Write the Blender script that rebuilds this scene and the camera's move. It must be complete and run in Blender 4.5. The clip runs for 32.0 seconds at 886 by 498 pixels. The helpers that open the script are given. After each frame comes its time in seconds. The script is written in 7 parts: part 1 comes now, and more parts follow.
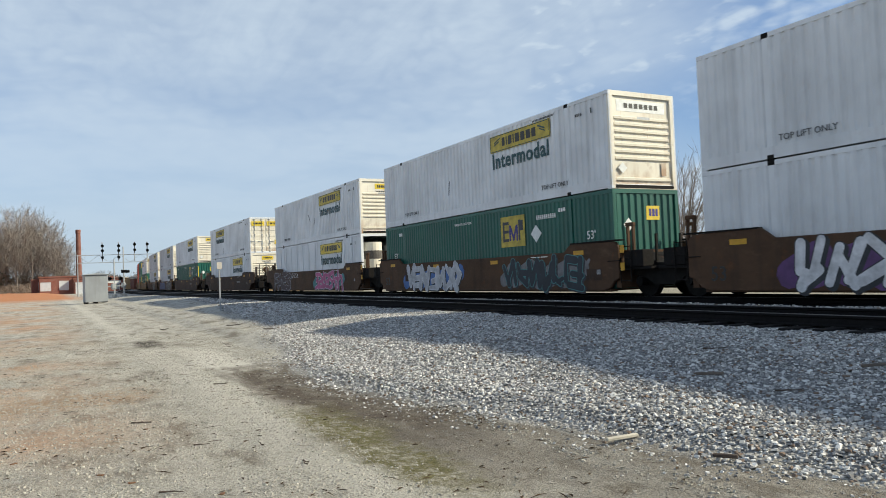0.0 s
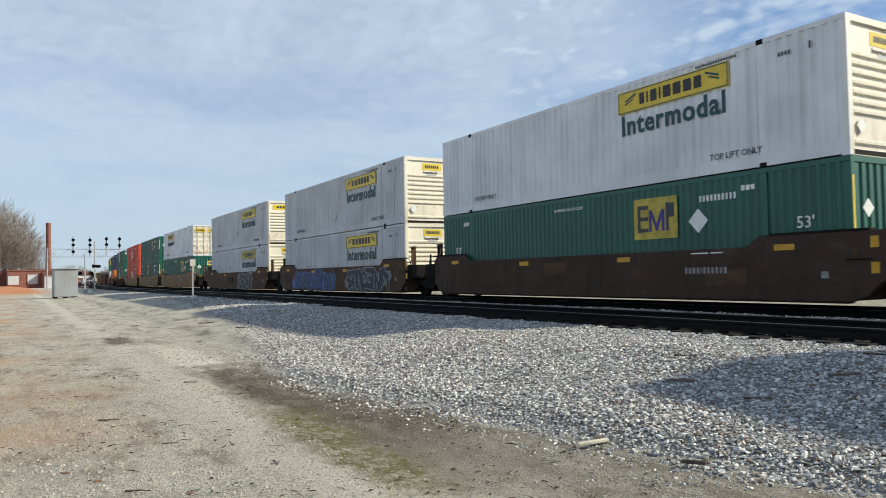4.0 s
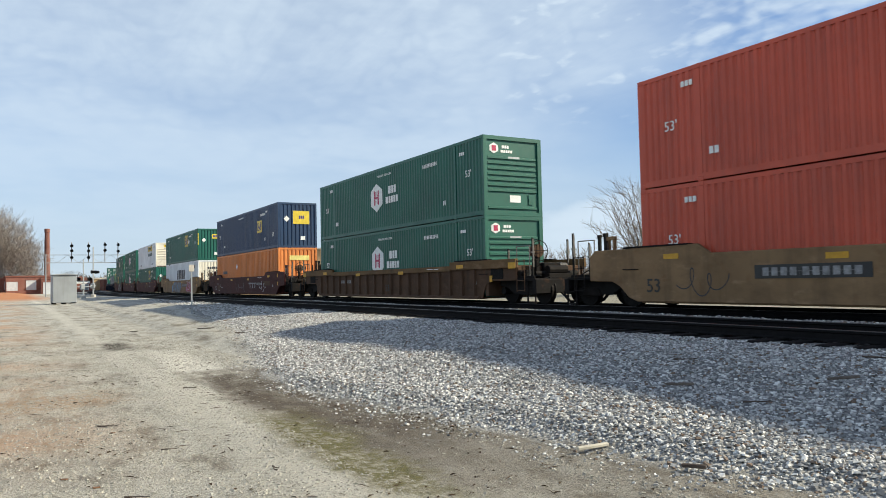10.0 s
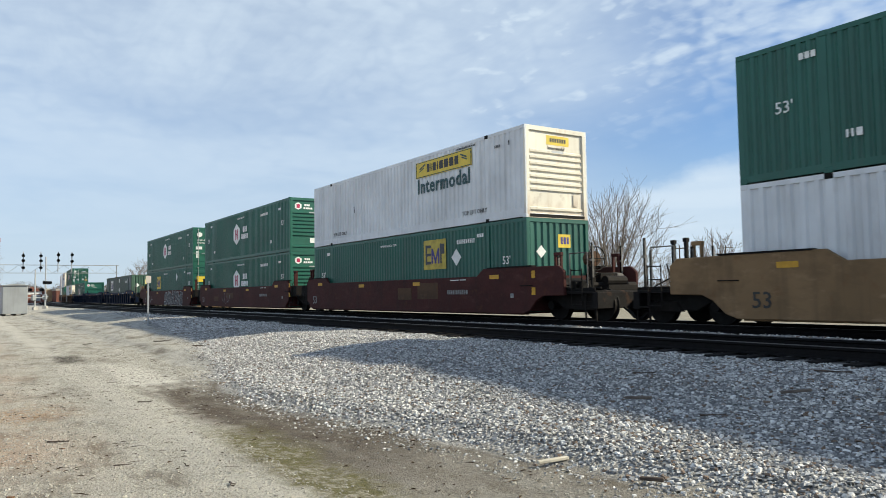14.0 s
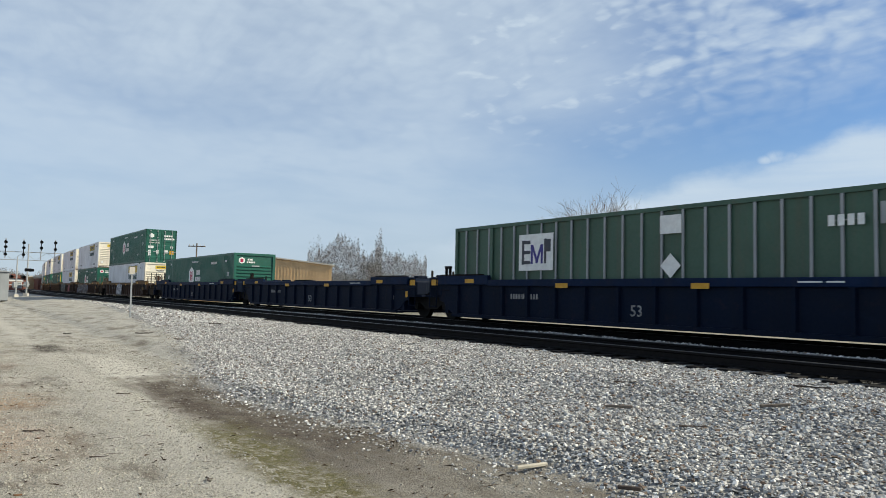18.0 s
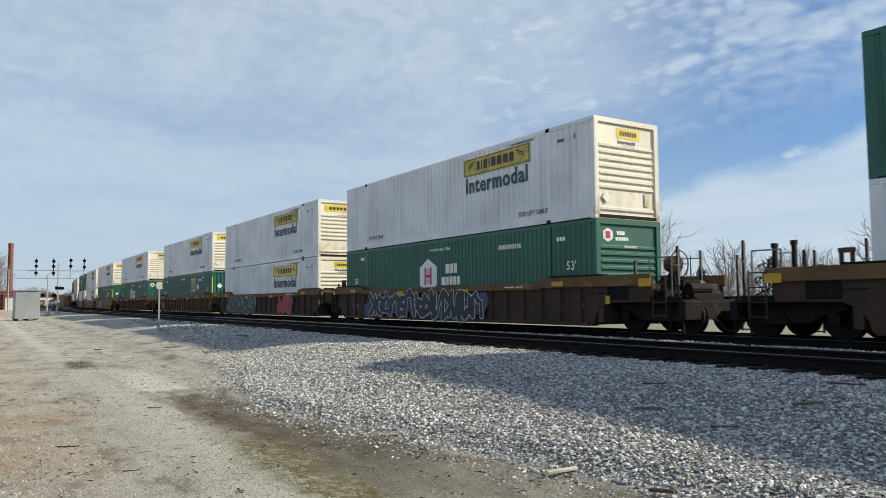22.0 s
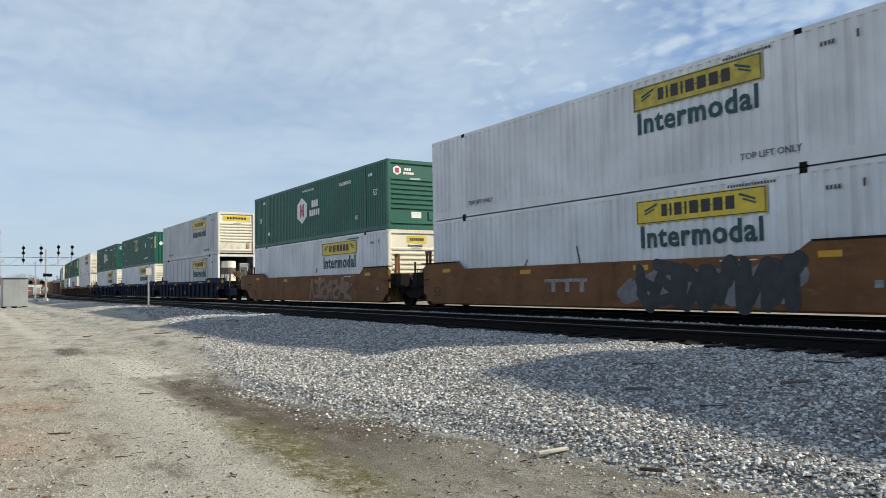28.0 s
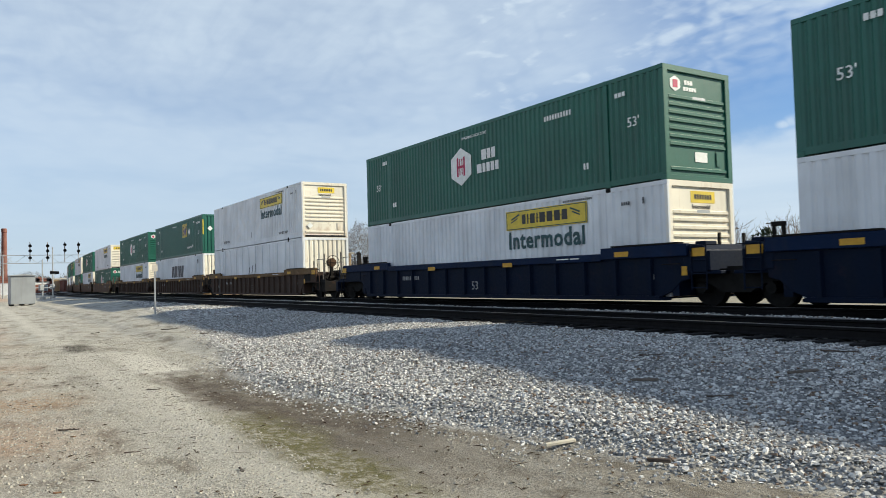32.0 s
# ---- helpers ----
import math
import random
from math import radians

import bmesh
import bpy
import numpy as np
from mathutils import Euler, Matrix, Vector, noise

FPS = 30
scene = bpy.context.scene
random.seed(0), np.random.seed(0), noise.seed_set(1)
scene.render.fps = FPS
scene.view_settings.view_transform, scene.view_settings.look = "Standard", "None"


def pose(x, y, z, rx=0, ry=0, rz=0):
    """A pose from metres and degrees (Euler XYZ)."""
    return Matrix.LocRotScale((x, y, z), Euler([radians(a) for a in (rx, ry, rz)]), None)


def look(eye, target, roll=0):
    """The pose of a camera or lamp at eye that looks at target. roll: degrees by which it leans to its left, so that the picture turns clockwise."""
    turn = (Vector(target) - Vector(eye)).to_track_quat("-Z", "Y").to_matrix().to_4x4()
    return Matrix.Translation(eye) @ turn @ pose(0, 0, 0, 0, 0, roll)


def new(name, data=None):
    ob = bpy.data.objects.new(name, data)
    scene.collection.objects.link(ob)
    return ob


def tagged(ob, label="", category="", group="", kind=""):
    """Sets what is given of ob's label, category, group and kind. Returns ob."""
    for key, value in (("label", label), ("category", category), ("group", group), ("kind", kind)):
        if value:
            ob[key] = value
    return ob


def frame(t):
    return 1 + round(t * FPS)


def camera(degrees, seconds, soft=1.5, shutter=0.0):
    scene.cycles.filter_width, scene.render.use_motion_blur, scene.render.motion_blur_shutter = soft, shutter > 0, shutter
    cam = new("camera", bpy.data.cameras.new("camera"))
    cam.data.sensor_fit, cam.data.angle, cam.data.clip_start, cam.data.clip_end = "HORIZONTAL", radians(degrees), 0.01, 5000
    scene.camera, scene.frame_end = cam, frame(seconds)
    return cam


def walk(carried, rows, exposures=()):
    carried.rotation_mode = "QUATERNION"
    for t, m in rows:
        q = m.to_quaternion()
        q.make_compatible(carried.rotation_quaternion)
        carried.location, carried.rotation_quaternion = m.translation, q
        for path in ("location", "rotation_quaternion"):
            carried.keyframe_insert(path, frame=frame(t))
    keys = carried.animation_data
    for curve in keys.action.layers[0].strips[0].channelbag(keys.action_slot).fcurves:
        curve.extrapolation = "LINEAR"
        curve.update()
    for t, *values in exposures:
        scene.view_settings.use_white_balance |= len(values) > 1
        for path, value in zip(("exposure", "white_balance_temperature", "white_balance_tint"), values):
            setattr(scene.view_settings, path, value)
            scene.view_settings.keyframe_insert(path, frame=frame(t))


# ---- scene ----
# ------------------------------------------------------------------ camera
EYE = (0.0, 0.0, 1.55)
cam = camera(62.17, 32.0, soft=0.55, shutter=0.06)
TURNS = [  # seconds, yaw, pitch, roll of the hand-held camera
    (0, 61.73, 1.93, 2.29),
    (0.5, 61.68, 2.00, 2.24),
    (1, 61.60, 2.10, 2.08),
    (1.5, 61.51, 2.22, 1.97),
    (2, 61.37, 2.33, 1.82),
    (2.5, 61.02, 2.30, 1.49),
    (4.5, 59.70, 2.03, 1.03),
    (5, 59.98, 2.28, 1.16),
    (5.5, 60.39, 2.40, 1.46),
    (6, 60.69, 2.46, 1.43),
    (6.5, 60.72, 2.56, 1.38),
    (7, 60.63, 2.61, 1.26),
    (7.5, 60.47, 2.53, 1.28),
    (8, 60.36, 2.38, 1.39),
    (8.5, 60.23, 2.29, 1.45),
    (9, 60.08, 2.20, 1.34),
    (9.5, 59.89, 2.24, 1.25),
    (10, 59.76, 2.41, 1.23),
    (10.5, 59.52, 2.59, 1.28),
    (11, 59.09, 2.55, 1.32),
    (11.5, 58.36, 2.42, 1.26),
    (12, 57.67, 2.61, 1.06),
    (12.5, 57.29, 2.85, 1.11),
    (13, 57.15, 3.19, 1.09),
    (13.5, 57.07, 3.29, 1.00),
    (14, 56.81, 3.39, 0.86),
    (14.5, 56.54, 3.58, 0.46),
    (16.5, 55.33, 3.81, -0.88),
    (17, 55.26, 3.82, -1.08),
    (17.5, 55.49, 3.76, -1.33),
    (18, 55.67, 3.58, -1.24),
    (18.5, 55.87, 3.50, -0.91),
    (19, 56.05, 3.52, -0.48),
    (19.5, 56.10, 3.46, -0.26),
    (20, 55.93, 3.46, -0.30),
    (20.5, 55.94, 3.67, -0.30),
    (21, 56.51, 3.95, -0.12),
    (21.5, 57.20, 4.18, 0.13),
    (22, 57.56, 4.05, 0.42),
    (22.5, 57.66, 3.87, 0.54),
    (23, 57.80, 3.55, 0.72),
    (23.5, 57.98, 3.35, 0.58),
    (24, 57.84, 3.19, 0.48),
    (24.5, 57.73, 3.02, 0.35),
    (25, 57.70, 2.73, 0.52),
    (25.5, 57.74, 2.42, 0.53),
    (27.5, 56.98, 2.48, 1.04),
    (28, 56.82, 2.74, 0.97),
    (28.5, 56.86, 2.74, 1.04),
    (29, 57.03, 2.71, 1.09),
    (29.5, 57.21, 2.63, 1.42),
    (30, 57.25, 2.57, 1.63),
    (30.5, 57.20, 2.57, 1.74),
    (31, 57.22, 2.47, 1.73),
    (31.5, 57.24, 2.33, 1.74),
    (32, 57.24, 2.22, 1.59),
]
walk(cam, [(t, pose(*EYE, 90 + pitch, roll, yaw)) for t, yaw, pitch, roll in TURNS],
     exposures=[(t, e, 6850.0, 3.0) for t, e in ((0.0, 0.29), (1.0, 0.27), (2.0, 0.30), (5.0, 0.34), (8.0, 0.45), (10.0, 0.46), (12.0, 0.40),
                                                    (13.0, 0.34), (14.0, 0.44), (17.0, 0.46), (18.0, 0.24), (21.0, 0.22), (23.0, 0.28), (25.0, 0.32), (28.0, 0.30), (30.0, 0.30), (32.0, 0.38))])

# ------------------------------------------------------------------ world and sun
SUN_DIR = Vector((0.61, 1.0, 0.755)).normalized()
sun_el, sun_rot = math.asin(SUN_DIR.z), math.atan2(SUN_DIR.x, SUN_DIR.y)


def make_world():
    w = bpy.data.worlds.new("sky")
    scene.world = w
    w.use_nodes = True
    nt = w.node_tree
    nt.nodes.clear()
    N, K = nt.nodes.new, nt.links.new
    out, bg = N("ShaderNodeOutputWorld"), N("ShaderNodeBackground")
    sky = N("ShaderNodeTexSky")
    sky.sky_type, sky.sun_disc = "NISHITA", False
    sky.sun_elevation, sky.sun_rotation = sun_el, sun_rot
    sky.air_density, sky.dust_density, sky.ozone_density = 1.0, 0.2, 2.5
    tc = N("ShaderNodeTexCoord")
    sep = N("ShaderNodeSeparateXYZ")
    K(tc.outputs["Generated"], sep.inputs[0])
    # project the direction onto a flat cloud deck

    def math_node(op, a, b=None):
        n = N("ShaderNodeMath")
        n.operation = op
        for i, v in enumerate((a, b)):
            if v is None:
                continue
            if isinstance(v, (int, float)):
                n.inputs[i].default_value = v
            else:
                K(v, n.inputs[i])
        return n.outputs[0]

    def fade(v, a, b2, lo=0.0, hi=1.0):
        r = N("ShaderNodeMapRange")
        r.interpolation_type = "SMOOTHSTEP"
        for key, val in (("From Min", a), ("From Max", b2), ("To Min", lo), ("To Max", hi)):
            r.inputs[key].default_value = val
        K(v, r.inputs["Value"])
        return r.outputs[0]

    X, Y, Z = sep.outputs[0], sep.outputs[1], sep.outputs[2]
    den = math_node("ADD", math_node("MAXIMUM", Z, 0.0), 0.12)
    comb = N("ShaderNodeCombineXYZ")
    K(math_node("DIVIDE", X, den), comb.inputs[0])
    K(math_node("DIVIDE", Y, den), comb.inputs[1])
    az = math_node("ARCTAN2", math_node("MULTIPLY", X, -1.0), Y)

    def cloud(scale, detail, rough, lo, hi, stretch, turn, dist=0.0, off=0.0, src=None):
        mp = N("ShaderNodeMapping")
        mp.inputs["Scale"].default_value = stretch
        mp.inputs["Rotation"].default_value = (0, 0, radians(turn))
        mp.inputs["Location"].default_value = (off, off * 0.7, 0)
        K(src or comb.outputs[0], mp.inputs[0])
        n = N("ShaderNodeTexNoise")
        n.inputs["Scale"].default_value = scale
        n.inputs["Detail"].default_value = detail
        n.inputs["Roughness"].default_value = rough
        n.inputs["Distortion"].default_value = dist
        K(mp.outputs[0], n.inputs["Vector"])
        return fade(n.outputs["Fac"], lo, hi)

    def times(*vs):
        r = vs[0]
        for v in vs[1:]:
            r = math_node("MULTIPLY", r, v)
        return r

    # rippled cloudlets high on the right, a smooth veil on the left, clear blue below the ripples
    flat = N("ShaderNodeCombineXYZ")
    K(az, flat.inputs[0])
    K(times(Z, 1.15), flat.inputs[1])
    ripple = cloud(50.0, 3, 0.5, 0.24, 0.78, (0.60, 1.40, 1), 14, 0.35, 1.7, flat.outputs[0])
    wob = N("ShaderNodeTexNoise")
    wob.inputs["Scale"].default_value, wob.inputs["Detail"].default_value = 9.0, 2.0
    K(flat.outputs[0], wob.inputs["Vector"])
    warp = N("ShaderNodeVectorMath")
    warp.operation = "MULTIPLY_ADD"
    K(wob.outputs["Color"], warp.inputs[0])
    warp.inputs[1].default_value = (0.09, 0.05, 0.0)
    K(flat.outputs[0], warp.inputs[2])
    lie = N("ShaderNodeMapping")
    lie.inputs["Scale"].default_value, lie.inputs["Rotation"].default_value = (0.80, 1.35, 1), (0, 0, radians(8))
    K(warp.outputs[0], lie.inputs[0])
    puffs = N("ShaderNodeTexVoronoi")
    puffs.feature = "SMOOTH_F1"
    puffs.inputs["Scale"].default_value, puffs.inputs["Smoothness"].default_value = 52.0, 0.7
    K(lie.outputs[0], puffs.inputs["Vector"])
    ripple = math_node("ADD", times(fade(puffs.outputs["Distance"], 0.82, 0.30), 0.56), times(ripple, 0.50))
    rows = cloud(4.2, 3, 0.55, 0.32, 0.62, (0.40, 1.6, 1), 40, 0.3, 6.1)
    groups = cloud(1.3, 4, 0.55, 0.34, 0.60, (1, 0.8, 1), 20, 0.3, 4.4)
    streak = cloud(1.8, 6, 0.62, 0.36, 0.70, (0.35, 1.9, 1), 52, 0.5, 5.3)
    thick = fade(az, 0.62, 1.05)
    foot = math_node("SUBTRACT", Z, math_node("ADD", times(math_node("SUBTRACT", az, 0.45), -0.20), 0.275))
    lace = times(fade(foot, -0.08, 0.08), math_node("ADD", times(ripple, math_node("ADD", times(rows, 0.30), 0.36), fade(az, 1.28, 0.88, 0.14, 1.0)), math_node("ADD", times(rows, groups, 0.18), 0.05)))
    body = times(fade(Z, 0.13, 0.30), fade(az, 0.52, 0.86), math_node("ADD", times(streak, 0.14), math_node("ADD", times(ripple, 0.12), 0.56)))
    veil = times(math_node("ADD", times(ripple, fade(Z, 0.12, 0.32), 0.16), 0.88), thick, fade(Z, -0.02, 0.20, 0.40, 1.0), math_node("ADD", times(ripple, 0.05), math_node("ADD", times(groups, 0.20), 0.54)))
    wisps = times(streak, 0.10, fade(Z, 0.06, 0.20), fade(az, 0.55, 0.95, 0.30, 1.0))
    layers = cloud(3.0, 5, 0.55, 0.32, 0.68, (1, 1, 9), 0, 0.2, 7.0, tc.outputs["Generated"])
    # low pale bank behind the trees on the right, with a rounded crest
    crest = math_node("ADD", math_node("MULTIPLY", math_node("SUBTRACT", az, 0.541), -0.25),
                      math_node("ADD", times(cloud(11, 5, 0.55, 0.2, 0.8, (1, 1, 1.8), 0, 0, 2.0, tc.outputs["Generated"]), 0.036), 0.170))
    over = math_node("SUBTRACT", Z, crest)
    bank = times(fade(over, -0.030, 0.012, 1.0, 0.0), fade(az, 1.25, 0.80), math_node("ADD", times(layers, 0.34), 0.52))
    haze = times(fade(Z, 0.23, 0.04), 0.70)
    c = math_node("MAXIMUM", math_node("MAXIMUM", lace, body), math_node("MAXIMUM", veil, math_node("MAXIMUM", wisps, bank)))
    # two small stray puffs
    ragged = cloud(26, 4, 0.6, 0.25, 0.75, (1, 1, 1), 0, 0, 3.0, tc.outputs["Generated"])
    for pa, pz, pr in ((0.545, 0.178, 0.011), (0.530, 0.176, 0.010), (0.558, 0.175, 0.008), (1.343, 0.128, 0.008), (1.350, 0.124, 0.007)):
        dx = times(math_node("SUBTRACT", az, pa), 0.62)
        dz = math_node("SUBTRACT", Z, pz)
        rr = math_node("SQRT", math_node("ADD", times(dx, dx), times(dz, dz)))
        c = math_node("MAXIMUM", c, times(fade(rr, pr * 0.15, pr, 1.0, 0.0), math_node("ADD", times(ragged, 0.7), 0.1)))
    # the deck thins out overhead
    c = times(math_node("MINIMUM", c, 0.92), fade(Z, 0.42, 0.62, 1.0, 0.60))
    mixc = N("ShaderNodeMix")
    mixc.data_type = "RGBA"
    mixc.inputs["B"].default_value = (5.4, 6.3, 7.8, 1)
    mixh = N("ShaderNodeMix")
    mixh.data_type = "RGBA"
    mixh.inputs["B"].default_value = (4.05, 4.9, 6.55, 1)
    tint = N("ShaderNodeMix")
    tint.data_type, tint.blend_type = "RGBA", "MULTIPLY"
    tint.inputs["Factor"].default_value = 1.0
    tint.inputs["B"].default_value = (0.66, 0.80, 1.06, 1)
    K(sky.outputs[0], tint.inputs["A"])
    K(tint.outputs["Result"], mixh.inputs["A"])
    K(haze, mixh.inputs["Factor"])
    K(mixh.outputs["Result"], mixc.inputs["A"])
    K(c, mixc.inputs["Factor"])
    K(mixc.outputs["Result"], bg.inputs["Color"])
    bg.inputs["Strength"].default_value = 0.095
    K(bg.outputs[0], out.inputs[0])


make_world()
sun = new("sun", bpy.data.lights.new("sun", "SUN"))
sun.data.energy, sun.data.angle, sun.data.color = 4.9, radians(1.1), (1.0, 0.91, 0.77)
sun.matrix_world = look(SUN_DIR * 50, (0, 0, 0))

# ------------------------------------------------------------------ materials
MATS = {}


def node_mat(name):
    m = bpy.data.materials.new(name)
    m.use_nodes = True
    nt = m.node_tree
    b = nt.nodes["Principled BSDF"]
    return m, nt, b


def noise_tex(nt, scale, detail=4, rough=0.55, stretch=(1, 1, 1), space="Object"):
    tc = nt.nodes.new("ShaderNodeTexCoord")
    mp = nt.nodes.new("ShaderNodeMapping")
    mp.inputs["Scale"].default_value = stretch
    nt.links.new(tc.outputs[space], mp.inputs[0])
    n = nt.nodes.new("ShaderNodeTexNoise")
    n.inputs["Scale"].default_value, n.inputs["Detail"].default_value = scale, detail
    n.inputs["Roughness"].default_value = rough
    nt.links.new(mp.outputs[0], n.inputs["Vector"])
    return n.outputs["Fac"]


def ramp(nt, fac, lo, hi, a=0.0, b=1.0):
    r = nt.nodes.new("ShaderNodeMapRange")
    r.inputs["From Min"].default_value, r.inputs["From Max"].default_value = lo, hi
    r.inputs["To Min"].default_value, r.inputs["To Max"].default_value = a, b
    nt.links.new(fac, r.inputs["Value"])
    return r.outputs[0]


def mix(nt, fac, a, b):
    m = nt.nodes.new("ShaderNodeMix")
    m.data_type = "RGBA"
    for key, v in (("Factor", fac), ("A", a), ("B", b)):
        if isinstance(v, (int, float)):
            m.inputs[key].default_value = v
        elif isinstance(v, tuple):
            m.inputs[key].default_value = (*v, 1) if len(v) == 3 else v
        else:
            nt.links.new(v, m.inputs[key])
    return m.outputs["Result"]


def mul(nt, a, b):
    m = nt.nodes.new("ShaderNodeMath")
    m.operation = "MULTIPLY"
    for i, v in enumerate((a, b)):
        if isinstance(v, (int, float)):
            m.inputs[i].default_value = v
        else:
            nt.links.new(v, m.inputs[i])
    return m.outputs[0]


def bump(nt, b, fac, strength, dist):
    n = nt.nodes.new("ShaderNodeBump")
    n.inputs["Strength"].default_value, n.inputs["Distance"].default_value = strength, dist
    nt.links.new(fac, n.inputs["Height"])
    nt.links.new(n.outputs[0], b.inputs["Normal"])


def paint(name, rgb, rough=0.5, grime=0.35, rust=0.0, dirt=(0.09, 0.07, 0.05), metal=0.0, mottle=0.0):
    """Painted steel: colour drift, run-down streaks, rust spots; mottle adds worn and sooty patches."""
    if name in MATS:
        return MATS[name]
    m, nt, b = node_mat(name)
    drift = noise_tex(nt, 0.5, 3)
    dark = tuple(c * 0.78 for c in rgb)
    col = mix(nt, ramp(nt, drift, 0.35, 0.65), rgb, dark)
    streak = noise_tex(nt, 1.0, 5, 0.6, (3.2, 3.2, 0.22))
    col = mix(nt, ramp(nt, streak, 0.52, 0.80, 0.0, grime), col, dirt)
    if mottle:
        patches = noise_tex(nt, 1.1, 7, 0.68, (0.55, 0.55, 1.0))
        col = mix(nt, ramp(nt, patches, 0.46, 0.66, 0.0, mottle), col, tuple(c * 0.28 + 0.008 for c in rgb))
        worn = noise_tex(nt, 2.1, 7, 0.7, (0.5, 0.5, 1.3))
        col = mix(nt, ramp(nt, worn, 0.56, 0.72, 0.0, mottle * 0.8), col, tuple(min(1, c * 1.5 + 0.25 * max(rgb)) for c in rgb))
        b.inputs["Specular IOR Level"].default_value = 0.10
    if rust:
        spots = noise_tex(nt, 2.4, 6, 0.65)
        col = mix(nt, ramp(nt, spots, 0.58, 0.68, 0.0, rust), col, (0.16, 0.065, 0.025))
    nt.links.new(col, b.inputs["Base Color"])
    fine = noise_tex(nt, 14, 3)
    nt.links.new(ramp(nt, fine, 0.3, 0.7, rough - 0.08, rough + 0.14), b.inputs["Roughness"])
    b.inputs["Metallic"].default_value = metal
    bump(nt, b, noise_tex(nt, 3.0, 3), 0.18, 0.02)
    MATS[name] = m
    return m


def plain(name, rgb, rough=0.6, scale=6.0, var=0.25, metal=0.0, bumpy=0.0, isl=False, gloss=0.5):
    if name in MATS:
        return MATS[name]
    m, nt, b = node_mat(name)
    n = noise_tex(nt, scale, 5, 0.6)
    hi, lo = tuple(min(1, c * (1 + var)) for c in rgb), tuple(c * (1 - var) for c in rgb)
    col = mix(nt, ramp(nt, n, 0.3, 0.7), lo, hi)
    if isl:
        g = nt.nodes.new("ShaderNodeNewGeometry")
        col = mix(nt, ramp(nt, g.outputs["Random Per Island"], 0, 1, 0, 0.5), col, tuple(c * 0.45 for c in rgb))
    nt.links.new(col, b.inputs["Base Color"])
    b.inputs["Roughness"].default_value = rough
    b.inputs["Metallic"].default_value = metal
    b.inputs["Specular IOR Level"].default_value = gloss
    if bumpy:
        bump(nt, b, noise_tex(nt, scale * 3, 4), 0.5, bumpy)
    MATS[name] = m
    return m


WHITE = paint("white_container_paint", (0.76, 0.79, 0.82), 0.45, 0.25, 0.06)
DULLWHITE = paint("dull_white_container_paint", (0.56, 0.585, 0.61), 0.5, 0.35, 0.08)
WHITES = (WHITE, DULLWHITE)
def end_paint():
    """White end wall: yellowed paint, rust creeping up from the sill and running down from the ribs."""
    m = paint("grimy_white_end_paint", (0.80, 0.755, 0.64), 0.5, 0.55, 0.25, (0.34, 0.20, 0.09))
    nt = m.node_tree
    b = nt.nodes["Principled BSDF"]
    col = b.inputs["Base Color"].links[0].from_socket
    tc, sep = nt.nodes.new("ShaderNodeTexCoord"), nt.nodes.new("ShaderNodeSeparateXYZ")
    nt.links.new(tc.outputs["Object"], sep.inputs[0])
    info = nt.nodes.new("ShaderNodeObjectInfo")
    rough_edge = nt.nodes.new("ShaderNodeMath")
    rough_edge.operation = "MULTIPLY_ADD"
    nt.links.new(noise_tex(nt, 3.0, 6, 0.7, (1, 1, 0.6)), rough_edge.inputs[0])
    rough_edge.inputs[1].default_value = -1.5
    nt.links.new(sep.outputs[2], rough_edge.inputs[2])
    creep = mul(nt, ramp(nt, rough_edge.outputs[0], -0.15, -0.75), ramp(nt, info.outputs["Random"], 0.2, 0.9, 0.25, 0.85))
    col = mix(nt, creep, col, (0.30, 0.135, 0.045))
    runs = noise_tex(nt, 1.0, 6, 0.65, (2.0, 7.0, 0.45))
    col = mix(nt, ramp(nt, runs, 0.60, 0.74, 0.0, 0.65), col, (0.36, 0.20, 0.085))
    nt.links.new(col, b.inputs["Base Color"])
    return m


WHITE_END = end_paint()
WHITE_RIB = paint("yellowed_white_rib_paint", (0.78, 0.73, 0.61), 0.5, 0.5, 0.2, (0.34, 0.20, 0.09))
GREEN = paint("green_container_paint", (0.011, 0.112, 0.084), 0.42, 0.30, 0.0, (0.05, 0.05, 0.04))
LEAFGREEN = paint("leaf_green_container_paint", (0.011, 0.114, 0.080), 0.42, 0.25, 0.0, (0.05, 0.05, 0.04))
RED = paint("red_container_paint", (0.54, 0.080, 0.038), 0.45, 0.35, 0.0, (0.12, 0.05, 0.04))
NAVY = paint("navy_container_paint", (0.012, 0.040, 0.100), 0.45, 0.3, 0.05)
ORANGE = paint("orange_container_paint", (0.68, 0.225, 0.055), 0.5, 0.35, 0.15)
OLDGREEN = paint("faded_green_container_paint", (0.048, 0.108, 0.074), 0.55, 0.45, 0.1)
BROWN = paint("brown_car_paint", (0.105, 0.061, 0.038), 0.6, 0.6, 0.35, (0.035, 0.028, 0.022), mottle=0.5)
DARKBROWN = paint("dark_brown_car_paint", (0.072, 0.047, 0.036), 0.62, 0.6, 0.3, (0.025, 0.02, 0.018), mottle=0.5)
TAN = paint("tan_brown_car_paint", (0.27, 0.172, 0.092), 0.6, 0.5, 0.25, (0.05, 0.04, 0.03), mottle=0.5)
MAROON = paint("maroon_car_paint", (0.075, 0.026, 0.024), 0.6, 0.5, 0.2, (0.03, 0.025, 0.022), mottle=0.5)
OCHRE = paint("ochre_chord_paint", (0.175, 0.105, 0.050), 0.6, 0.5, 0.25, (0.05, 0.04, 0.03), mottle=0.6)
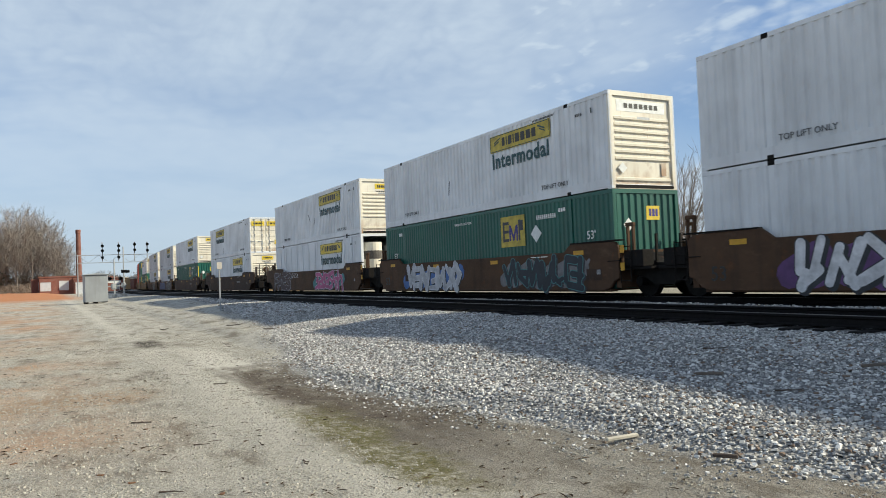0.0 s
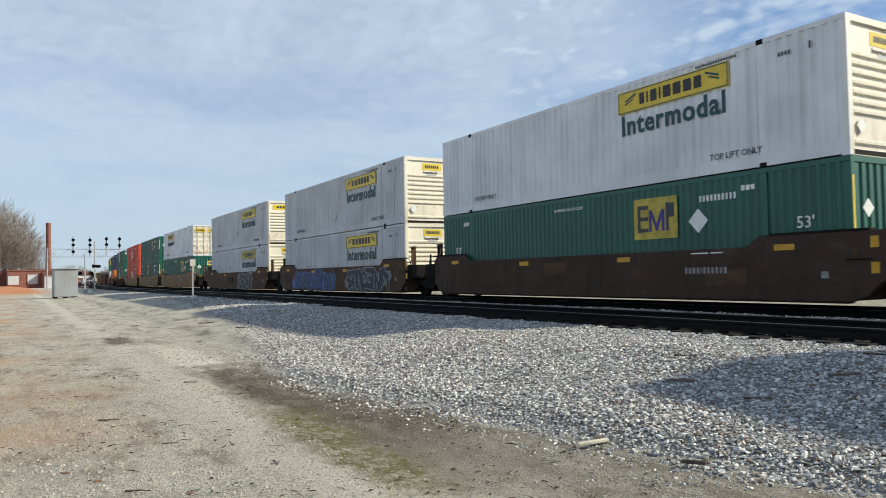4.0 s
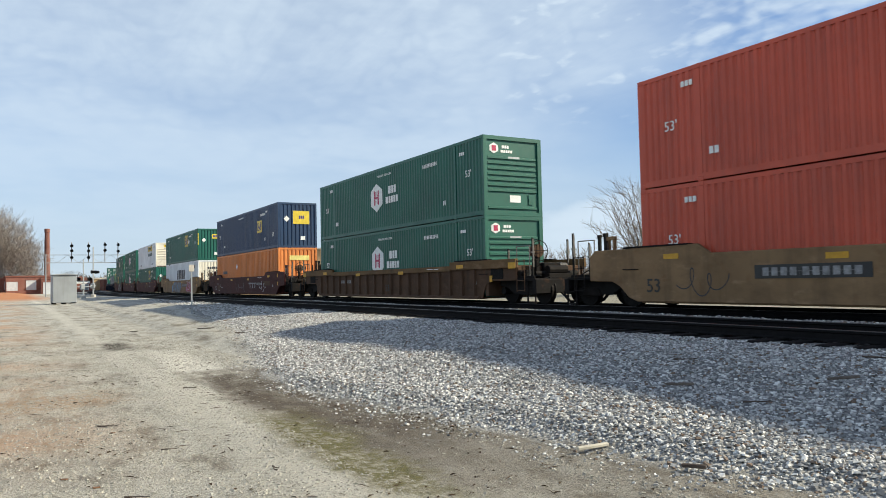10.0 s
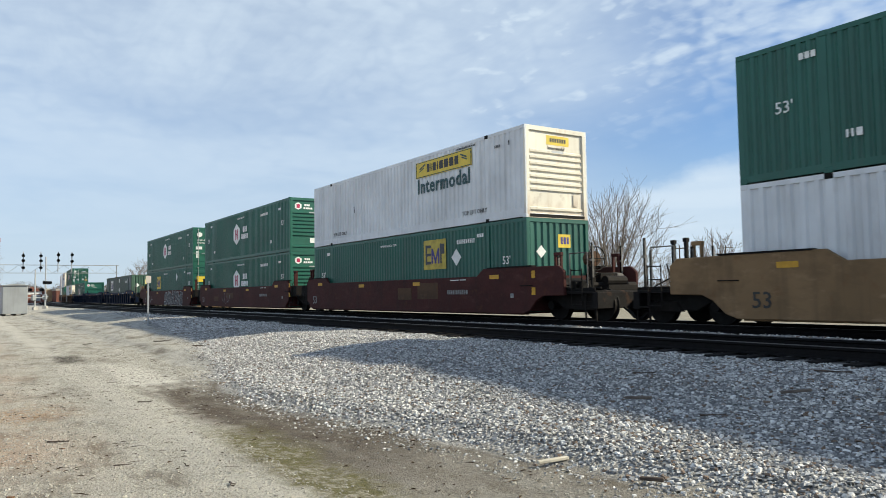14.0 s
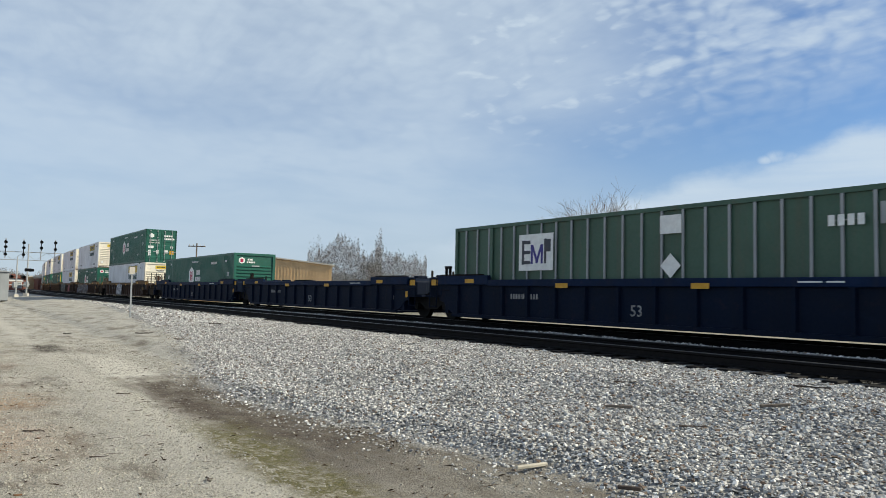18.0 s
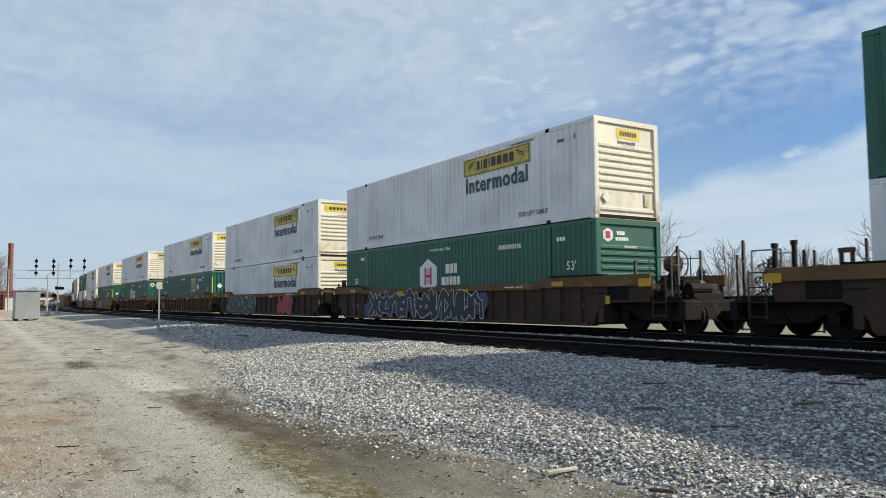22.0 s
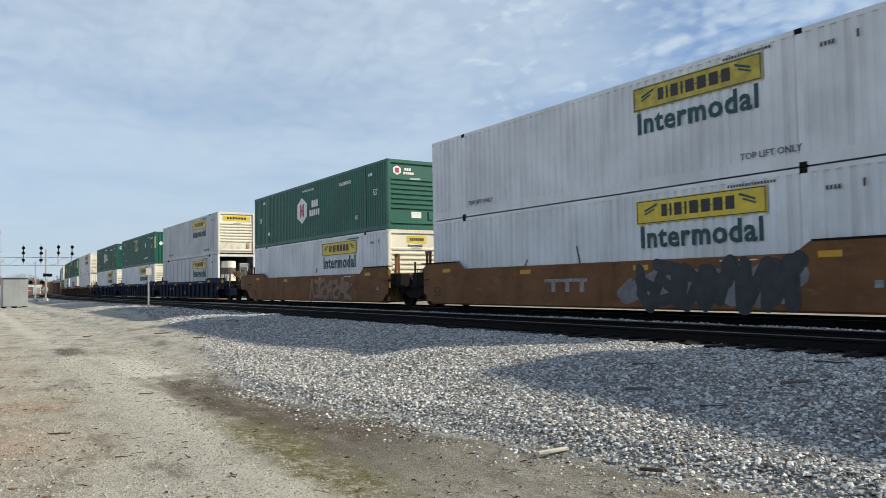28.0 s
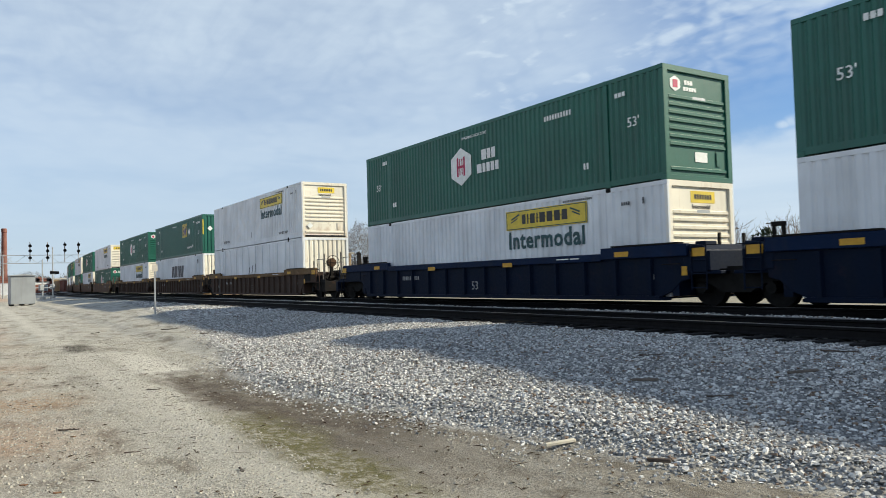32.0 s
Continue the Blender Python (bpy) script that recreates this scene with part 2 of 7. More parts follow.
RUSTBROWN = paint("orange_brown_car_paint", (0.215, 0.105, 0.050), 0.6, 0.5, 0.3, (0.06, 0.04, 0.03), mottle=0.5)
BLUE = paint("blue_car_paint", (0.003, 0.015, 0.050), 0.55, 0.4, 0.05, (0.03, 0.03, 0.03), mottle=0.35)
BLACKBLUE = paint("sooty_blue_car_paint", (0.0025, 0.0085, 0.025), 0.6, 0.4, 0.05, (0.012, 0.013, 0.016), mottle=0.35)
IRON = plain("sooty_iron", (0.010, 0.0095, 0.009), 0.7, 5, 0.4, gloss=0.12)
SOOT = plain("sooty_brown_steel", (0.013, 0.011, 0.010), 0.75, 4, 0.4, gloss=0.12)
DECK = paint("sooty_deck_paint", (0.012, 0.011, 0.011), 0.7, 0.5, 0.2, (0.02, 0.017, 0.015), mottle=0.5)
TANKGREY = plain("grimy_grey_tank", (0.09, 0.082, 0.075), 0.8, 5, 0.4)
STEEL = plain("worn_steel", (0.16, 0.15, 0.14), 0.45, 8, 0.3, 0.8)
RAILSTEEL = plain("dull_rail_head", (0.075, 0.072, 0.07), 0.42, 3, 0.3, 0.5, gloss=0.2)
# rail web and ties near-black: track shade is put into these colours
RAILSHADE = plain("shade_dark_rail_web", (0.009, 0.0085, 0.009), 0.75, 10, 0.3, gloss=0.12)
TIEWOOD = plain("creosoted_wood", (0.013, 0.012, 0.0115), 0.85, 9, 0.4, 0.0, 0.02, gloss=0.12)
YELLOW = plain("yellow_sign_film", (0.66, 0.49, 0.045), 0.45, 4, 0.15)
PALEYELLOW = plain("faded_yellow_film", (0.70, 0.60, 0.20), 0.5, 4, 0.2)
DULLYELLOW = plain("weathered_yellow_film", (0.46, 0.36, 0.055), 0.55, 3, 0.35)
AMBER = plain("amber_reflector_tape", (0.55, 0.29, 0.015), 0.5, 6, 0.2)
INK = plain("dark_teal_lettering", (0.005, 0.055, 0.062), 0.5, 6, 0.2)
BLACKINK = plain("black_lettering", (0.02, 0.02, 0.02), 0.5, 6, 0.2)
GREYINK = plain("worn_black_lettering", (0.075, 0.08, 0.085), 0.7, 9, 0.5)
WHITEINK = plain("white_lettering", (0.74, 0.76, 0.74), 0.5, 6, 0.12)
DIMWHITE = plain("grime_dulled_white_marking", (0.26, 0.26, 0.26), 0.7, 7, 0.4, gloss=0.2)
MAGENTA = plain("crimson_emblem_film", (0.42, 0.02, 0.08), 0.5, 6, 0.15)
INDIGO = plain("indigo_emblem_film", (0.03, 0.025, 0.20), 0.5, 6, 0.15)
CHARCOAL = plain("charcoal_emblem_film", (0.03, 0.035, 0.05), 0.5, 6, 0.2)
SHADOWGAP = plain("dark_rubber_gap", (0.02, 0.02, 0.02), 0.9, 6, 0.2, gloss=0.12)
CHROME = plain("galvanised_bar", (0.42, 0.43, 0.43), 0.4, 10, 0.2, 0.6)
GREYBOX = paint("grey_cabinet_paint", (0.31, 0.33, 0.345), 0.5, 0.2, 0.05)
CONCRETE = plain("pale_concrete", (0.42, 0.40, 0.36), 0.85, 4, 0.2, 0.0, 0.01)
BLACKPAINT = plain("matt_black_paint", (0.012, 0.012, 0.013), 0.5, 5, 0.2, gloss=0.12)
ALUM = plain("aluminium_post", (0.46, 0.47, 0.47), 0.45, 6, 0.15, 0.5)
BARK = plain("grey_bark", (0.17, 0.135, 0.105), 0.9, 12, 0.3, 0.0, 0.02)
TWIG = plain("bare_twigs", (0.19, 0.155, 0.13), 0.9, 3, 0.35)
POLEWOOD = plain("weathered_pole_wood", (0.14, 0.115, 0.095), 0.9, 9, 0.3)
NEEDLE = plain("evergreen_leaves", (0.030, 0.050, 0.022), 0.8, 2, 0.5, isl=True)
BRUSH = plain("winter_brush", (0.20, 0.165, 0.135), 0.95, 0.35, 0.3, isl=True, gloss=0.05)
FARBRUSH = plain("far_winter_woods", (0.19, 0.170, 0.155), 0.95, 0.35, 0.25, isl=True, gloss=0.05)
FARTWIG = plain("far_bare_twigs", (0.24, 0.21, 0.185), 0.95, 3, 0.25, gloss=0.05)
TANSHEET = plain("tan_sheet_metal", (0.52, 0.36, 0.20), 0.5, 0.8, 0.12)
GREYROOF = plain("pale_roof_sheet", (0.50, 0.46, 0.40), 0.5, 2, 0.12)
DOORGREY = plain("pale_grey_door", (0.50, 0.52, 0.54), 0.5, 2, 0.12)
GLASS = plain("dull_window_pane", (0.30, 0.33, 0.34), 0.12, 3, 0.2)


def brick_mat(name, a, b2, mortar, scale):
    m, nt, b = node_mat(name)
    tc = nt.nodes.new("ShaderNodeTexCoord")
    br = nt.nodes.new("ShaderNodeTexBrick")
    br.inputs["Scale"].default_value = scale
    br.inputs["Color1"].default_value, br.inputs["Color2"].default_value = (*a, 1), (*b2, 1)
    br.inputs["Mortar"].default_value = (*mortar, 1)
    sep = nt.nodes.new("ShaderNodeSeparateXYZ")
    nt.links.new(tc.outputs["Object"], sep.inputs[0])
    run_along = nt.nodes.new("ShaderNodeMath")
    nt.links.new(sep.outputs[0], run_along.inputs[0])
    nt.links.new(sep.outputs[1], run_along.inputs[1])
    flat = nt.nodes.new("ShaderNodeCombineXYZ")
    nt.links.new(run_along.outputs[0], flat.inputs[0])
    nt.links.new(sep.outputs[2], flat.inputs[1])
    nt.links.new(flat.outputs[0], br.inputs["Vector"])
    col = mix(nt, ramp(nt, noise_tex(nt, 0.6, 5), 0.45, 0.75, 0, 0.5), br.outputs["Color"], tuple(c * 0.5 for c in a))
    nt.links.new(col, b.inputs["Base Color"])
    b.inputs["Roughness"].default_value = 0.9
    return m


BRICK = brick_mat("red_brickwork", (0.24, 0.080, 0.058), (0.19, 0.068, 0.050), (0.24, 0.17, 0.14), 3.0)


def stone_mat():
    m, nt, b = node_mat("crushed_granite")
    g = nt.nodes.new("ShaderNodeNewGeometry")
    r = g.outputs["Random Per Island"]
    n = noise_tex(nt, 30, 3)
    col = mix(nt, ramp(nt, r, 0.05, 0.75), (0.17, 0.17, 0.17), (0.70, 0.685, 0.65))
    col = mix(nt, ramp(nt, r, 0.72, 0.86), col, (0.84, 0.825, 0.79))
    col = mix(nt, ramp(nt, r, 0.90, 0.92), col, (0.20, 0.14, 0.10))
    col = mix(nt, ramp(nt, n, 0.35, 0.7, 0, 0.4), col, (0.16, 0.155, 0.15))
    nt.links.new(col, b.inputs["Base Color"])
    b.inputs["Roughness"].default_value = 0.9
    b.inputs["Specular IOR Level"].default_value = 0.2
    return m


STONE = stone_mat()
GRAVEL = plain("dusty_gravel", (0.45, 0.425, 0.365), 0.9, 30, 0.3, isl=True, gloss=0.3)
# stones between the rails: grime plus shade put into the colour
DARKSTONE = plain("sooty_shaded_ballast", (0.020, 0.019, 0.019), 0.9, 12, 0.4, isl=True, gloss=0.1)


def ground_mat():
    """Pale stone dust, mud strip with moss, rusty stains, crushed-stone bank, clay and winter grass, each at its place."""
    m, nt, b = node_mat("stone_dust_ground")
    N, K = nt.nodes.new, nt.links.new
    geo = N("ShaderNodeNewGeometry")
    sep = N("ShaderNodeSeparateXYZ")
    K(geo.outputs["Position"], sep.inputs[0])
    X, Y = sep.outputs[0], sep.outputs[1]

    def tex(scale, detail=5, rough=0.6, stretch=(1, 1, 1)):
        mp = N("ShaderNodeMapping")
        mp.inputs["Scale"].default_value = stretch
        K(geo.outputs["Position"], mp.inputs[0])
        n = N("ShaderNodeTexNoise")
        n.inputs["Scale"].default_value, n.inputs["Detail"].default_value, n.inputs["Roughness"].default_value = scale, detail, rough
        K(mp.outputs[0], n.inputs["Vector"])
        return n.outputs["Fac"]

    def cells(scale):
        n = N("ShaderNodeTexVoronoi")
        n.inputs["Scale"].default_value = scale
        K(geo.outputs["Position"], n.inputs["Vector"])
        return n

    def lin(a, ka, c, kc, k0):
        n1 = N("ShaderNodeMath")
        n1.operation = "MULTIPLY_ADD"
        K(a, n1.inputs[0])
        n1.inputs[1].default_value, n1.inputs[2].default_value = ka, k0
        n2 = N("ShaderNodeMath")
        n2.operation = "MULTIPLY_ADD"
        K(c, n2.inputs[0])
        n2.inputs[1].default_value = kc
        K(n1.outputs[0], n2.inputs[2])
        return n2.outputs[0]

    def band(v, lo0, lo1, hi1, hi0):
        return mul(nt, ramp(nt, v, lo0, lo1), ramp(nt, v, hi1, hi0, 1.0, 0.0))

    big, mid, fine, grit = tex(0.25, 4), tex(1.3, 6), tex(9, 6, 0.7), tex(45, 4, 0.75)
    patch = tex(3.2, 5, 0.65, (0.6, 1.2, 1))

    def add(a, b2, k=1.0):
        n = N("ShaderNodeMath")
        n.operation = "MULTIPLY_ADD"
        K(b2, n.inputs[0])
        n.inputs[1].default_value = k
        K(a, n.inputs[2])
        return n.outputs[0]

    yl = lin(mid, 0.6, big, 0.4, -0.675)
    yl = add(Y, yl)
    yl = add(yl, patch, 0.35)
    yl = add(yl, fine, 0.0)
    dust = mix(nt, ramp(nt, patch, 0.34, 0.66), (0.66, 0.625, 0.53), (0.39, 0.36, 0.30))
    dust = mix(nt, ramp(nt, mid, 0.35, 0.70, 0, 0.6), dust, (0.52, 0.485, 0.41))
    blot = tex(0.9, 7, 0.72, (0.7, 1.6, 1))
    dust = mix(nt, ramp(nt, blot, 0.52, 0.64, 0, 0.72), dust, (0.195, 0.160, 0.112))
    dust = mix(nt, ramp(nt, blot, 0.46, 0.34, 0, 0.6), dust, (0.60, 0.56, 0.47))
    # wheel-packed paler lane
    dust = mix(nt, mul(nt, band(yl, 1.5, 1.95, 2.25, 2.6), 0.6), dust, (0.55, 0.515, 0.435))
    dust = mix(nt, ramp(nt, grit, 0.48, 0.62, 0, 0.75), dust, (0.115, 0.105, 0.088))
    dust = mix(nt, ramp(nt, fine, 0.54, 0.66, 0, 0.55), dust, (0.125, 0.115, 0.092))
    for size, lo, k in ((55, 0.30, 0.75), (24, 0.24, 0.6)):
        speck = cells(size)
        dust = mix(nt, ramp(nt, speck.outputs["Distance"], lo, 0.12, 0, k), dust,
                   mix(nt, speck.outputs["Color"], (0.26, 0.25, 0.225), (0.68, 0.66, 0.60)))
    dust = mix(nt, ramp(nt, blot, 0.53, 0.66, 0, 0.60), dust, (0.165, 0.138, 0.10))
    dust = mix(nt, ramp(nt, blot, 0.49, 0.36, 0, 0.45), dust, (0.62, 0.59, 0.52))
    dust = mix(nt, ramp(nt, tex(110, 3, 0.7), 0.53, 0.63, 0, 0.62), dust, (0.085, 0.075, 0.060))
    dust = mix(nt, ramp(nt, tex(80, 3, 0.7), 0.60, 0.68, 0, 0.6), dust, (0.75, 0.72, 0.66))
    dust = mix(nt, mul(nt, mul(nt, band(yl, 2.3, 2.7, 3.2, 3.6), band(lin(X, 1.0, patch, 3.0, -1.5), -19.5, -17.0, -14.2, -12.8)), 0.75), dust, (0.66, 0.63, 0.55))
    dust = mix(nt, mul(nt, band(yl, 1.7, 2.0, 2.25, 2.5), 0.35), dust, (0.64, 0.61, 0.53))
    # how far the foot of the ballast bank lies from its nearest point to the lot
    drift = None
    for x0, x1, dy in ((-10.5, -8.0, 0.43), (-8.0, -5.0, 0.47), (-5.0, 1.0, 1.08), (-10.5, -13.6, 0.33), (-13.6, -22.0, 1.85), (-22.0, -60.0, 3.3)):
        q = ramp(nt, X, x0, x1, 0.0, dy)
        drift = q if drift is None else add(drift, q)
    edge = add(yl, drift, -1.0)
    # dark mud along the foot of the bank, moss on its open side, a dark start where the lane turns
    mud_x = mul(nt, ramp(nt, lin(X, 1.0, patch, 3.0, -1.5), -14.2, -12.4), ramp(nt, lin(X, 1.0, patch, 2.0, -1.0), -7.2, -4.6, 1.0, 0.42))
    low = add(yl, ramp(nt, X, -10.0, -7.5, 0.0, 0.30), -1.0)
    mudf = mul(nt, mul(nt, mul(nt, ramp(nt, low, 2.42, 2.80), ramp(nt, edge, 3.72, 3.50)), mud_x), ramp(nt, grit, 0.40, 0.70, 1.0, 0.75))
    mudf = mul(nt, mudf, ramp(nt, patch, 0.32, 0.56, 0.75, 1.0))
    dust = mix(nt, mudf, dust, mix(nt, ramp(nt, fine, 0.35, 0.7), (0.052, 0.036, 0.022), (0.125, 0.092, 0.060)))
    moss = mul(nt, mul(nt, band(yl, 2.25, 2.48, 2.92, 3.20), mul(nt, ramp(nt, X, -9.4, -8.2), ramp(nt, X, -4.3, -5.2))), ramp(nt, fine, 0.36, 0.54, 0.15, 0.92))
    dust = mix(nt, moss, dust, mix(nt, ramp(nt, grit, 0.4, 0.6), (0.150, 0.130, 0.028), (0.088, 0.080, 0.024)))
    # two streaks of rusty silt
    silt = mul(nt, mul(nt, band(lin(X, 1.0, patch, 2.0, -1.0), -12.6, -11.8, -10.9, -10.4), ramp(nt, lin(Y, 1.0, fine, 1.0, -0.5), 1.7, 1.0)), 0.75)
    dust = mix(nt, mul(nt, silt, ramp(nt, fine, 0.38, 0.56)), dust, (0.36, 0.23, 0.125))
    puddle = mul(nt, band(lin(X, 1.0, patch, 3.0, -1.5), -22.6, -21.6, -20.2, -19.2), band(yl, 1.8, 2.05, 2.45, 2.75))
    dust = mix(nt, puddle, dust, (0.06, 0.05, 0.037))
    # rusty wash on the lot
    rusty = mul(nt, ramp(nt, tex(0.28, 6, 0.65), 0.42, 0.62), mul(nt, ramp(nt, Y, 1.5, -0.3), ramp(nt, X, -5.8, -8.5)))
    dust = mix(nt, mul(nt, rusty, 0.72), dust, mix(nt, ramp(nt, fine, 0.35, 0.65), (0.52, 0.27, 0.13), (0.40, 0.25, 0.15)))
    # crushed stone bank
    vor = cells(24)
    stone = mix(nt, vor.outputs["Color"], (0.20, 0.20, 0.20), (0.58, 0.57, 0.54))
    # darker towards cell rims: shade of the gaps painted between the stones
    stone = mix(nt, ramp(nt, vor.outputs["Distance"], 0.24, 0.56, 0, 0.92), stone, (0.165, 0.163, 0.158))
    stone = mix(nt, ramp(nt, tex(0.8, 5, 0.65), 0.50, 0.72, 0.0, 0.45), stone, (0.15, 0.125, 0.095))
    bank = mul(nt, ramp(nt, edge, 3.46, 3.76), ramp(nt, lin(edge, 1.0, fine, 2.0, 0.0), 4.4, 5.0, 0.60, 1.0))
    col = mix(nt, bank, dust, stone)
    # near-black between the rails: oil grime, with track shade added to the colour
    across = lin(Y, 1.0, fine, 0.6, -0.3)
    oily_shade = add(band(across, 10.15, 10.5, 12.35, 12.7), band(across, 14.45, 14.75, 16.9, 17.3))
    oily_shade = mul(nt, oily_shade, ramp(nt, fine, 0.3, 0.6, 0.95, 0.75))
    col = mix(nt, oily_shade, col, (0.013, 0.012, 0.012))
    # winter grass beyond the tracks, red clay far off to the left
    grass = mix(nt, mid, (0.36, 0.325, 0.26), (0.22, 0.205, 0.145))
    col = mix(nt, ramp(nt, lin(Y, 1, mid, 3.0, -1.5), 20.5, 24.0), col, grass)
    clay = mul(nt, ramp(nt, X, -95, -120), ramp(nt, lin(Y, 1, mid, 4.0, -2), 5.5, 2.0))
    col = mix(nt, clay, col, mix(nt, mid, (0.50, 0.16, 0.055), (0.36, 0.20, 0.10)))
    K(col, b.inputs["Base Color"])
    b.inputs["Roughness"].default_value = 0.95
    hgt = mix(nt, bank, grit, vor.outputs["Distance"])
    bump(nt, b, hgt, 1.0, 0.04)
    return m


GROUND = ground_mat()

# ------------------------------------------------------------------ mesh tools
MESHES = {}


class Geo:
    """Collects faces of one mesh."""

    def __init__(self):
        self.v, self.f, self.m = [], [], []

    def face(self, pts, m=0):
        k = len(self.v)
        self.v += [tuple(q) for q in pts]
        self.f.append(tuple(range(k, k + len(pts))))
        self.m.append(m)

    def box(self, x0, x1, y0, y1, z0, z1, m=0):
        k = len(self.v)
        self.v += [(x, y, z) for z in (z0, z1) for y in (y0, y1) for x in (x0, x1)]
        for q in ((0, 2, 3, 1), (4, 5, 7, 6), (0, 1, 5, 4), (2, 6, 7, 3), (0, 4, 6, 2), (1, 3, 7, 5)):
            self.f.append(tuple(k + i for i in q))
            self.m.append(m)

    def prism(self, prof, axis, a, b, m=0):
        """prof: closed outline of 2D points; axis: the letter along which it is drawn out from a to b."""
        def place(q, s):
            return {"x": (s, q[0], q[1]), "y": (q[0], s, q[1]), "z": (q[0], q[1], s)}[axis]
        k, n = len(self.v), len(prof)
        self.v += [place(q, a) for q in prof] + [place(q, b) for q in prof]
        for i in range(n):
            j = (i + 1) % n
            self.f.append((k + i, k + j, k + n + j, k + n + i))
            self.m.append(m)
        self.f += [tuple(k + i for i in reversed(range(n))), tuple(k + n + i for i in range(n))]
        self.m += [m, m]

    def tube(self, p0, p1, r0, r1, n=8, m=0, caps=True):
        p0, p1 = Vector(p0), Vector(p1)
        d = (p1 - p0).normalized()
        s = d.cross((0, 0, 1) if abs(d.z) < 0.9 else (1, 0, 0)).normalized()
        t = d.cross(s)
        k = len(self.v)
        for p, r in ((p0, r0), (p1, r1)):
            for i in range(n):
                a = 2 * math.pi * i / n
                self.v.append(tuple(p + s * (r * math.cos(a)) + t * (r * math.sin(a))))
        for i in range(n):
            j = (i + 1) % n
            self.f.append((k + i, k + j, k + n + j, k + n + i))
            self.m.append(m)
        if caps:
            self.f += [tuple(k + i for i in reversed(range(n))), tuple(k + n + i for i in range(n))]
            self.m += [m, m]

    def mesh(self, name, *mats, smooth=False, bevel=0.0):
        me = bpy.data.meshes.new(name)
        me.from_pydata(self.v, [], self.f)
        for q in mats:
            me.materials.append(q)
        me.polygons.foreach_set("material_index", self.m)
        bm = bmesh.new()
        bm.from_mesh(me)
        bmesh.ops.recalc_face_normals(bm, faces=bm.faces)
        if bevel:
            bmesh.ops.bevel(bm, geom=[e for e in bm.edges if len(e.link_faces) == 2 and e.calc_face_angle(0) > 0.6],
                            offset=bevel, segments=1, affect="EDGES")
        bm.to_mesh(me)
        bm.free()
        if smooth:
            me.polygons.foreach_set("use_smooth", [True] * len(me.polygons))
        me.update()
        return me


def cached(key, make):
    if key not in MESHES:
        MESHES[key] = make()
    return MESHES[key]


def part(name, me, parent, at=(0, 0, 0), label="", turn=(0, 0, 0)):
    ob = new(name, me)
    ob.parent = parent
    ob.location = at
    ob.rotation_euler = [radians(a) for a in turn]
    return tagged(ob, label) if label else ob


def text_mesh(words, size, mat, squeeze=1.0):
    def make():
        cu = bpy.data.curves.new("lettering", "FONT")
        cu.body, cu.size, cu.extrude = words, size, 0.003
        cu.resolution_u = 2
        cu.space_character = 1.09 if size > 0.5 else 1.0
        cu.offset = 0.026 * size if size > 0.5 else 0.006 * size
        ob = bpy.data.objects.new("lettering", cu)
        scene.collection.objects.link(ob)
        dg = bpy.context.evaluated_depsgraph_get()
        dg.update()
        me = bpy.data.meshes.new_from_object(ob.evaluated_get(dg))
        bpy.data.objects.remove(ob)
        me.transform(Matrix.Diagonal((squeeze, 1, 1, 1)))
        me.materials.clear()
        me.materials.append(mat)
        return me
    return cached(("text", words, size, mat.name, squeeze), make)


def side_text(words, size, mat, parent, x, z, y, name="lettering", squeeze=1.0):
    """Writing on the flank that faces the road (towards -y)."""
    return part(name, text_mesh(words, size, mat, squeeze), parent, (x, y - 0.004, z), turn=(90, 0, 0))


def end_text(words, size, mat, parent, y, z, x, squeeze=1.0):
    """Writing on the end that faces forwards (+x)."""
    return part("lettering", text_mesh(words, size, mat, squeeze), parent, (x + 0.004, y, z), turn=(90, 0, 90))


def bars(widths, height, gap, mat):
    """A strip of plain teeth in place of writing, held by a hair-thin web, drawn in the x-z plane from the origin."""
    def make():
        g, x, top, low = Geo(), 0.0, [], []
        z0, z1 = height * 0.48, height * 0.52
        for w in widths:
            top += [(x, z1), (x, height), (x + w, height), (x + w, z1)]
            low += [(x, z0), (x, 0.0), (x + w, 0.0), (x + w, z0)]
            x += w + gap
        n = len(top)
        for y in (-0.004, 0.0):
            g.v += [(px, y, pz) for px, pz in top + low]
        for k in range(0, n, 4):
            for q in (0, 2 * n):
                g.f.append((q + k + 1, q + k + 2, q + k + 3, q + n + k + 3, q + n + k + 2, q + n + k + 1, q + n + k, q + k))
                if k + 4 < n:
                    g.f.append((q + k + 3, q + k + 4, q + n + k + 4, q + n + k + 3))
        g.m = [0] * len(g.f)
        return g.mesh("marking_bars", mat)
    return cached(("bars", tuple(widths), height, gap, mat.name), make)

# ------------------------------------------------------------------ the line of the tracks
TRACK_Y, NEAR_TRACK_Y, RAIL_Z = 15.72, 11.25, 0.69
BEND_X, BEND_R, BEND_MAX = -75.0, 1400.0, 0.118


def line_at(s, y0=TRACK_Y):
    """Place and heading on the track; s is x on its straight stretch."""
    if s >= BEND_X:
        return s, y0, 0.0
    a = min((BEND_X - s) / BEND_R, BEND_MAX)
    rest = (BEND_X - s) - a * BEND_R
    x = BEND_X - BEND_R * math.sin(a) - rest * math.cos(a)
    y = y0 + BEND_R * (1 - math.cos(a)) + rest * math.sin(a)
    return x, y, a


def bend_offset(x):
    return line_at(x)[1] - TRACK_Y


def smooth(a, b, v):
    q = min(1.0, max(0.0, (v - a) / (b - a)))
    return q * q * (3 - 2 * q)


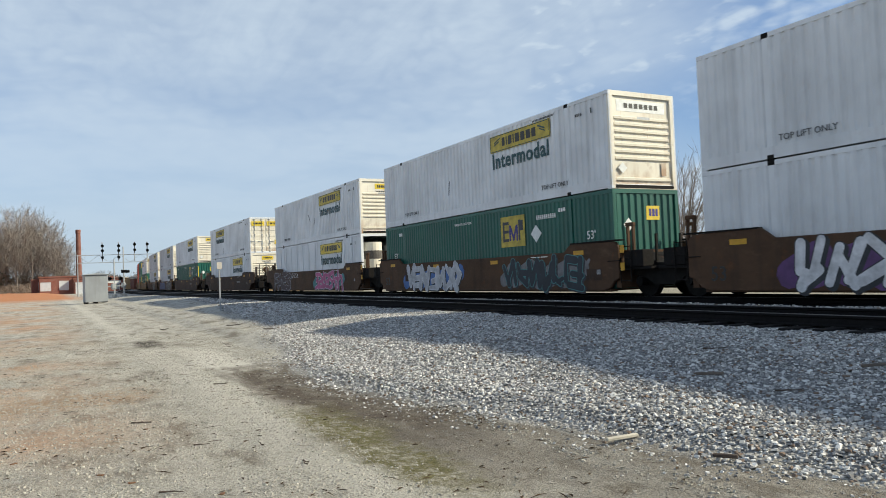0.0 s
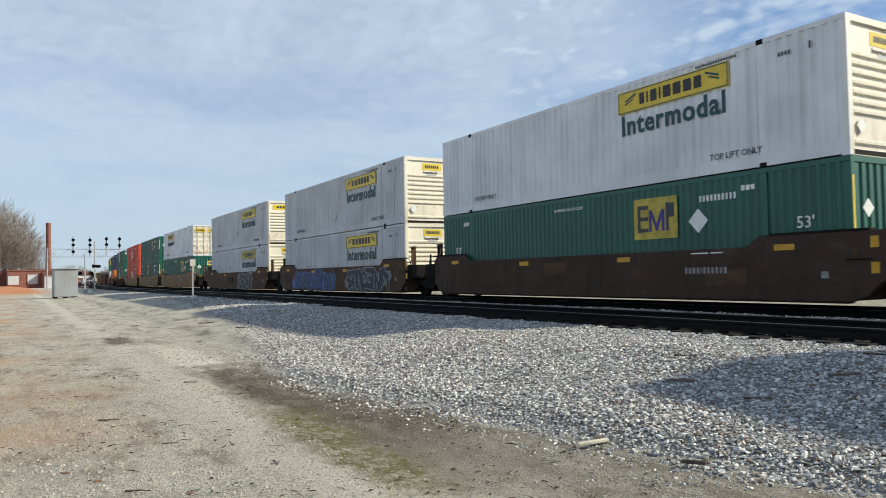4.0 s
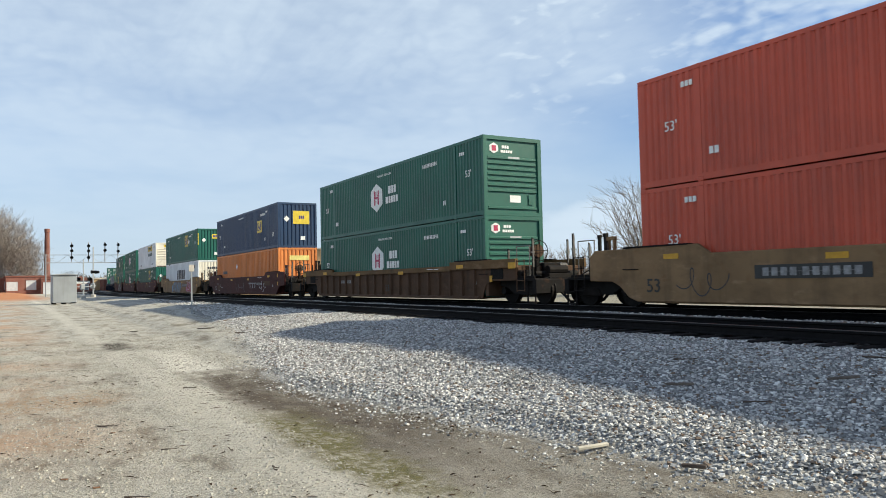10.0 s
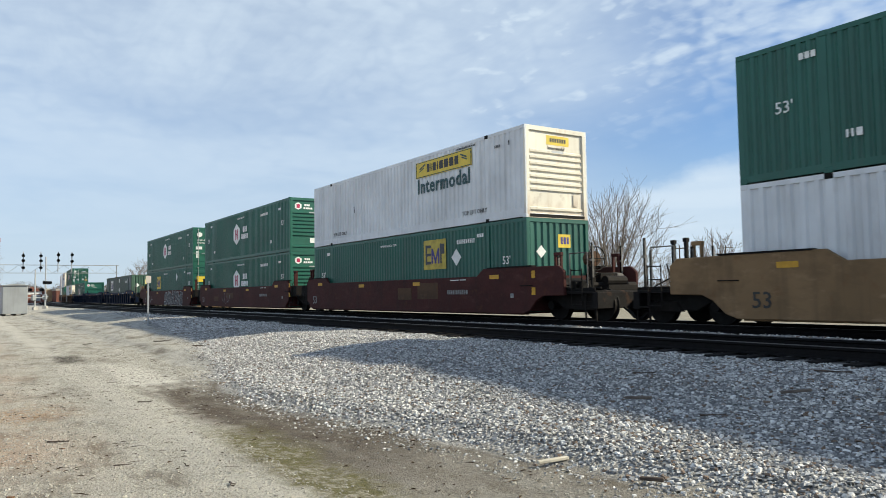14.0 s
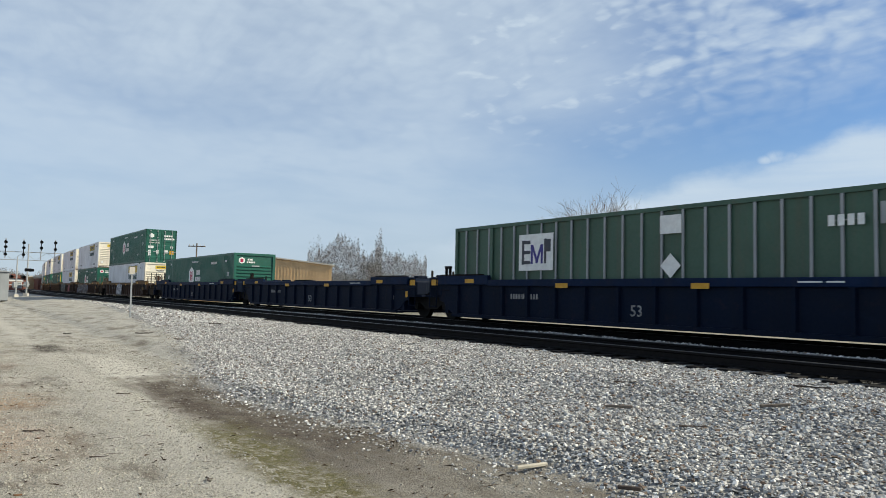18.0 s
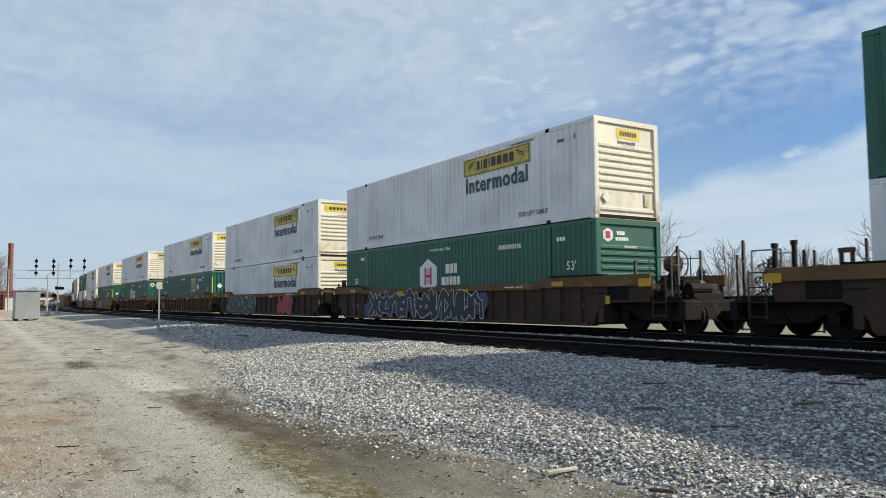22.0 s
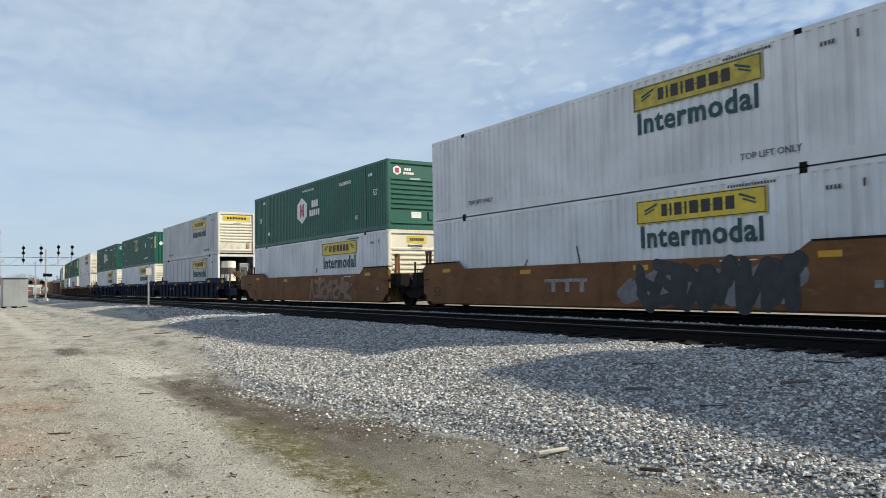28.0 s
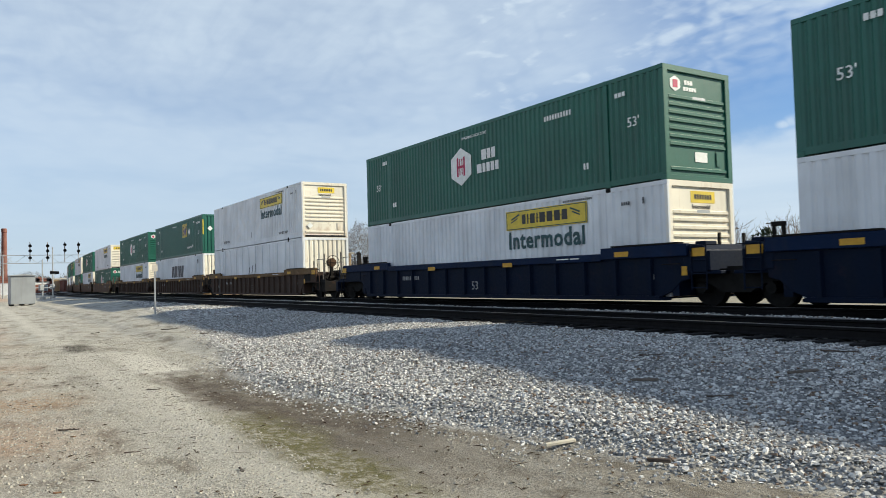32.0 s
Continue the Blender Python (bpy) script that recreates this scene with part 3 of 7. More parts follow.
TOE = ((-60, 9.0), (-37, 7.4), (-22, 5.7), (-16.5, 4.6), (-13.6, 3.85), (-10.5, 3.52), (-9.1, 3.75), (-8.0, 3.95), (-6.4, 4.25), (-5.0, 4.42), (-4.0, 4.6), (-2.5, 4.9), (1.0, 5.5))


def toe_line(x):
    """Where the ballast bank runs out into the lot; y for each x."""
    return float(np.interp(x, [q[0] for q in TOE], [q[1] for q in TOE]))


def ground_height(x, y):
    w = y - bend_offset(x)
    near = math.hypot(x, y) < 60
    toe = min(toe_line(x), 4.3) if x < -8 else toe_line(x)
    z = 0.13 * smooth(toe - 0.05, toe + 0.6, w) + 0.32 * smooth(toe + 0.3, min(toe + 4.0, 9.6), w)
    z += 0.025 * smooth(9.4, 9.9, w) + 0.10 * smooth(12.5, 13.1, w) * smooth(14.5, 13.9, w)
    z -= 0.44 * smooth(17.6, 20.5, w)
    z += 0.10 * smooth(-20, -60, x) * smooth(9, 4, w)
    z += 1.1 * smooth(-112, -150, x) * smooth(4.0, -3.0, y) * (0.7 + 0.3 * math.sin(x * 0.11 + y * 0.2))
    if near:
        z += 0.030 * noise.noise((x * 0.9, y * 0.9, 0)) * smooth(18, 17, w)
        z += 0.05 * smooth(3.2, 4.3, w) * smooth(9.6, 9.0, w) * noise.noise((x * 0.35, y * 0.8, 4))
        z -= 0.05 * smooth(2.2, 2.9, w) * smooth(4.2, 3.6, w) * smooth(-15, -11, x)
    return z


def make_ground():
    def axis(lo, hi, fine, f0, f1):
        pts, v = list(np.arange(f0, f1 + 1e-6, fine)), f1
        step = fine
        while v < hi:
            step *= 1.22
            v += step
            pts.append(min(v, hi))
        v, step = f0, fine
        while v > lo:
            step *= 1.22
            v -= step
            pts.insert(0, max(v, lo))
        return pts
    xs, ys = axis(-3500, 3500, 0.30, -34, 2), axis(-3500, 3500, 0.22, -2, 21)
    g = Geo()
    g.v = [(x, y, ground_height(x, y)) for y in ys for x in xs]
    n = len(xs)
    g.f = [(j * n + i, j * n + i + 1, (j + 1) * n + i + 1, (j + 1) * n + i) for j in range(len(ys) - 1) for i in range(n - 1)]
    g.m = [0] * len(g.f)
    me = bpy.data.meshes.new("ground")
    me.from_pydata(g.v, [], g.f)
    me.materials.append(GROUND)
    me.polygons.foreach_set("use_smooth", [True] * len(me.polygons))
    ob = new("ground", me)
    tagged(ob, "pale stone-dust lot with mud strip and ballast bank", "ground", kind="structure")


make_ground()


def make_tracks():
    head = [(-0.034, 0.0), (0.034, 0.0), (0.037, -0.009), (-0.037, -0.009)]
    web = [(-0.037, -0.009), (0.037, -0.009), (0.035, -0.042), (0.010, -0.06), (0.010, -0.14), (0.07, -0.165), (0.07, -0.172), (-0.07, -0.172),
           (-0.07, -0.165), (-0.010, -0.14), (-0.010, -0.06), (-0.035, -0.042)]
    stations = [700, 120] + list(range(20, -75, -19)) + list(range(-75, -400, -10)) + [-500, -700]

    def sweep(prof, off, y0, mat, name):
        g, n = Geo(), len(prof)
        for s in stations:
            x, y, a = line_at(s, y0)
            nx, ny = math.sin(a), math.cos(a)
            g.v += [(x + nx * (off + q[0]), y + ny * (off + q[0]), RAIL_Z + q[1]) for q in prof]
        for k in range(len(stations) - 1):
            for i in range(n):
                j = (i + 1) % n
                g.f.append((k * n + i, k * n + j, (k + 1) * n + j, (k + 1) * n + i))
        g.m = [0] * len(g.f)
        return g.mesh(name, mat)

    tie = Geo()
    tie.box(-0.115, 0.115, -1.30, 1.30, -0.19, 0.0)
    tie_me = tie.mesh("tie", TIEWOOD, bevel=0.015)
    plate = Geo()
    plate.box(-0.09, 0.09, -0.17, 0.17, 0.0, 0.014)
    plate_me = plate.mesh("tie_plate", RAILSHADE)
    rnd = random.Random(5)
    for y0, label in ((NEAR_TRACK_Y, "empty main line track, rails coloured near-black as in shade"), (TRACK_Y, "main line track under the train")):
        tr = new("rail_track")
        tagged(tr, label, "railway track", group="main tracks", kind="structure")
        for off in (-0.755, 0.755):
            rail = part("rail", sweep(web, off, y0, RAILSHADE, "rail"), tr)
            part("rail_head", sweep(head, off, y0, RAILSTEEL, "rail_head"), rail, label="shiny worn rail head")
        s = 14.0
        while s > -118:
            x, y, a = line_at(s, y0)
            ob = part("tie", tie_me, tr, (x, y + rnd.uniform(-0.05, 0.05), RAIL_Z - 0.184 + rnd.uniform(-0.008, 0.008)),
                      turn=(0, 0, -math.degrees(a) + rnd.uniform(-1, 1)))
            s -= 0.535 + rnd.uniform(-0.02, 0.02)
        g = Geo()
        while s > -330:
            x, y, a = line_at(s, y0)
            g.box(x - 0.115, x + 0.115, y - 1.3, y + 1.3, RAIL_Z - 0.37, RAIL_Z - 0.184)
            s -= 0.535
        tagged(part("far_ties", g.mesh("far_ties", TIEWOOD), tr), kind="stuff")


make_tracks()


# ------------------------------------------------------------------ containers
CL, CW, CH = 16.15, 2.59, 2.896
HX, HY = CL / 2, CW / 2


def rail_mesh(mat, z0, z1):
    def make():
        g = Geo()
        g.box(-HX, HX, -0.03, 0.03, z0, z1)
        return g.mesh("side_rail", mat)
    return cached(("rail", mat.name, z0, z1), make)


def upright_mesh(mat, deep=0.03):
    def make():
        g = Geo()
        g.box(-0.07, 0.07, -deep, deep, 0.19, CH - 0.11)
        return g.mesh("post", mat)
    return cached(("upright", mat.name, deep), make)


def flank_mesh(mat, style):
    """One corrugated side sheet, facing -y."""
    def make():
        g = Geo()
        out, inn = 0.004, 0.040 if style != "wide" else 0.060
        if style in ("smooth", "posts"):
            g.box(-HX + 0.1, HX - 0.1, 0.018 if style == "smooth" else 0.060, 0.07, 0.15, CH - 0.09)
            return g.mesh("side_sheet", mat)
        pitch, flat = {"fine": (0.265, 0.125), "close": (0.215, 0.085)}.get(style, (0.31, 0.095))
        prof, x = [], -HX + 0.13
        while x < HX - 0.13 - pitch * 0.5:
            prof += [(x, out), (x + flat, out), (x + flat + 0.04, inn), (x + pitch - 0.04, inn)]
            x += pitch
        prof.append((min(x, HX - 0.1), out))
        n = len(prof)
        g.v = [(px, py, z) for z in (0.15, CH - 0.09) for px, py in prof]
        g.f = [(k, k + 1, n + k + 1, n + k) for k in range(n - 1)]
        g.m = [0] * len(g.f)
        return g.mesh("side_sheet", mat)
    return cached(("flank", mat.name, style), make)


def seam_mesh(mat, wide):
    def make():
        g = Geo()
        g.box(-wide, wide, -0.03, 0.0, 0.17, CH - 0.11)
        return g.mesh("side_seam", mat)
    return cached(("seam", mat.name, wide), make)


def deck_mesh(mat, z0, z1, name):
    def make():
        g = Geo()
        g.box(-HX + 0.02, HX - 0.02, -HY + 0.05, HY - 0.05, z0, z1)
        return g.mesh(name, mat)
    return cached((name, mat.name), make)


def add_shell(c, mat, style):
    for s in (-1, 1):
        turn = (0, 0, 0) if s < 0 else (0, 0, 180)
        part("side_sheet", flank_mesh(mat, style), c, (0, s * HY, 0), turn=turn)
        part("bottom_rail", rail_mesh(mat, 0.035, 0.30 if style == "fine" else 0.19), c, (0, s * (HY - 0.03), 0))
        part("top_rail", rail_mesh(mat, CH - 0.11, CH - 0.004), c, (0, s * (HY - 0.03), 0))
        for x in (-HX + 0.07, -6.09, 6.09, HX - 0.07):
            part("post", upright_mesh(mat), c, (x, s * (HY - 0.03), 0))
        if style == "smooth":
            for k in range(1, 13):
                part("side_seam", seam_mesh(mat, 0.012), c, (-HX + k * CL / 13, s * (HY - 0.018), 0), turn=turn)
        if style == "posts":
            for k in range(1, 26):
                part("outside_post", seam_mesh(GREYBOX, 0.032), c, (-HX + k * CL / 26, s * (HY - 0.025), 0), turn=turn)
    part("roof", deck_mesh(mat, CH - 0.07, CH - 0.02, "roof"), c)
    part("floor", deck_mesh(mat, 0.05, 0.15, "floor"), c)
    g = Geo()
    g.box(-HX, -HX + 0.05, -HY + 0.06, HY - 0.06, 0.035, CH)
    part("rear_wall", cached(("rear", mat.name), lambda: g.mesh("rear_wall", mat)), c)


def rim_mesh(mat, side, top, low, name="end_frame"):
    """Closed ring round an end opening."""
    def make():
        g = Geo()
        o = [(-HY, 0.0), (HY, 0.0), (HY, CH), (-HY, CH)]
        i = [(-HY + side, low), (HY - side, low), (HY - side, CH - top), (-HY + side, CH - top)]
        for x in (HX - 0.10, HX):
            g.v += [(x, y, z) for y, z in o + i]
        for k in range(4):
            j = (k + 1) % 4
            g.f += [(8 + k, 8 + j, 12 + j, 12 + k), (k, j, 4 + j, 4 + k), (k, j, 8 + j, 8 + k), (4 + k, 4 + j, 12 + j, 12 + k)]
        g.m = [0] * len(g.f)
        return g.mesh(name, mat, bevel=0.008)
    return cached(("rim", mat.name, side, top, low), make)


def end_rib_mesh(mat):
    def make():
        g = Geo()
        g.prism([(HX - 0.058, 0), (HX - 0.006, 0.022), (HX - 0.006, 0.085), (HX - 0.058, 0.115)], "y", -HY + 0.19, HY - 0.24)
        return g.mesh("end_rib", mat)
    return cached(("end_rib", mat.name), make)


def end_panel_mesh(mat):
    def make():
        g = Geo()
        g.box(HX - 0.12, HX - 0.055, -HY + 0.165, HY - 0.165, 0.12, CH - 0.14)
        return g.mesh("end_panel", mat)
    return cached(("end_panel", mat.name), make)


def add_nose(c, mat):
    """Front end with raised rim and horizontal pressed ribs."""
    rib = WHITE_RIB if mat in WHITES else mat
    mat = WHITE_END if mat in WHITES else mat
    part("end_frame", rim_mesh(mat, 0.17, 0.15, 0.13), c)
    part("end_panel", end_panel_mesh(mat), c)
    for z in (0.24, 0.86, 1.06, 1.26, 1.46, 1.66, 1.86, 2.05):
        part("end_rib", end_rib_mesh(rib), c, (0, 0, z))
    part("end_hatch", plate(0.2, 0.38, mat, "end_hatch"), c, (HX - 0.03, HY - 0.5, 0.62), turn=(0, 0, 90))


def ribbed_end_mesh(mat):
    def make():
        g = Geo()
        x, n, w = HX, 9, 2 * HY - 0.25
        prof = []
        for k in range(n):
            a = -HY + 0.125 + k * w / n
            prof += [(x - 0.062, a), (x - 0.02, a + 0.035), (x - 0.02, a + w / n - 0.10), (x - 0.062, a + w / n - 0.065)]
        prof.append((x - 0.062, HY - 0.125))
        m = len(prof)
        g.v = [(px, py, z) for z in (0.13, CH - 0.12) for px, py in prof]
        g.f = [(k, k + 1, m + k + 1, m + k) for k in range(m - 1)]
        g.m = [0] * len(g.f)
        return g.mesh("end_sheet", mat)
    return cached(("ribend", mat.name), make)


def door_mesh(mat):
    """One leaf of the cargo doors."""
    def make():
        g = Geo()
        w = HY - 0.06
        g.box(HX - 0.06, HX - 0.025, 0.012, w, 0.12, CH - 0.11)
        for k in range(5):
            z = 0.30 + k * 0.50
            g.prism([(HX - 0.025, z), (HX - 0.004, z + 0.03), (HX - 0.004, z + 0.22), (HX - 0.025, z + 0.25)], "y", 0.08, w - 0.08)
        for z in (0.35, 1.05, 1.75, 2.45):
            g.box(HX - 0.03, HX + 0.012, w - 0.02, w + 0.045, z, z + 0.10)
        return g.mesh("cargo_door", mat)
    return cached(("door", mat.name), make)


def rod_mesh():
    def make():
        g = Geo()
        g.tube((HX + 0.02, 0, 0.10), (HX + 0.02, 0, CH - 0.09), 0.017, 0.017, 6)
        for z in (0.12, 0.75, 1.5, 2.2, CH - 0.14):
            g.box(HX - 0.02, HX + 0.03, -0.05, 0.05, z - 0.03, z + 0.03)
        g.box(HX + 0.015, HX + 0.04, 0.0, 0.36, 0.93, 0.97)
        return g.mesh("lock_rod", CHROME)
    return cached("rod", make)


def casting_mesh(mat):
    def make():
        g = Geo()
        g.box(-0.09, 0.09, -0.012, 0.10, 0, 0.118)
        return g.mesh("corner_casting", mat, bevel=0.01)
    return cached(("casting", mat.name), make)


def hexagon(r, mat, name, squash=1.08):
    def make():
        g = Geo()
        g.prism([(r * squash * math.sin(math.pi / 3 * k), r * math.cos(math.pi / 3 * k)) for k in range(6)], "y", -0.005, 0.0)
        return g.mesh(name, mat)
    return cached(("hex", r, mat.name, squash), make)


def plate(w, h, mat, name):
    def make():
        g = Geo()
        g.box(-w / 2, w / 2, -0.005, 0.0, -h / 2, h / 2)
        return g.mesh(name, mat)
    return cached(("plate", round(w, 3), round(h, 3), mat.name), make)


def diamond(r, mat):
    def make():
        g = Geo()
        g.prism([(0, -r), (r, 0), (0, r), (-r, 0)], "y", -0.006, 0.0)
        return g.mesh("hazard_placard", mat)
    return cached(("diamond", r, mat.name), make)


FACE = -HY - 0.006     # plane of markings on the flank
NOSE = HX + 0.001


def yellow_banner(parent, x, z, w=3.65, h=0.60, mat=None):
    """Yellow name board drawn as plain shapes, dark border and bars."""
    board = part("name_board", plate(w, h, mat or YELLOW, "name_board"), parent, (x, FACE - 0.004, z), label="yellow name board")
    for dz in (-h / 2 + 0.03, h / 2 - 0.03):
        part("border", plate(w - 0.06, 0.022, INK, "border"), board, (0, -0.007, dz))
    for dx in (-w / 2 + 0.04, w / 2 - 0.04):
        part("border", plate(0.022, h - 0.06, INK, "border"), board, (dx, -0.007, 0))
    part("marking", bars((0.17, 0.06, 0.22, 0.06, 0.25, 0.25, 0.25, 0.23), 0.30, 0.08, BLACKINK), board, (-1.02, -0.007, -0.14))
    for s in (-1, 1):
        part("marking", plate(0.42, 0.05, INK, "mark"), board, (s * 1.35, -0.007, 0.10), turn=(0, 20 * s, 0))
        part("marking", plate(0.34, 0.04, INK, "mark"), board, (s * 1.40, -0.007, 0.0), turn=(0, 20 * s, 0))


def end_board(parent, w, h, y, z, mat, x=NOSE - 0.055):
    b = part("end_board", plate(w, h, mat, "end_board"), parent, (x, y, z), turn=(0, 0, 90), label="small yellow board on the end")
    part("marking", bars(tuple([w * 0.07] * 7), h * 0.42, w * 0.035, BLACKINK), b, (-w * 0.35, -0.007, -h * 0.2))


def hex_emblem(parent, x, z, k=1.0):
    h = part("emblem", hexagon(0.66 * k, WHITEINK, "emblem"), parent, (x, FACE - 0.003, z), label="white six-sided emblem with crimson bars")
    for dx in (-0.20, 0.20):
        part("emblem_bar", plate(0.10 * k, 0.66 * k, MAGENTA, "bar"), h, (dx * k, -0.007, 0))
    for dx in (-0.07, 0.07):
        part("emblem_bar", plate(0.05 * k, 0.56 * k, MAGENTA, "bar"), h, (dx * k, -0.007, 0))
    part("emblem_bar", plate(0.36 * k, 0.09 * k, MAGENTA, "bar"), h, (0, -0.007, 0))
    part("marking", bars((0.26 * k, 0.18 * k, 0.20 * k), 0.34 * k, 0.06 * k, WHITEINK), parent, (x + 1.22 * k, FACE - 0.003, z + 0.06 * k))
    part("marking", bars((0.26 * k, 0.16 * k, 0.18 * k, 0.18 * k, 0.18 * k), 0.30 * k, 0.06 * k, WHITEINK), parent, (x + 0.95 * k, FACE - 0.003, z - 0.36 * k))


def square_emblem(parent, x, z, mat=None, k=1.0):
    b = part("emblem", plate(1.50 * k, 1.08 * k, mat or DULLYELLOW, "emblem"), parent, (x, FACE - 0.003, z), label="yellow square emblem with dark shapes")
    part("emblem_bar", plate(0.10 * k, 0.72 * k, CHARCOAL, "bar"), b, (-0.56 * k, -0.007, 0))
    for dz in (-0.30, 0.0, 0.30):
        part("emblem_bar", plate(0.30 * k, 0.10 * k, CHARCOAL, "bar"), b, (-0.38 * k, -0.007, dz * k))
    for dx, tilt in ((-0.16, 0), (-0.03, -24), (0.15, 24), (0.28, 0)):
        part("emblem_bar", plate(0.09 * k, 0.56 * k, INDIGO, "bar"), b, (dx * k, -0.007, -0.06 * k), turn=(0, tilt, 0))
    part("emblem_bar", plate(0.09 * k, 0.72 * k, CHARCOAL, "bar"), b, (0.42 * k, -0.007, 0.02))
    part("emblem_bar", plate(0.22 * k, 0.36 * k, CHARCOAL, "bar"), b, (0.54 * k, -0.008, 0.18 * k))


def slant_emblem(parent, x, z):
    for k in range(5):
        part("marking", cached(("slant", k), lambda k=k: slant_mesh(k)), parent, (x + (-1.80, -0.95, 0.22, 0.66, 1.42)[k], FACE - 0.003, z), label="slanting dark blue shape")


def slant_mesh(k):
    """One plain slanted block of a mark."""
    w = (0.58, 0.94, 0.21, 0.60, 0.66)[k]
    g = Geo()
    g.face([(x + 0.3 * z, -0.004, z) for x, z in ((0, 0.0), (w, 0.0), (w, 0.92), (0, 0.92))])
    return g.mesh("mark_shape", CHARCOAL)


LABELS = {
    "pale_nose": ("white corrugated container with yellow name board, on a well car", WHITE),
    "pale_door": ("white corrugated container on a well car, barred cargo doors ahead", WHITE),
    "pale_cooler": ("white smooth-sided refrigerated container with open machine bay", WHITE),
    "square": ("dark green corrugated container with yellow square emblem", GREEN),
    "square_door": ("dark green container with yellow emblem and forward cargo doors", GREEN),
    "hex_nose": ("green corrugated container with white six-sided emblem", LEAFGREEN),
    "hex_door": ("green container with six-sided emblem and forward cargo doors", LEAFGREEN),
    "hex_red": ("red corrugated container with white six-sided emblem", RED),
    "navy": ("navy blue container with yellow square emblem", NAVY),
    "orange": ("orange corrugated container with scuffed paint in a well car", ORANGE),
    "slanted": ("white corrugated container with slanting dark blue shapes", WHITE),
    "blank": ("white corrugated container with dirty paint and few markings", WHITE),
    "old_square": ("faded green container with galvanised outside posts", OLDGREEN),
}


def make_container(kind, seed):
    kind, _, where = kind.partition("@")
    rnd = random.Random(seed)
    label, mat = LABELS[kind]
    if mat is WHITE and seed // 2 in (5, 6, 27):
        mat = DULLWHITE
    c = new("shipping_container")
    tagged(c, label, "container", group="containers of the freight train")
    style = {"pale_nose": "fine", "pale_door": "fine", "pale_cooler": "smooth", "old_square": "posts", "slanted": "wide", "blank": "smooth", "orange": "wide"}.get(kind, "close")
    add_shell(c, mat, style)
    for x in (-HX + 0.09, -6.09, 6.09, HX - 0.09):
        for z in (0.0, CH - 0.118):
            m = IRON if (abs(x) < 7 and mat in WHITES) else mat
            part("corner_casting", casting_mesh(m), c, (x, -HY, z))
    fwd = 1 if kind not in ("pale_door",) else -1
    # front end
    if kind in ("pale_nose", "hex_nose"):
        add_nose(c, mat)
        part("front_plate", plate(0.5, 0.07, CHROME, "front_plate"), c, (NOSE - 0.008, 0.05, 2.13), turn=(0, 0, 90))
        if kind == "pale_nose":
            part("bottom_seal", plate(2.30, 0.10, SHADOWGAP, "bottom_seal"), c, (NOSE - 0.004, 0, 0.075), turn=(0, 0, 90))
            if rnd.random() < 0.35 or seed == 3:
                end_board(c, 1.9, 0.34, 0, 2.48, YELLOW if seed != 3 else WHITEINK)
            else:
                end_board(c, 0.95, 0.30, 0.1, 2.50, YELLOW)
                end_text("Intermodal", 0.16, BLACKINK, c, -0.33, 2.20, NOSE - 0.05)
            if rnd.random() < 0.6:
                part("hazard_placard", diamond(0.17, WHITEINK), c, (NOSE - 0.01, -0.85, 0.62), turn=(0, 0, 90))
        else:
            h = part("emblem", hexagon(0.20, WHITEINK, "emblem"), c, (NOSE - 0.05, -0.80, 2.45), turn=(0, 0, 90), label="small white six-sided emblem")
            part("emblem_bar", plate(0.18, 0.20, MAGENTA, "bar"), h, (0, -0.007, 0))
            part("marking", bars((0.10, 0.08, 0.09), 0.11, 0.02, WHITEINK), c, (NOSE - 0.05, -0.45, 2.46), turn=(0, 0, 90))
            part("marking", bars((0.10, 0.08, 0.08, 0.08, 0.08), 0.10, 0.02, WHITEINK), c, (NOSE - 0.05, -0.50, 2.30), turn=(0, 0, 90))
            part("notice", plate(0.48, 0.26, WHITEINK, "notice"), c, (NOSE - 0.05, 0.1, 0.63), turn=(0, 0, 90))
    elif kind in ("pale_door", "square_door", "hex_door"):
        part("end_frame", rim_mesh(mat, 0.06, 0.11, 0.12), c)
        for turn in (0, 1):
            door = part("cargo_door", door_mesh(WHITE_END if mat in WHITES else mat), c)
            if turn:
                door.scale = (1, -1, 1)
            for y in (0.30, 0.90):
                part("lock_rod", rod_mesh(), door, (0, y, 0))
        if kind == "pale_door":
            for y in (-0.62, 0.62):
                end_board(c, 1.05, 0.36, y, 2.40, YELLOW, NOSE)
            part("notice", plate(0.30, 0.34, YELLOW, "notice"), c, (NOSE, 0.85, 0.9), turn=(0, 0, 90))
        elif kind == "hex_door":
            part("emblem", hexagon(0.20, WHITEINK, "emblem"), c, (NOSE, -0.80, 2.35), turn=(0, 0, 90))
            part("marking", bars((0.16,) * 4, 0.15, 0.03, WHITEINK), c, (NOSE, 0.22, 2.28), turn=(0, 0, 90))
            part("marking", bars((0.12,) * 6, 0.15, 0.03, WHITEINK), c, (NOSE, 0.22, 2.02), turn=(0, 0, 90))
            end_text("WARNING", 0.17, WHITEINK, c, -1.0, 1.88, NOSE)
            end_text("HIGH CUBE", 0.17, WHITEINK, c, -1.0, 1.68, NOSE)
            end_text("53'", 0.26, WHITEINK, c, 0.75, 1.28, NOSE)
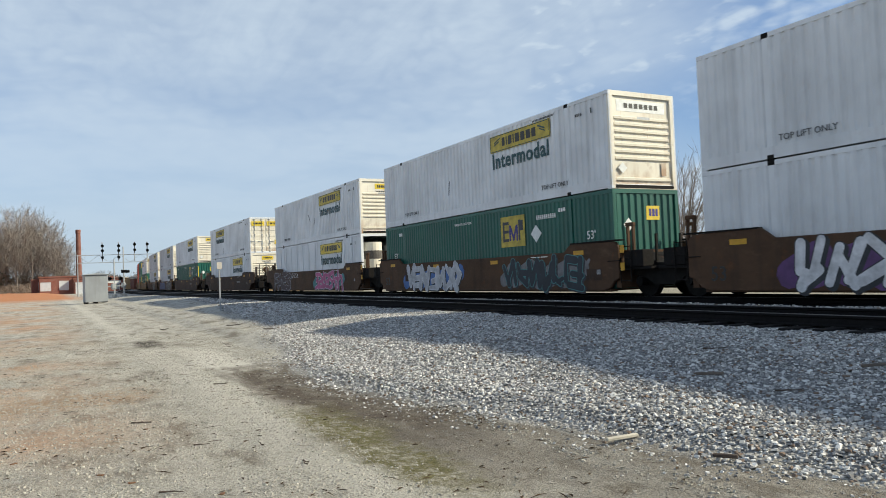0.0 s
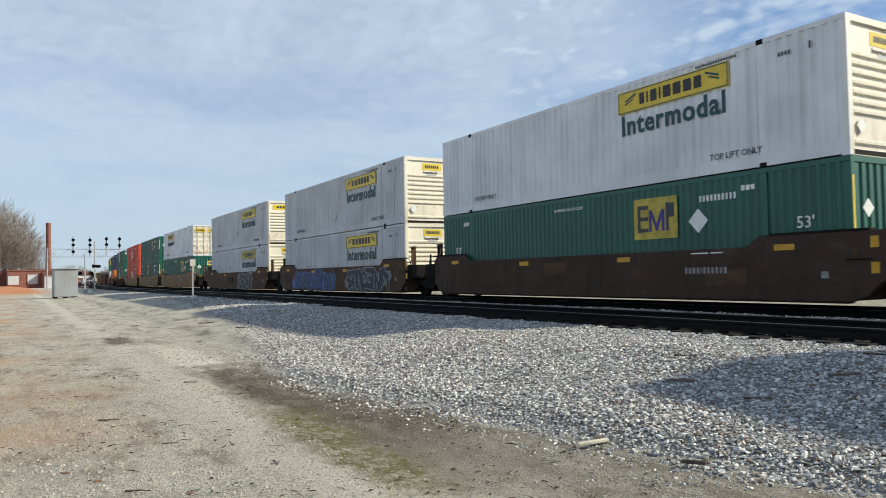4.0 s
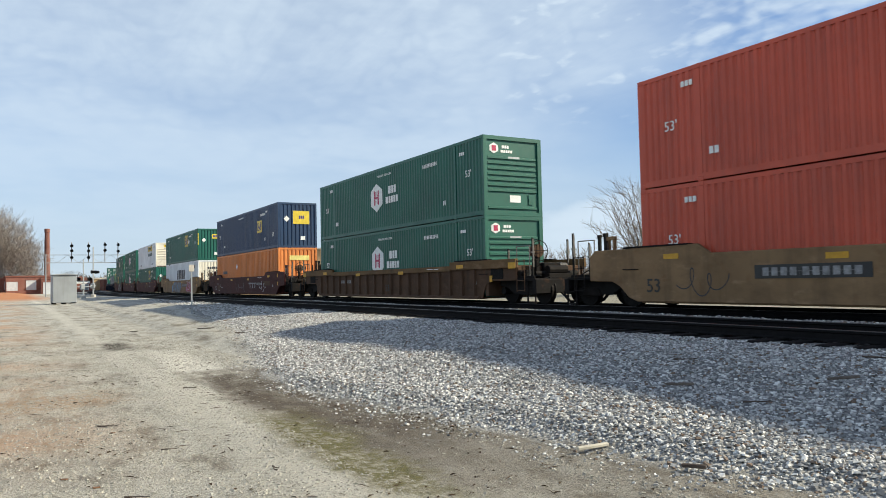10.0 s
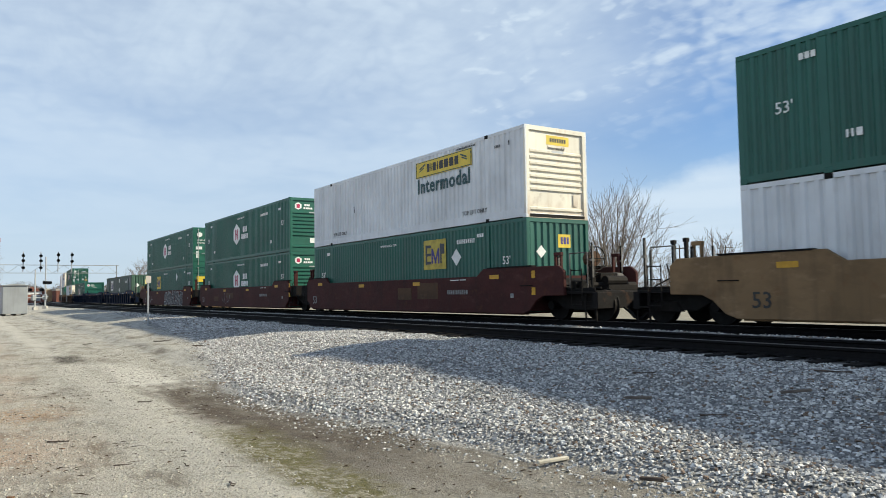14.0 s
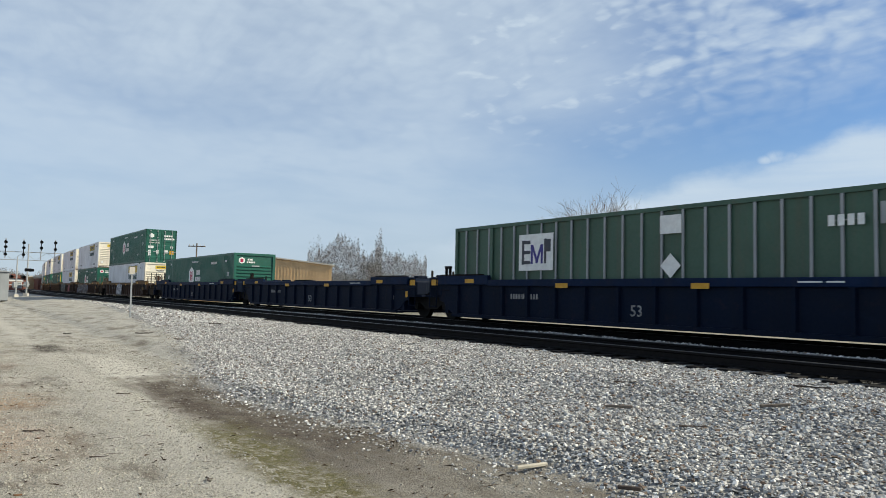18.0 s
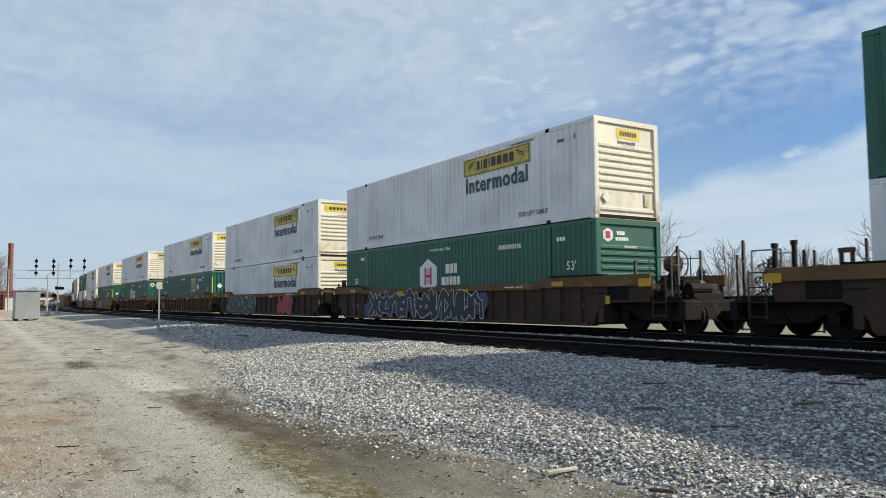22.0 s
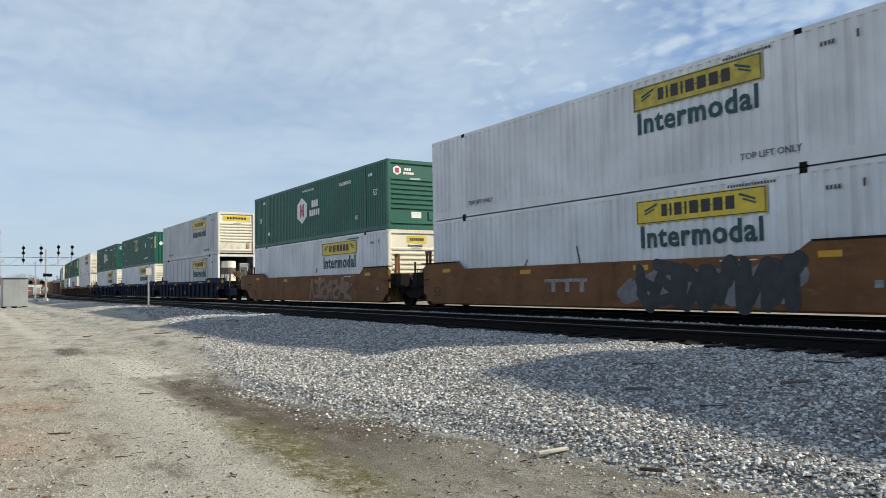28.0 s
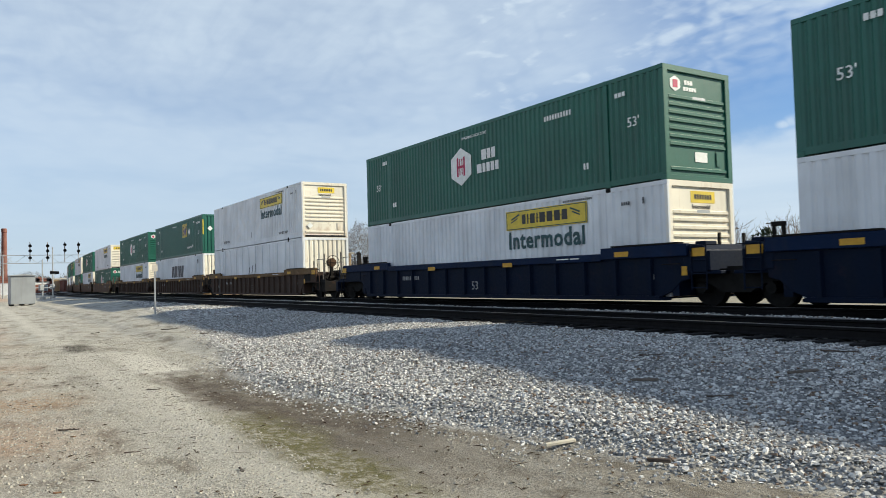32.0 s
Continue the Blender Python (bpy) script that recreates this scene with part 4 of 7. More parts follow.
            for y, z, w, h, m2 in ((-0.85, 1.35, 0.45, 0.22, WHITEINK), (-0.95, 0.85, 0.22, 0.5, WHITEINK), (-0.3, 0.95, 0.2, 0.3, WHITEINK),
                                   (0.42, 0.98, 0.32, 0.26, WHITEINK), (0.90, 0.92, 0.36, 0.32, AMBER)):
                part("notice", plate(w, h, m2, "notice"), c, (NOSE, y, z), turn=(0, 0, 90))
        else:
            part("notice", plate(0.62, 0.42, YELLOW, "notice"), c, (NOSE, -0.7, 1.9), turn=(0, 0, 90), label="yellow square emblem")
    elif kind == "pale_cooler":
        part("machine_bay", cooler_end(), c, label="recessed machine bay with grey cooling unit")
        part("cooling_unit", cooler_unit(), c, label="grey cooling machine with fuel tank")
    else:
        part("end_frame", rim_mesh(mat, 0.13, 0.13, 0.14), c)
        part("end_sheet", ribbed_end_mesh(WHITE_END if mat in WHITES else mat), c)
        if kind in ("square", "navy", "old_square"):
            big = kind == "navy" or seed == 16
            part("emblem", plate(1.1 if big else 0.52, 0.85 if big else 0.42, YELLOW if kind != "old_square" else PALEYELLOW, "emblem"), c,
                 (NOSE - 0.018, 0.25, 2.2 if not big else 1.95), turn=(0, 0, 90), label="yellow square emblem")
            part("emblem_bar", bars((0.08, 0.10, 0.08), 0.22, 0.04, INDIGO), c, (NOSE - 0.012, 0.10, 2.10 if not big else 1.85), turn=(0, 0, 90))
            part("hazard_placard", diamond(0.20, WHITEINK), c, (NOSE - 0.015, -0.72, 1.85), turn=(0, 0, 90))
            part("notice", plate(0.30, 0.24, WHITEINK, "notice"), c, (NOSE - 0.015, 0.35, 0.62), turn=(0, 0, 90))
            if rnd.random() < 0.55 and kind == "square":
                for y in (-HY + 0.06, HY - 0.06):
                    part("marking", plate(0.07, 1.1, YELLOW, "stripe"), c, (NOSE, y, 1.95), turn=(0, 0, 90), label="yellow edge stripe")
        if kind == "hex_red":
            part("emblem", hexagon(0.22, WHITEINK, "emblem"), c, (NOSE - 0.015, -0.55, 2.15), turn=(0, 0, 90))
            part("marking", bars((0.12,) * 5, 0.12, 0.02, WHITEINK), c, (NOSE - 0.015, -0.2, 2.05), turn=(0, 0, 90))
            part("notice", plate(0.45, 0.26, PALEYELLOW, "notice"), c, (NOSE - 0.015, 0.1, 0.6), turn=(0, 0, 90))
        if kind == "slanted":
            part("marking", bars((0.14,) * 5, 0.2, 0.04, CHARCOAL), c, (NOSE - 0.015, -0.4, 2.1), turn=(0, 0, 90))
    # flank
    z53 = 0.78 if kind in ("hex_red", "navy") else 1.50
    if kind in ("pale_nose", "pale_door", "pale_cooler"):
        xb = 3.44 if fwd > 0 else -3.44
        yellow_banner(c, xb, CH - 0.55, mat=DULLYELLOW if seed in (1, 3, 5, 7, 12, 24, 30, 41, 43, 51) else None)
        side_text("Intermodal", 0.74, INK, c, xb - 1.74, CH - 1.43, FACE, squeeze=0.97)
        side_text("TOP LIFT ONLY", 0.205, GREYINK, c, 4.65, 0.36, FACE)
        part("marking", bars((0.045,) * 16, 0.06, 0.03, GREYINK), c, (4.3, FACE - 0.003, CH - 0.22))
        part("marking", bars((0.05, 0.05, 0.05, 0.05), 0.09, 0.03, GREYINK), c, (6.55, FACE - 0.003, 2.38))
        side_text("TOP LIFT ONLY", 0.20, GREYINK, c, -5.85, 0.40, FACE)
        part("tag_plate", plate(0.05, 0.16, GREYINK, "tag_plate"), c, (7.3, FACE - 0.004, 2.45))
        for k in range(rnd.randint(0, 2)):
            part("scrape", plate(0.05, rnd.uniform(0.2, 0.6), CHARCOAL, "scrape"), c, (rnd.uniform(-4, 1), FACE - 0.003, rnd.uniform(0.6, 1.6)),
                 turn=(0, rnd.uniform(-40, 40), 0))
    elif kind in ("hex_nose", "hex_door", "hex_red"):
        hex_emblem(c, -0.85, CH - 1.33)
        side_text("WARNING HIGH CUBE", 0.14, WHITEINK, c, -0.78, CH - 0.42, FACE)
        side_text("53'", 0.36, WHITEINK, c, 6.85, z53, FACE)
        side_text("53'", 0.36, WHITEINK, c, -7.18, 1.40, FACE)
        part("marking", bars((0.10, 0.10, 0.10), 0.14, 0.03, WHITEINK), c, (-6.6, FACE - 0.003, 2.42))
        part("marking", bars((0.07,) * 10, 0.15, 0.05, WHITEINK), c, (3.6, FACE - 0.003, CH - 0.62))
        part("marking", bars((0.07, 0.07), 0.18, 0.05, WHITEINK), c, (5.2, FACE - 0.003, 0.62))
        part("marking", bars((0.10, 0.10, 0.10), 0.12, 0.03, WHITEINK), c, (6.45, FACE - 0.003, 2.35))
        part("marking", bars((0.12, 0.12), 0.18, 0.04, WHITEINK), c, (-5.8, FACE - 0.003, 0.62))
        if kind != "hex_red" and seed % 2 == 0:
            for k in range(18):
                part("reflector", plate(0.34, 0.055, WHITEINK, "reflector"), c, (-7.6 + k * 0.89, FACE - 0.006, 0.10))
    elif kind in ("square", "square_door", "navy"):
        xe = float(where or {"square": 2.85, "navy": 4.05}.get(kind, -3.15))
        square_emblem(c, xe, CH - {"square": 0.88, "navy": 1.28}.get(kind, 1.06), YELLOW if kind != "square" else None, 0.75 if kind == "navy" else 1.0)
        side_text("53'", 0.36, WHITEINK, c, 6.85, z53, FACE)
        side_text("53'", 0.36, WHITEINK, c, -7.18, 1.40, FACE)
        part("marking", bars((0.10, 0.10, 0.10), 0.14, 0.03, WHITEINK), c, (-6.6, FACE - 0.003, 2.42))
        part("marking", bars((0.05, 0.05, 0.12), 0.16, 0.05, WHITEINK), c, (-5.7, FACE - 0.003, 0.64))
        if kind != "navy":
            part("hazard_placard", diamond(0.30, WHITEINK), c, (4.25 if xe < 3.5 and kind == "square" else 3.2, FACE - 0.003, CH - 1.05 if kind == "square" else CH - 0.7))
        part("marking", bars((0.06,) * 10, 0.15, 0.05, WHITEINK), c, (6.4 if seed % 3 == 0 else 4.3, FACE - 0.003, CH - 0.60))
        side_text("WARNING HIGH CUBE", 0.13, WHITEINK, c, -1.3, CH - 0.40, FACE)
        part("marking", bars((0.10, 0.10, 0.10), 0.12, 0.03, WHITEINK), c, (5.5, FACE - 0.003, 2.45))
        part("marking", bars((0.07, 0.07), 0.18, 0.05, WHITEINK), c, (5.2, FACE - 0.003, 0.62))
        if seed % 3 == 0:
            side_text("TOP LIFT ONLY", 0.22, WHITEINK, c, 3.6, 0.55, FACE)
    elif kind == "slanted":
        slant_emblem(c, 0.0, 1.25)
        part("marking", bars((0.20,) * 9, 0.22, 0.10, CHARCOAL), c, (-0.8, FACE - 0.003, 0.82))
        part("marking", bars((0.08, 0.04, 0.08), 0.3, 0.03, BLACKINK), c, (6.6, FACE - 0.003, 2.2))
    elif kind == "blank":
        for k in range(3):
            part("scrape", plate(0.07, 0.8 + 0.2 * k, CHARCOAL, "scrape"), c, (-0.6 + k * 0.55, FACE - 0.003, 1.2), turn=(0, 20, 0))
    elif kind == "orange":
        part("hazard_placard", diamond(0.22, WHITEINK), c, (-1.9, FACE - 0.003, CH - 0.95))
        part("marking", bars((0.12,) * 9, 0.22, 0.02, CHARCOAL), c, (-6.0, FACE - 0.003, CH - 1.45))
        part("notice", plate(1.3, 0.30, PALEYELLOW, "notice"), c, (NOSE - 0.01, 0.1, 2.25), turn=(0, 0, 90))
    elif kind == "old_square":
        square_emblem(c, -3.95, CH - 0.95, WHITEINK)
        part("notice", plate(0.62, 0.45, WHITEINK, "notice"), c, (0.9, FACE - 0.006, CH - 0.45))
        part("hazard_placard", diamond(0.30, WHITEINK), c, (0.9, FACE - 0.006, CH - 1.45))
        part("marking", bars((0.13,) * 4, 0.22, 0.06, WHITEINK), c, (4.7, FACE - 0.006, CH - 0.75))
        for x in (6.0, 7.1):
            part("notice", plate(0.62, 0.42, GREYBOX, "patch"), c, (x, FACE - 0.006, CH - 0.55))
    return c


def cooler_end():
    def make():
        g = Geo()
        x = HX
        for s in (-1, 1):
            y0, y1 = sorted((s * HY, s * (HY - 0.14)))
            g.box(x - 0.14, x + 0.001, y0, y1, 0, CH)
            g.box(x - 1.5, x - 0.14, *sorted((s * (HY + 0.002), s * (HY - 0.05))), 1.25, 1.37)
            g.box(x - 1.5, x - 1.36, *sorted((s * (HY + 0.002), s * (HY - 0.10))), 0, CH)
        g.box(x - 0.14, x, -HY + 0.14, HY - 0.14, CH - 0.14, CH)
        g.box(x - 0.14, x, -HY + 0.14, HY - 0.14, 0, 0.16)
        g.box(x - 0.05, x + 0.01, HY - 0.65, HY - 0.14, 1.38, 1.46)
        return g.mesh("machine_bay", WHITE)
    return cached("cooler_end", make)


def cooler_unit():
    def make():
        g = Geo()
        x = HX
        g.tube((x - 0.55, -0.42, 0.30), (x - 0.55, -0.42, 2.45), 0.50, 0.50, 20)
        g.tube((x - 0.55, -0.42, 1.55), (x - 0.55, -0.42, 2.02), 0.512, 0.512, 20, 1)
        g.box(x - 0.95, x - 0.20, 0.28, 0.95, 0.40, 2.30, 2)
        g.box(x - 0.18, x - 0.15, 0.40, 0.80, 1.30, 2.05, 1)
        g.tube((x - 0.3, -0.9, 0.35), (x - 0.3, 0.6, 0.35), 0.20, 0.20, 12)
        return g.mesh("cooling_unit", WHITE_END, TANKGREY, GREYBOX, bevel=0.015)
    return cached("cooler_unit", make)


# ------------------------------------------------------------------ well cars
WELL_Y = 1.53          # half width over the side sills


def slab_side(mat, right, left):
    """Smooth side sill of a well with raised shoulders; over a coupler it runs on above the truck, at a shared truck it stops short."""
    def make():
        def end(kind, s):
            if kind == "coupler":
                pts = [(8.10, 0.87), (8.42, 0.98), (8.72, 1.26), (9.02, 1.40), (9.92, 1.42), (9.92, 2.10), (9.70, 2.27), (6.10, 2.30), (5.72, 2.06)]
            else:
                pts = [(7.75, 0.87), (8.05, 0.95), (8.25, 1.15), (8.45, 1.22), (8.45, 2.12), (8.30, 2.27), (6.30, 2.30), (5.95, 2.06)]
            return [(s * x, z) for x, z in pts]
        g = Geo()
        g.prism(end(right, 1) + end(left, -1)[::-1], "y", -0.06, 0.06)
        return g.mesh("side_sill", mat, bevel=0.02)
    return cached(("slab", mat.name, right, left), make)


def chord_mesh(mat, right, left):
    def make():
        g = Geo()
        g.box(-5.95, 5.95, -0.09, 0.06, 1.86, 2.06)
        for s, kind in ((1, right), (-1, left)):
            a, b = sorted((s * 5.95, s * (10.15 if kind == "coupler" else 8.75)))
            g.box(a, b, -0.09, 0.06, 1.90, 2.20)
        return g.mesh("top_chord", mat, bevel=0.015)
    return cached(("chord", mat.name, right, left), make)


def panel_mesh(mat, right, left):
    """Side plate under the chord; over a coupler it arches above the truck."""
    def make():
        def end(kind, s):
            if kind == "coupler":
                pts = [(8.05, 0.87), (8.12, 1.10), (8.30, 1.34), (8.62, 1.47), (10.05, 1.48), (10.10, 1.93)]
            else:
                pts = [(7.75, 0.87), (8.2, 1.05), (8.5, 1.30), (8.75, 1.36), (8.75, 1.93)]
            return [(s * x, z) for x, z in pts]
        g = Geo()
        g.prism(end(right, 1) + end(left, -1)[::-1], "y", 0.0, 0.05)
        g.box(-7.9, 7.9, -0.08, 0.05, 0.84, 0.95)
        return g.mesh("side_panel", mat, bevel=0.012)
    return cached(("panel", mat.name, right, left), make)


def rib_mesh(mat):
    def make():
        g = Geo()
        g.prism([(-0.07, 0.0), (-0.045, -0.085), (0.045, -0.085), (0.07, 0.0)], "z", 0.94, 1.87)
        return g.mesh("side_rib", mat)
    return cached(("rib", mat.name), make)


def well_floor(mat):
    def make():
        g = Geo()
        for k in range(7):
            x = -7.2 + k * 2.4
            g.box(x - 0.16, x + 0.16, -1.45, 1.45, 0.84, 0.915)
        for s in (-1, 1):
            g.box(-8.0, 8.0, *sorted((s * 1.45, s * 1.20)), 0.84, 0.915)
            a, b = sorted((s * 8.22, s * 8.42))
            g.box(a, b, -1.42, 1.42, 0.95, 2.02)
        return g.mesh("well_floor", mat)
    return cached(("floor", mat.name), make)


def platform_mesh(mat, coupler):
    def make():
        g = Geo()
        end = 11.15 if coupler else 9.70
        g.prism([(8.42, 1.20), (end, 1.20), (end, 1.48), (9.2, 1.55), (8.42, 1.95)], "y", -0.62, 0.62)
        g.box(8.42, end - 0.1, -1.42, 1.42, 1.46, 1.54)
        g.box(8.60, 9.35, -1.46, -1.05, 1.54, 2.0)
        g.box(8.60, 9.35, 1.05, 1.46, 1.54, 2.0)
        if coupler:
            g.box(10.95, 11.15, -1.45, 1.45, 1.05, 1.50)
            g.box(9.6, 10.2, -0.35, 0.35, 1.54, 2.05)
            for y in (-1.36, 1.30):
                g.box(9.35, 10.95, y, y + 0.06, 1.54, 1.62)
        return g.mesh("end_platform", mat, bevel=0.012)
    return cached(("platform", mat.name, coupler), make)


def coupler_mesh():
    def make():
        g = Geo()
        g.box(11.0, 11.55, -0.12, 0.12, 1.02, 1.26)
        g.prism([(11.5, -0.17), (11.86, -0.15), (11.90, 0.02), (11.72, 0.06), (11.70, 0.18), (11.5, 0.18)], "z", 1.00, 1.30)
        g.tube((11.2, -0.35, 1.05), (11.6, -0.38, 0.72), 0.03, 0.03, 6)
        g.tube((11.6, -0.38, 0.72), (11.85, -0.30, 0.95), 0.03, 0.03, 6)
        return g.mesh("coupler", IRON, bevel=0.015)
    return cached("coupler", make)


def truck_mesh():
    def make():
        g = Geo()
        for s in (-1, 1):
            y = s * 1.02
            g.prism([(-1.15, 0.18), (-0.72, 0.10), (-0.35, -0.10), (0.35, -0.10), (0.72, 0.10), (1.15, 0.18), (1.15, 0.33), (0.75, 0.36), (0.45, 0.45),
                     (-0.45, 0.45), (-0.75, 0.36), (-1.15, 0.33)], "y", y - 0.08, y + 0.08)
            for x in (-0.15, 0.0, 0.15):
                g.tube((x, y, -0.05), (x, y, 0.30), 0.055, 0.055, 8)
            for x in (-0.9, 0.9):
                g.tube((x, y - 0.12 * s, 0.0), (x, y + 0.14 * s, 0.0), 0.13, 0.13, 12)
        g.box(-0.22, 0.22, -1.1, 1.1, 0.20, 0.50)
        for x in (-0.9, 0.9):
            g.tube((x, -0.8, 0.0), (x, 0.8, 0.0), 0.08, 0.08, 8)
        return g.mesh("truck", IRON)
    return cached("truck", make)


def wheel_mesh():
    def make():
        g = Geo()
        n = 24
        prof = [(-0.07, 0.10), (-0.07, 0.44), (0.05, 0.435), (0.055, 0.47), (0.085, 0.47), (0.085, 0.10)]
        k = len(prof)
        for i in range(n):
            a = 2 * math.pi * i / n
            g.v += [(r * math.cos(a), y, r * math.sin(a)) for y, r in prof]
        for i in range(n):
            for j in range(k):
                a, b = i * k + j, i * k + (j + 1) % k
                c, d = ((i + 1) % n) * k + (j + 1) % k, ((i + 1) % n) * k + j
                g.f.append((a, b, c, d))
                g.m.append(1 if j in (1, 2) else 0)
        g.tube((0, -0.09, 0), (0, 0.09, 0), 0.14, 0.14, 12)
        return g.mesh("wheel", IRON, SOOT)
    return cached("wheel", make)


def add_truck(car, x):
    t = part("truck", truck_mesh(), car, (x, 0, RAIL_Z + 0.44))
    for dx in (-0.9, 0.9):
        for s in (-1, 1):
            part("wheel", wheel_mesh(), t, (dx, s * 0.755, 0), turn=(0, 0, 0 if s < 0 else 180))


def ladder_mesh(mat):
    def make():
        g = Geo()
        for x in (0, 0.42):
            g.tube((x, 0, 1.1), (x, 0, 2.15), 0.018, 0.018, 6)
        for k in range(4):
            g.tube((0, 0, 1.15 + k * 0.32), (0.42, 0, 1.15 + k * 0.32), 0.015, 0.015, 6)
        return g.mesh("ladder", mat)
    return cached(("ladder", mat.name), make)


def post_mesh():
    def make():
        g = Geo()
        g.box(-0.04, 0.04, -0.04, 0.04, 1.5, 2.75)
        g.box(-0.055, 0.055, -0.055, 0.055, 2.70, 2.80)
        return g.mesh("end_post", IRON)
    return cached("post", make)


def handrail_mesh():
    def make():
        g = Geo()
        for x in (0, 0.7):
            g.tube((x, 0, 1.5), (x, 0, 2.6), 0.018, 0.018, 6)
        g.tube((0, 0, 2.6), (0.7, 0, 2.6), 0.018, 0.018, 6)
        return g.mesh("handrail", STEEL)
    return cached("handrail", make)


def brake_wheel_mesh(casing):
    def make():
        g = Geo()
        n, R = 16, 0.34
        pts = [(0, R * math.cos(2 * math.pi * i / n), R * math.sin(2 * math.pi * i / n)) for i in range(n)]
        for i in range(n):
            g.tube(pts[i], pts[(i + 1) % n], 0.016, 0.016, 5, caps=False)
        for i in range(0, n, 4):
            g.tube((0.02, 0, 0), pts[i], 0.014, 0.014, 5)
        g.tube((-0.36, 0, 0.0), (-0.05, 0, 0.0), 0.19, 0.22, 12, 1)
        g.box(-0.30, -0.10, -0.06, 0.06, -1.0, -0.12)
        return g.mesh("hand_brake", SOOT, casing)
    return cached(("brake", casing.name), make)


FORMS = (  # strokes of sprayed bubble forms in a unit box
    ((0.05, 0.0, 0.38, 1.0), (0.38, 1.0, 0.62, 0.6), (0.62, 0.6, 0.85, 0.0), (0.22, 0.40, 0.66, 0.36)),
    ((0.85, 0.92, 0.30, 0.86), (0.30, 0.86, 0.22, 0.62), (0.22, 0.62, 0.75, 0.42), (0.75, 0.42, 0.72, 0.12), (0.72, 0.12, 0.10, 0.05)),
    ((0.20, 0.95, 0.12, 0.05), (0.20, 0.93, 0.82, 0.98), (0.16, 0.52, 0.70, 0.55), (0.12, 0.06, 0.86, 0.02)),
    ((0.15, 1.0, 0.25, 0.25), (0.25, 0.25, 0.55, 0.02), (0.55, 0.02, 0.75, 0.30), (0.75, 0.30, 0.85, 1.0)),
    ((0.18, 0.0, 0.22, 1.0), (0.80, 1.0, 0.25, 0.48), (0.30, 0.50, 0.90, 0.0)),
    ((0.15, 0.0, 0.20, 1.0), (0.20, 1.0, 0.72, 0.10), (0.72, 0.10, 0.82, 1.0)),
    ((0.50, 1.0, 0.15, 0.70), (0.15, 0.70, 0.15, 0.25), (0.15, 0.25, 0.50, 0.02), (0.50, 0.02, 0.85, 0.28), (0.85, 0.28, 0.82, 0.72), (0.82, 0.72, 0.50, 1.0)),
)


LETTERS = {  # strokes of hand-drawn capitals in a unit box
    "F": ((0.12, 0.0, 0.18, 1.0), (0.18, 0.96, 0.92, 1.0), (0.15, 0.52, 0.72, 0.56)),
    "A": ((0.02, 0.0, 0.42, 1.0), (0.42, 1.0, 0.86, 0.0), (0.22, 0.34, 0.68, 0.36)),
    "E": ((0.14, 0.0, 0.20, 1.0), (0.20, 0.97, 0.88, 1.0), (0.17, 0.52, 0.74, 0.54), (0.14, 0.03, 0.90, 0.0)),
    "S": ((0.90, 0.86, 0.50, 1.0), (0.50, 1.0, 0.16, 0.80), (0.16, 0.80, 0.34, 0.56), (0.34, 0.56, 0.80, 0.38), (0.80, 0.38, 0.76, 0.10), (0.76, 0.10, 0.40, 0.0), (0.40, 0.0, 0.05, 0.12)),
    "D": ((0.10, 0.0, 0.10, 1.0), (0.10, 1.0, 0.62, 0.88), (0.62, 0.88, 0.86, 0.50), (0.86, 0.50, 0.60, 0.10), (0.60, 0.10, 0.10, 0.0)),
    "U": ((0.10, 1.0, 0.14, 0.22), (0.14, 0.22, 0.46, 0.0), (0.46, 0.0, 0.80, 0.22), (0.80, 0.22, 0.84, 1.0)),
    "K": ((0.12, 0.0, 0.14, 1.0), (0.84, 1.0, 0.16, 0.46), (0.36, 0.58, 0.95, 0.0)),
}


def capsule(g, x0, z0, x1, z1, w0, w1, y):
    """A flat stroke with rounded ends, w0 and w1 half as wide as its ends, at depth y."""
    a = math.atan2(z1 - z0, x1 - x0)
    pts = [(x1 + w1 * math.cos(a + t), z1 + w1 * math.sin(a + t)) for t in (-1.57, -1.0, -0.4, 0.4, 1.0, 1.57)]
    pts += [(x0 - w0 * math.cos(a + t), z0 - w0 * math.sin(a + t)) for t in (-1.57, -1.0, -0.4, 0.4, 1.0, 1.57)]
    g.face([(x, y, z) for x, z in pts])


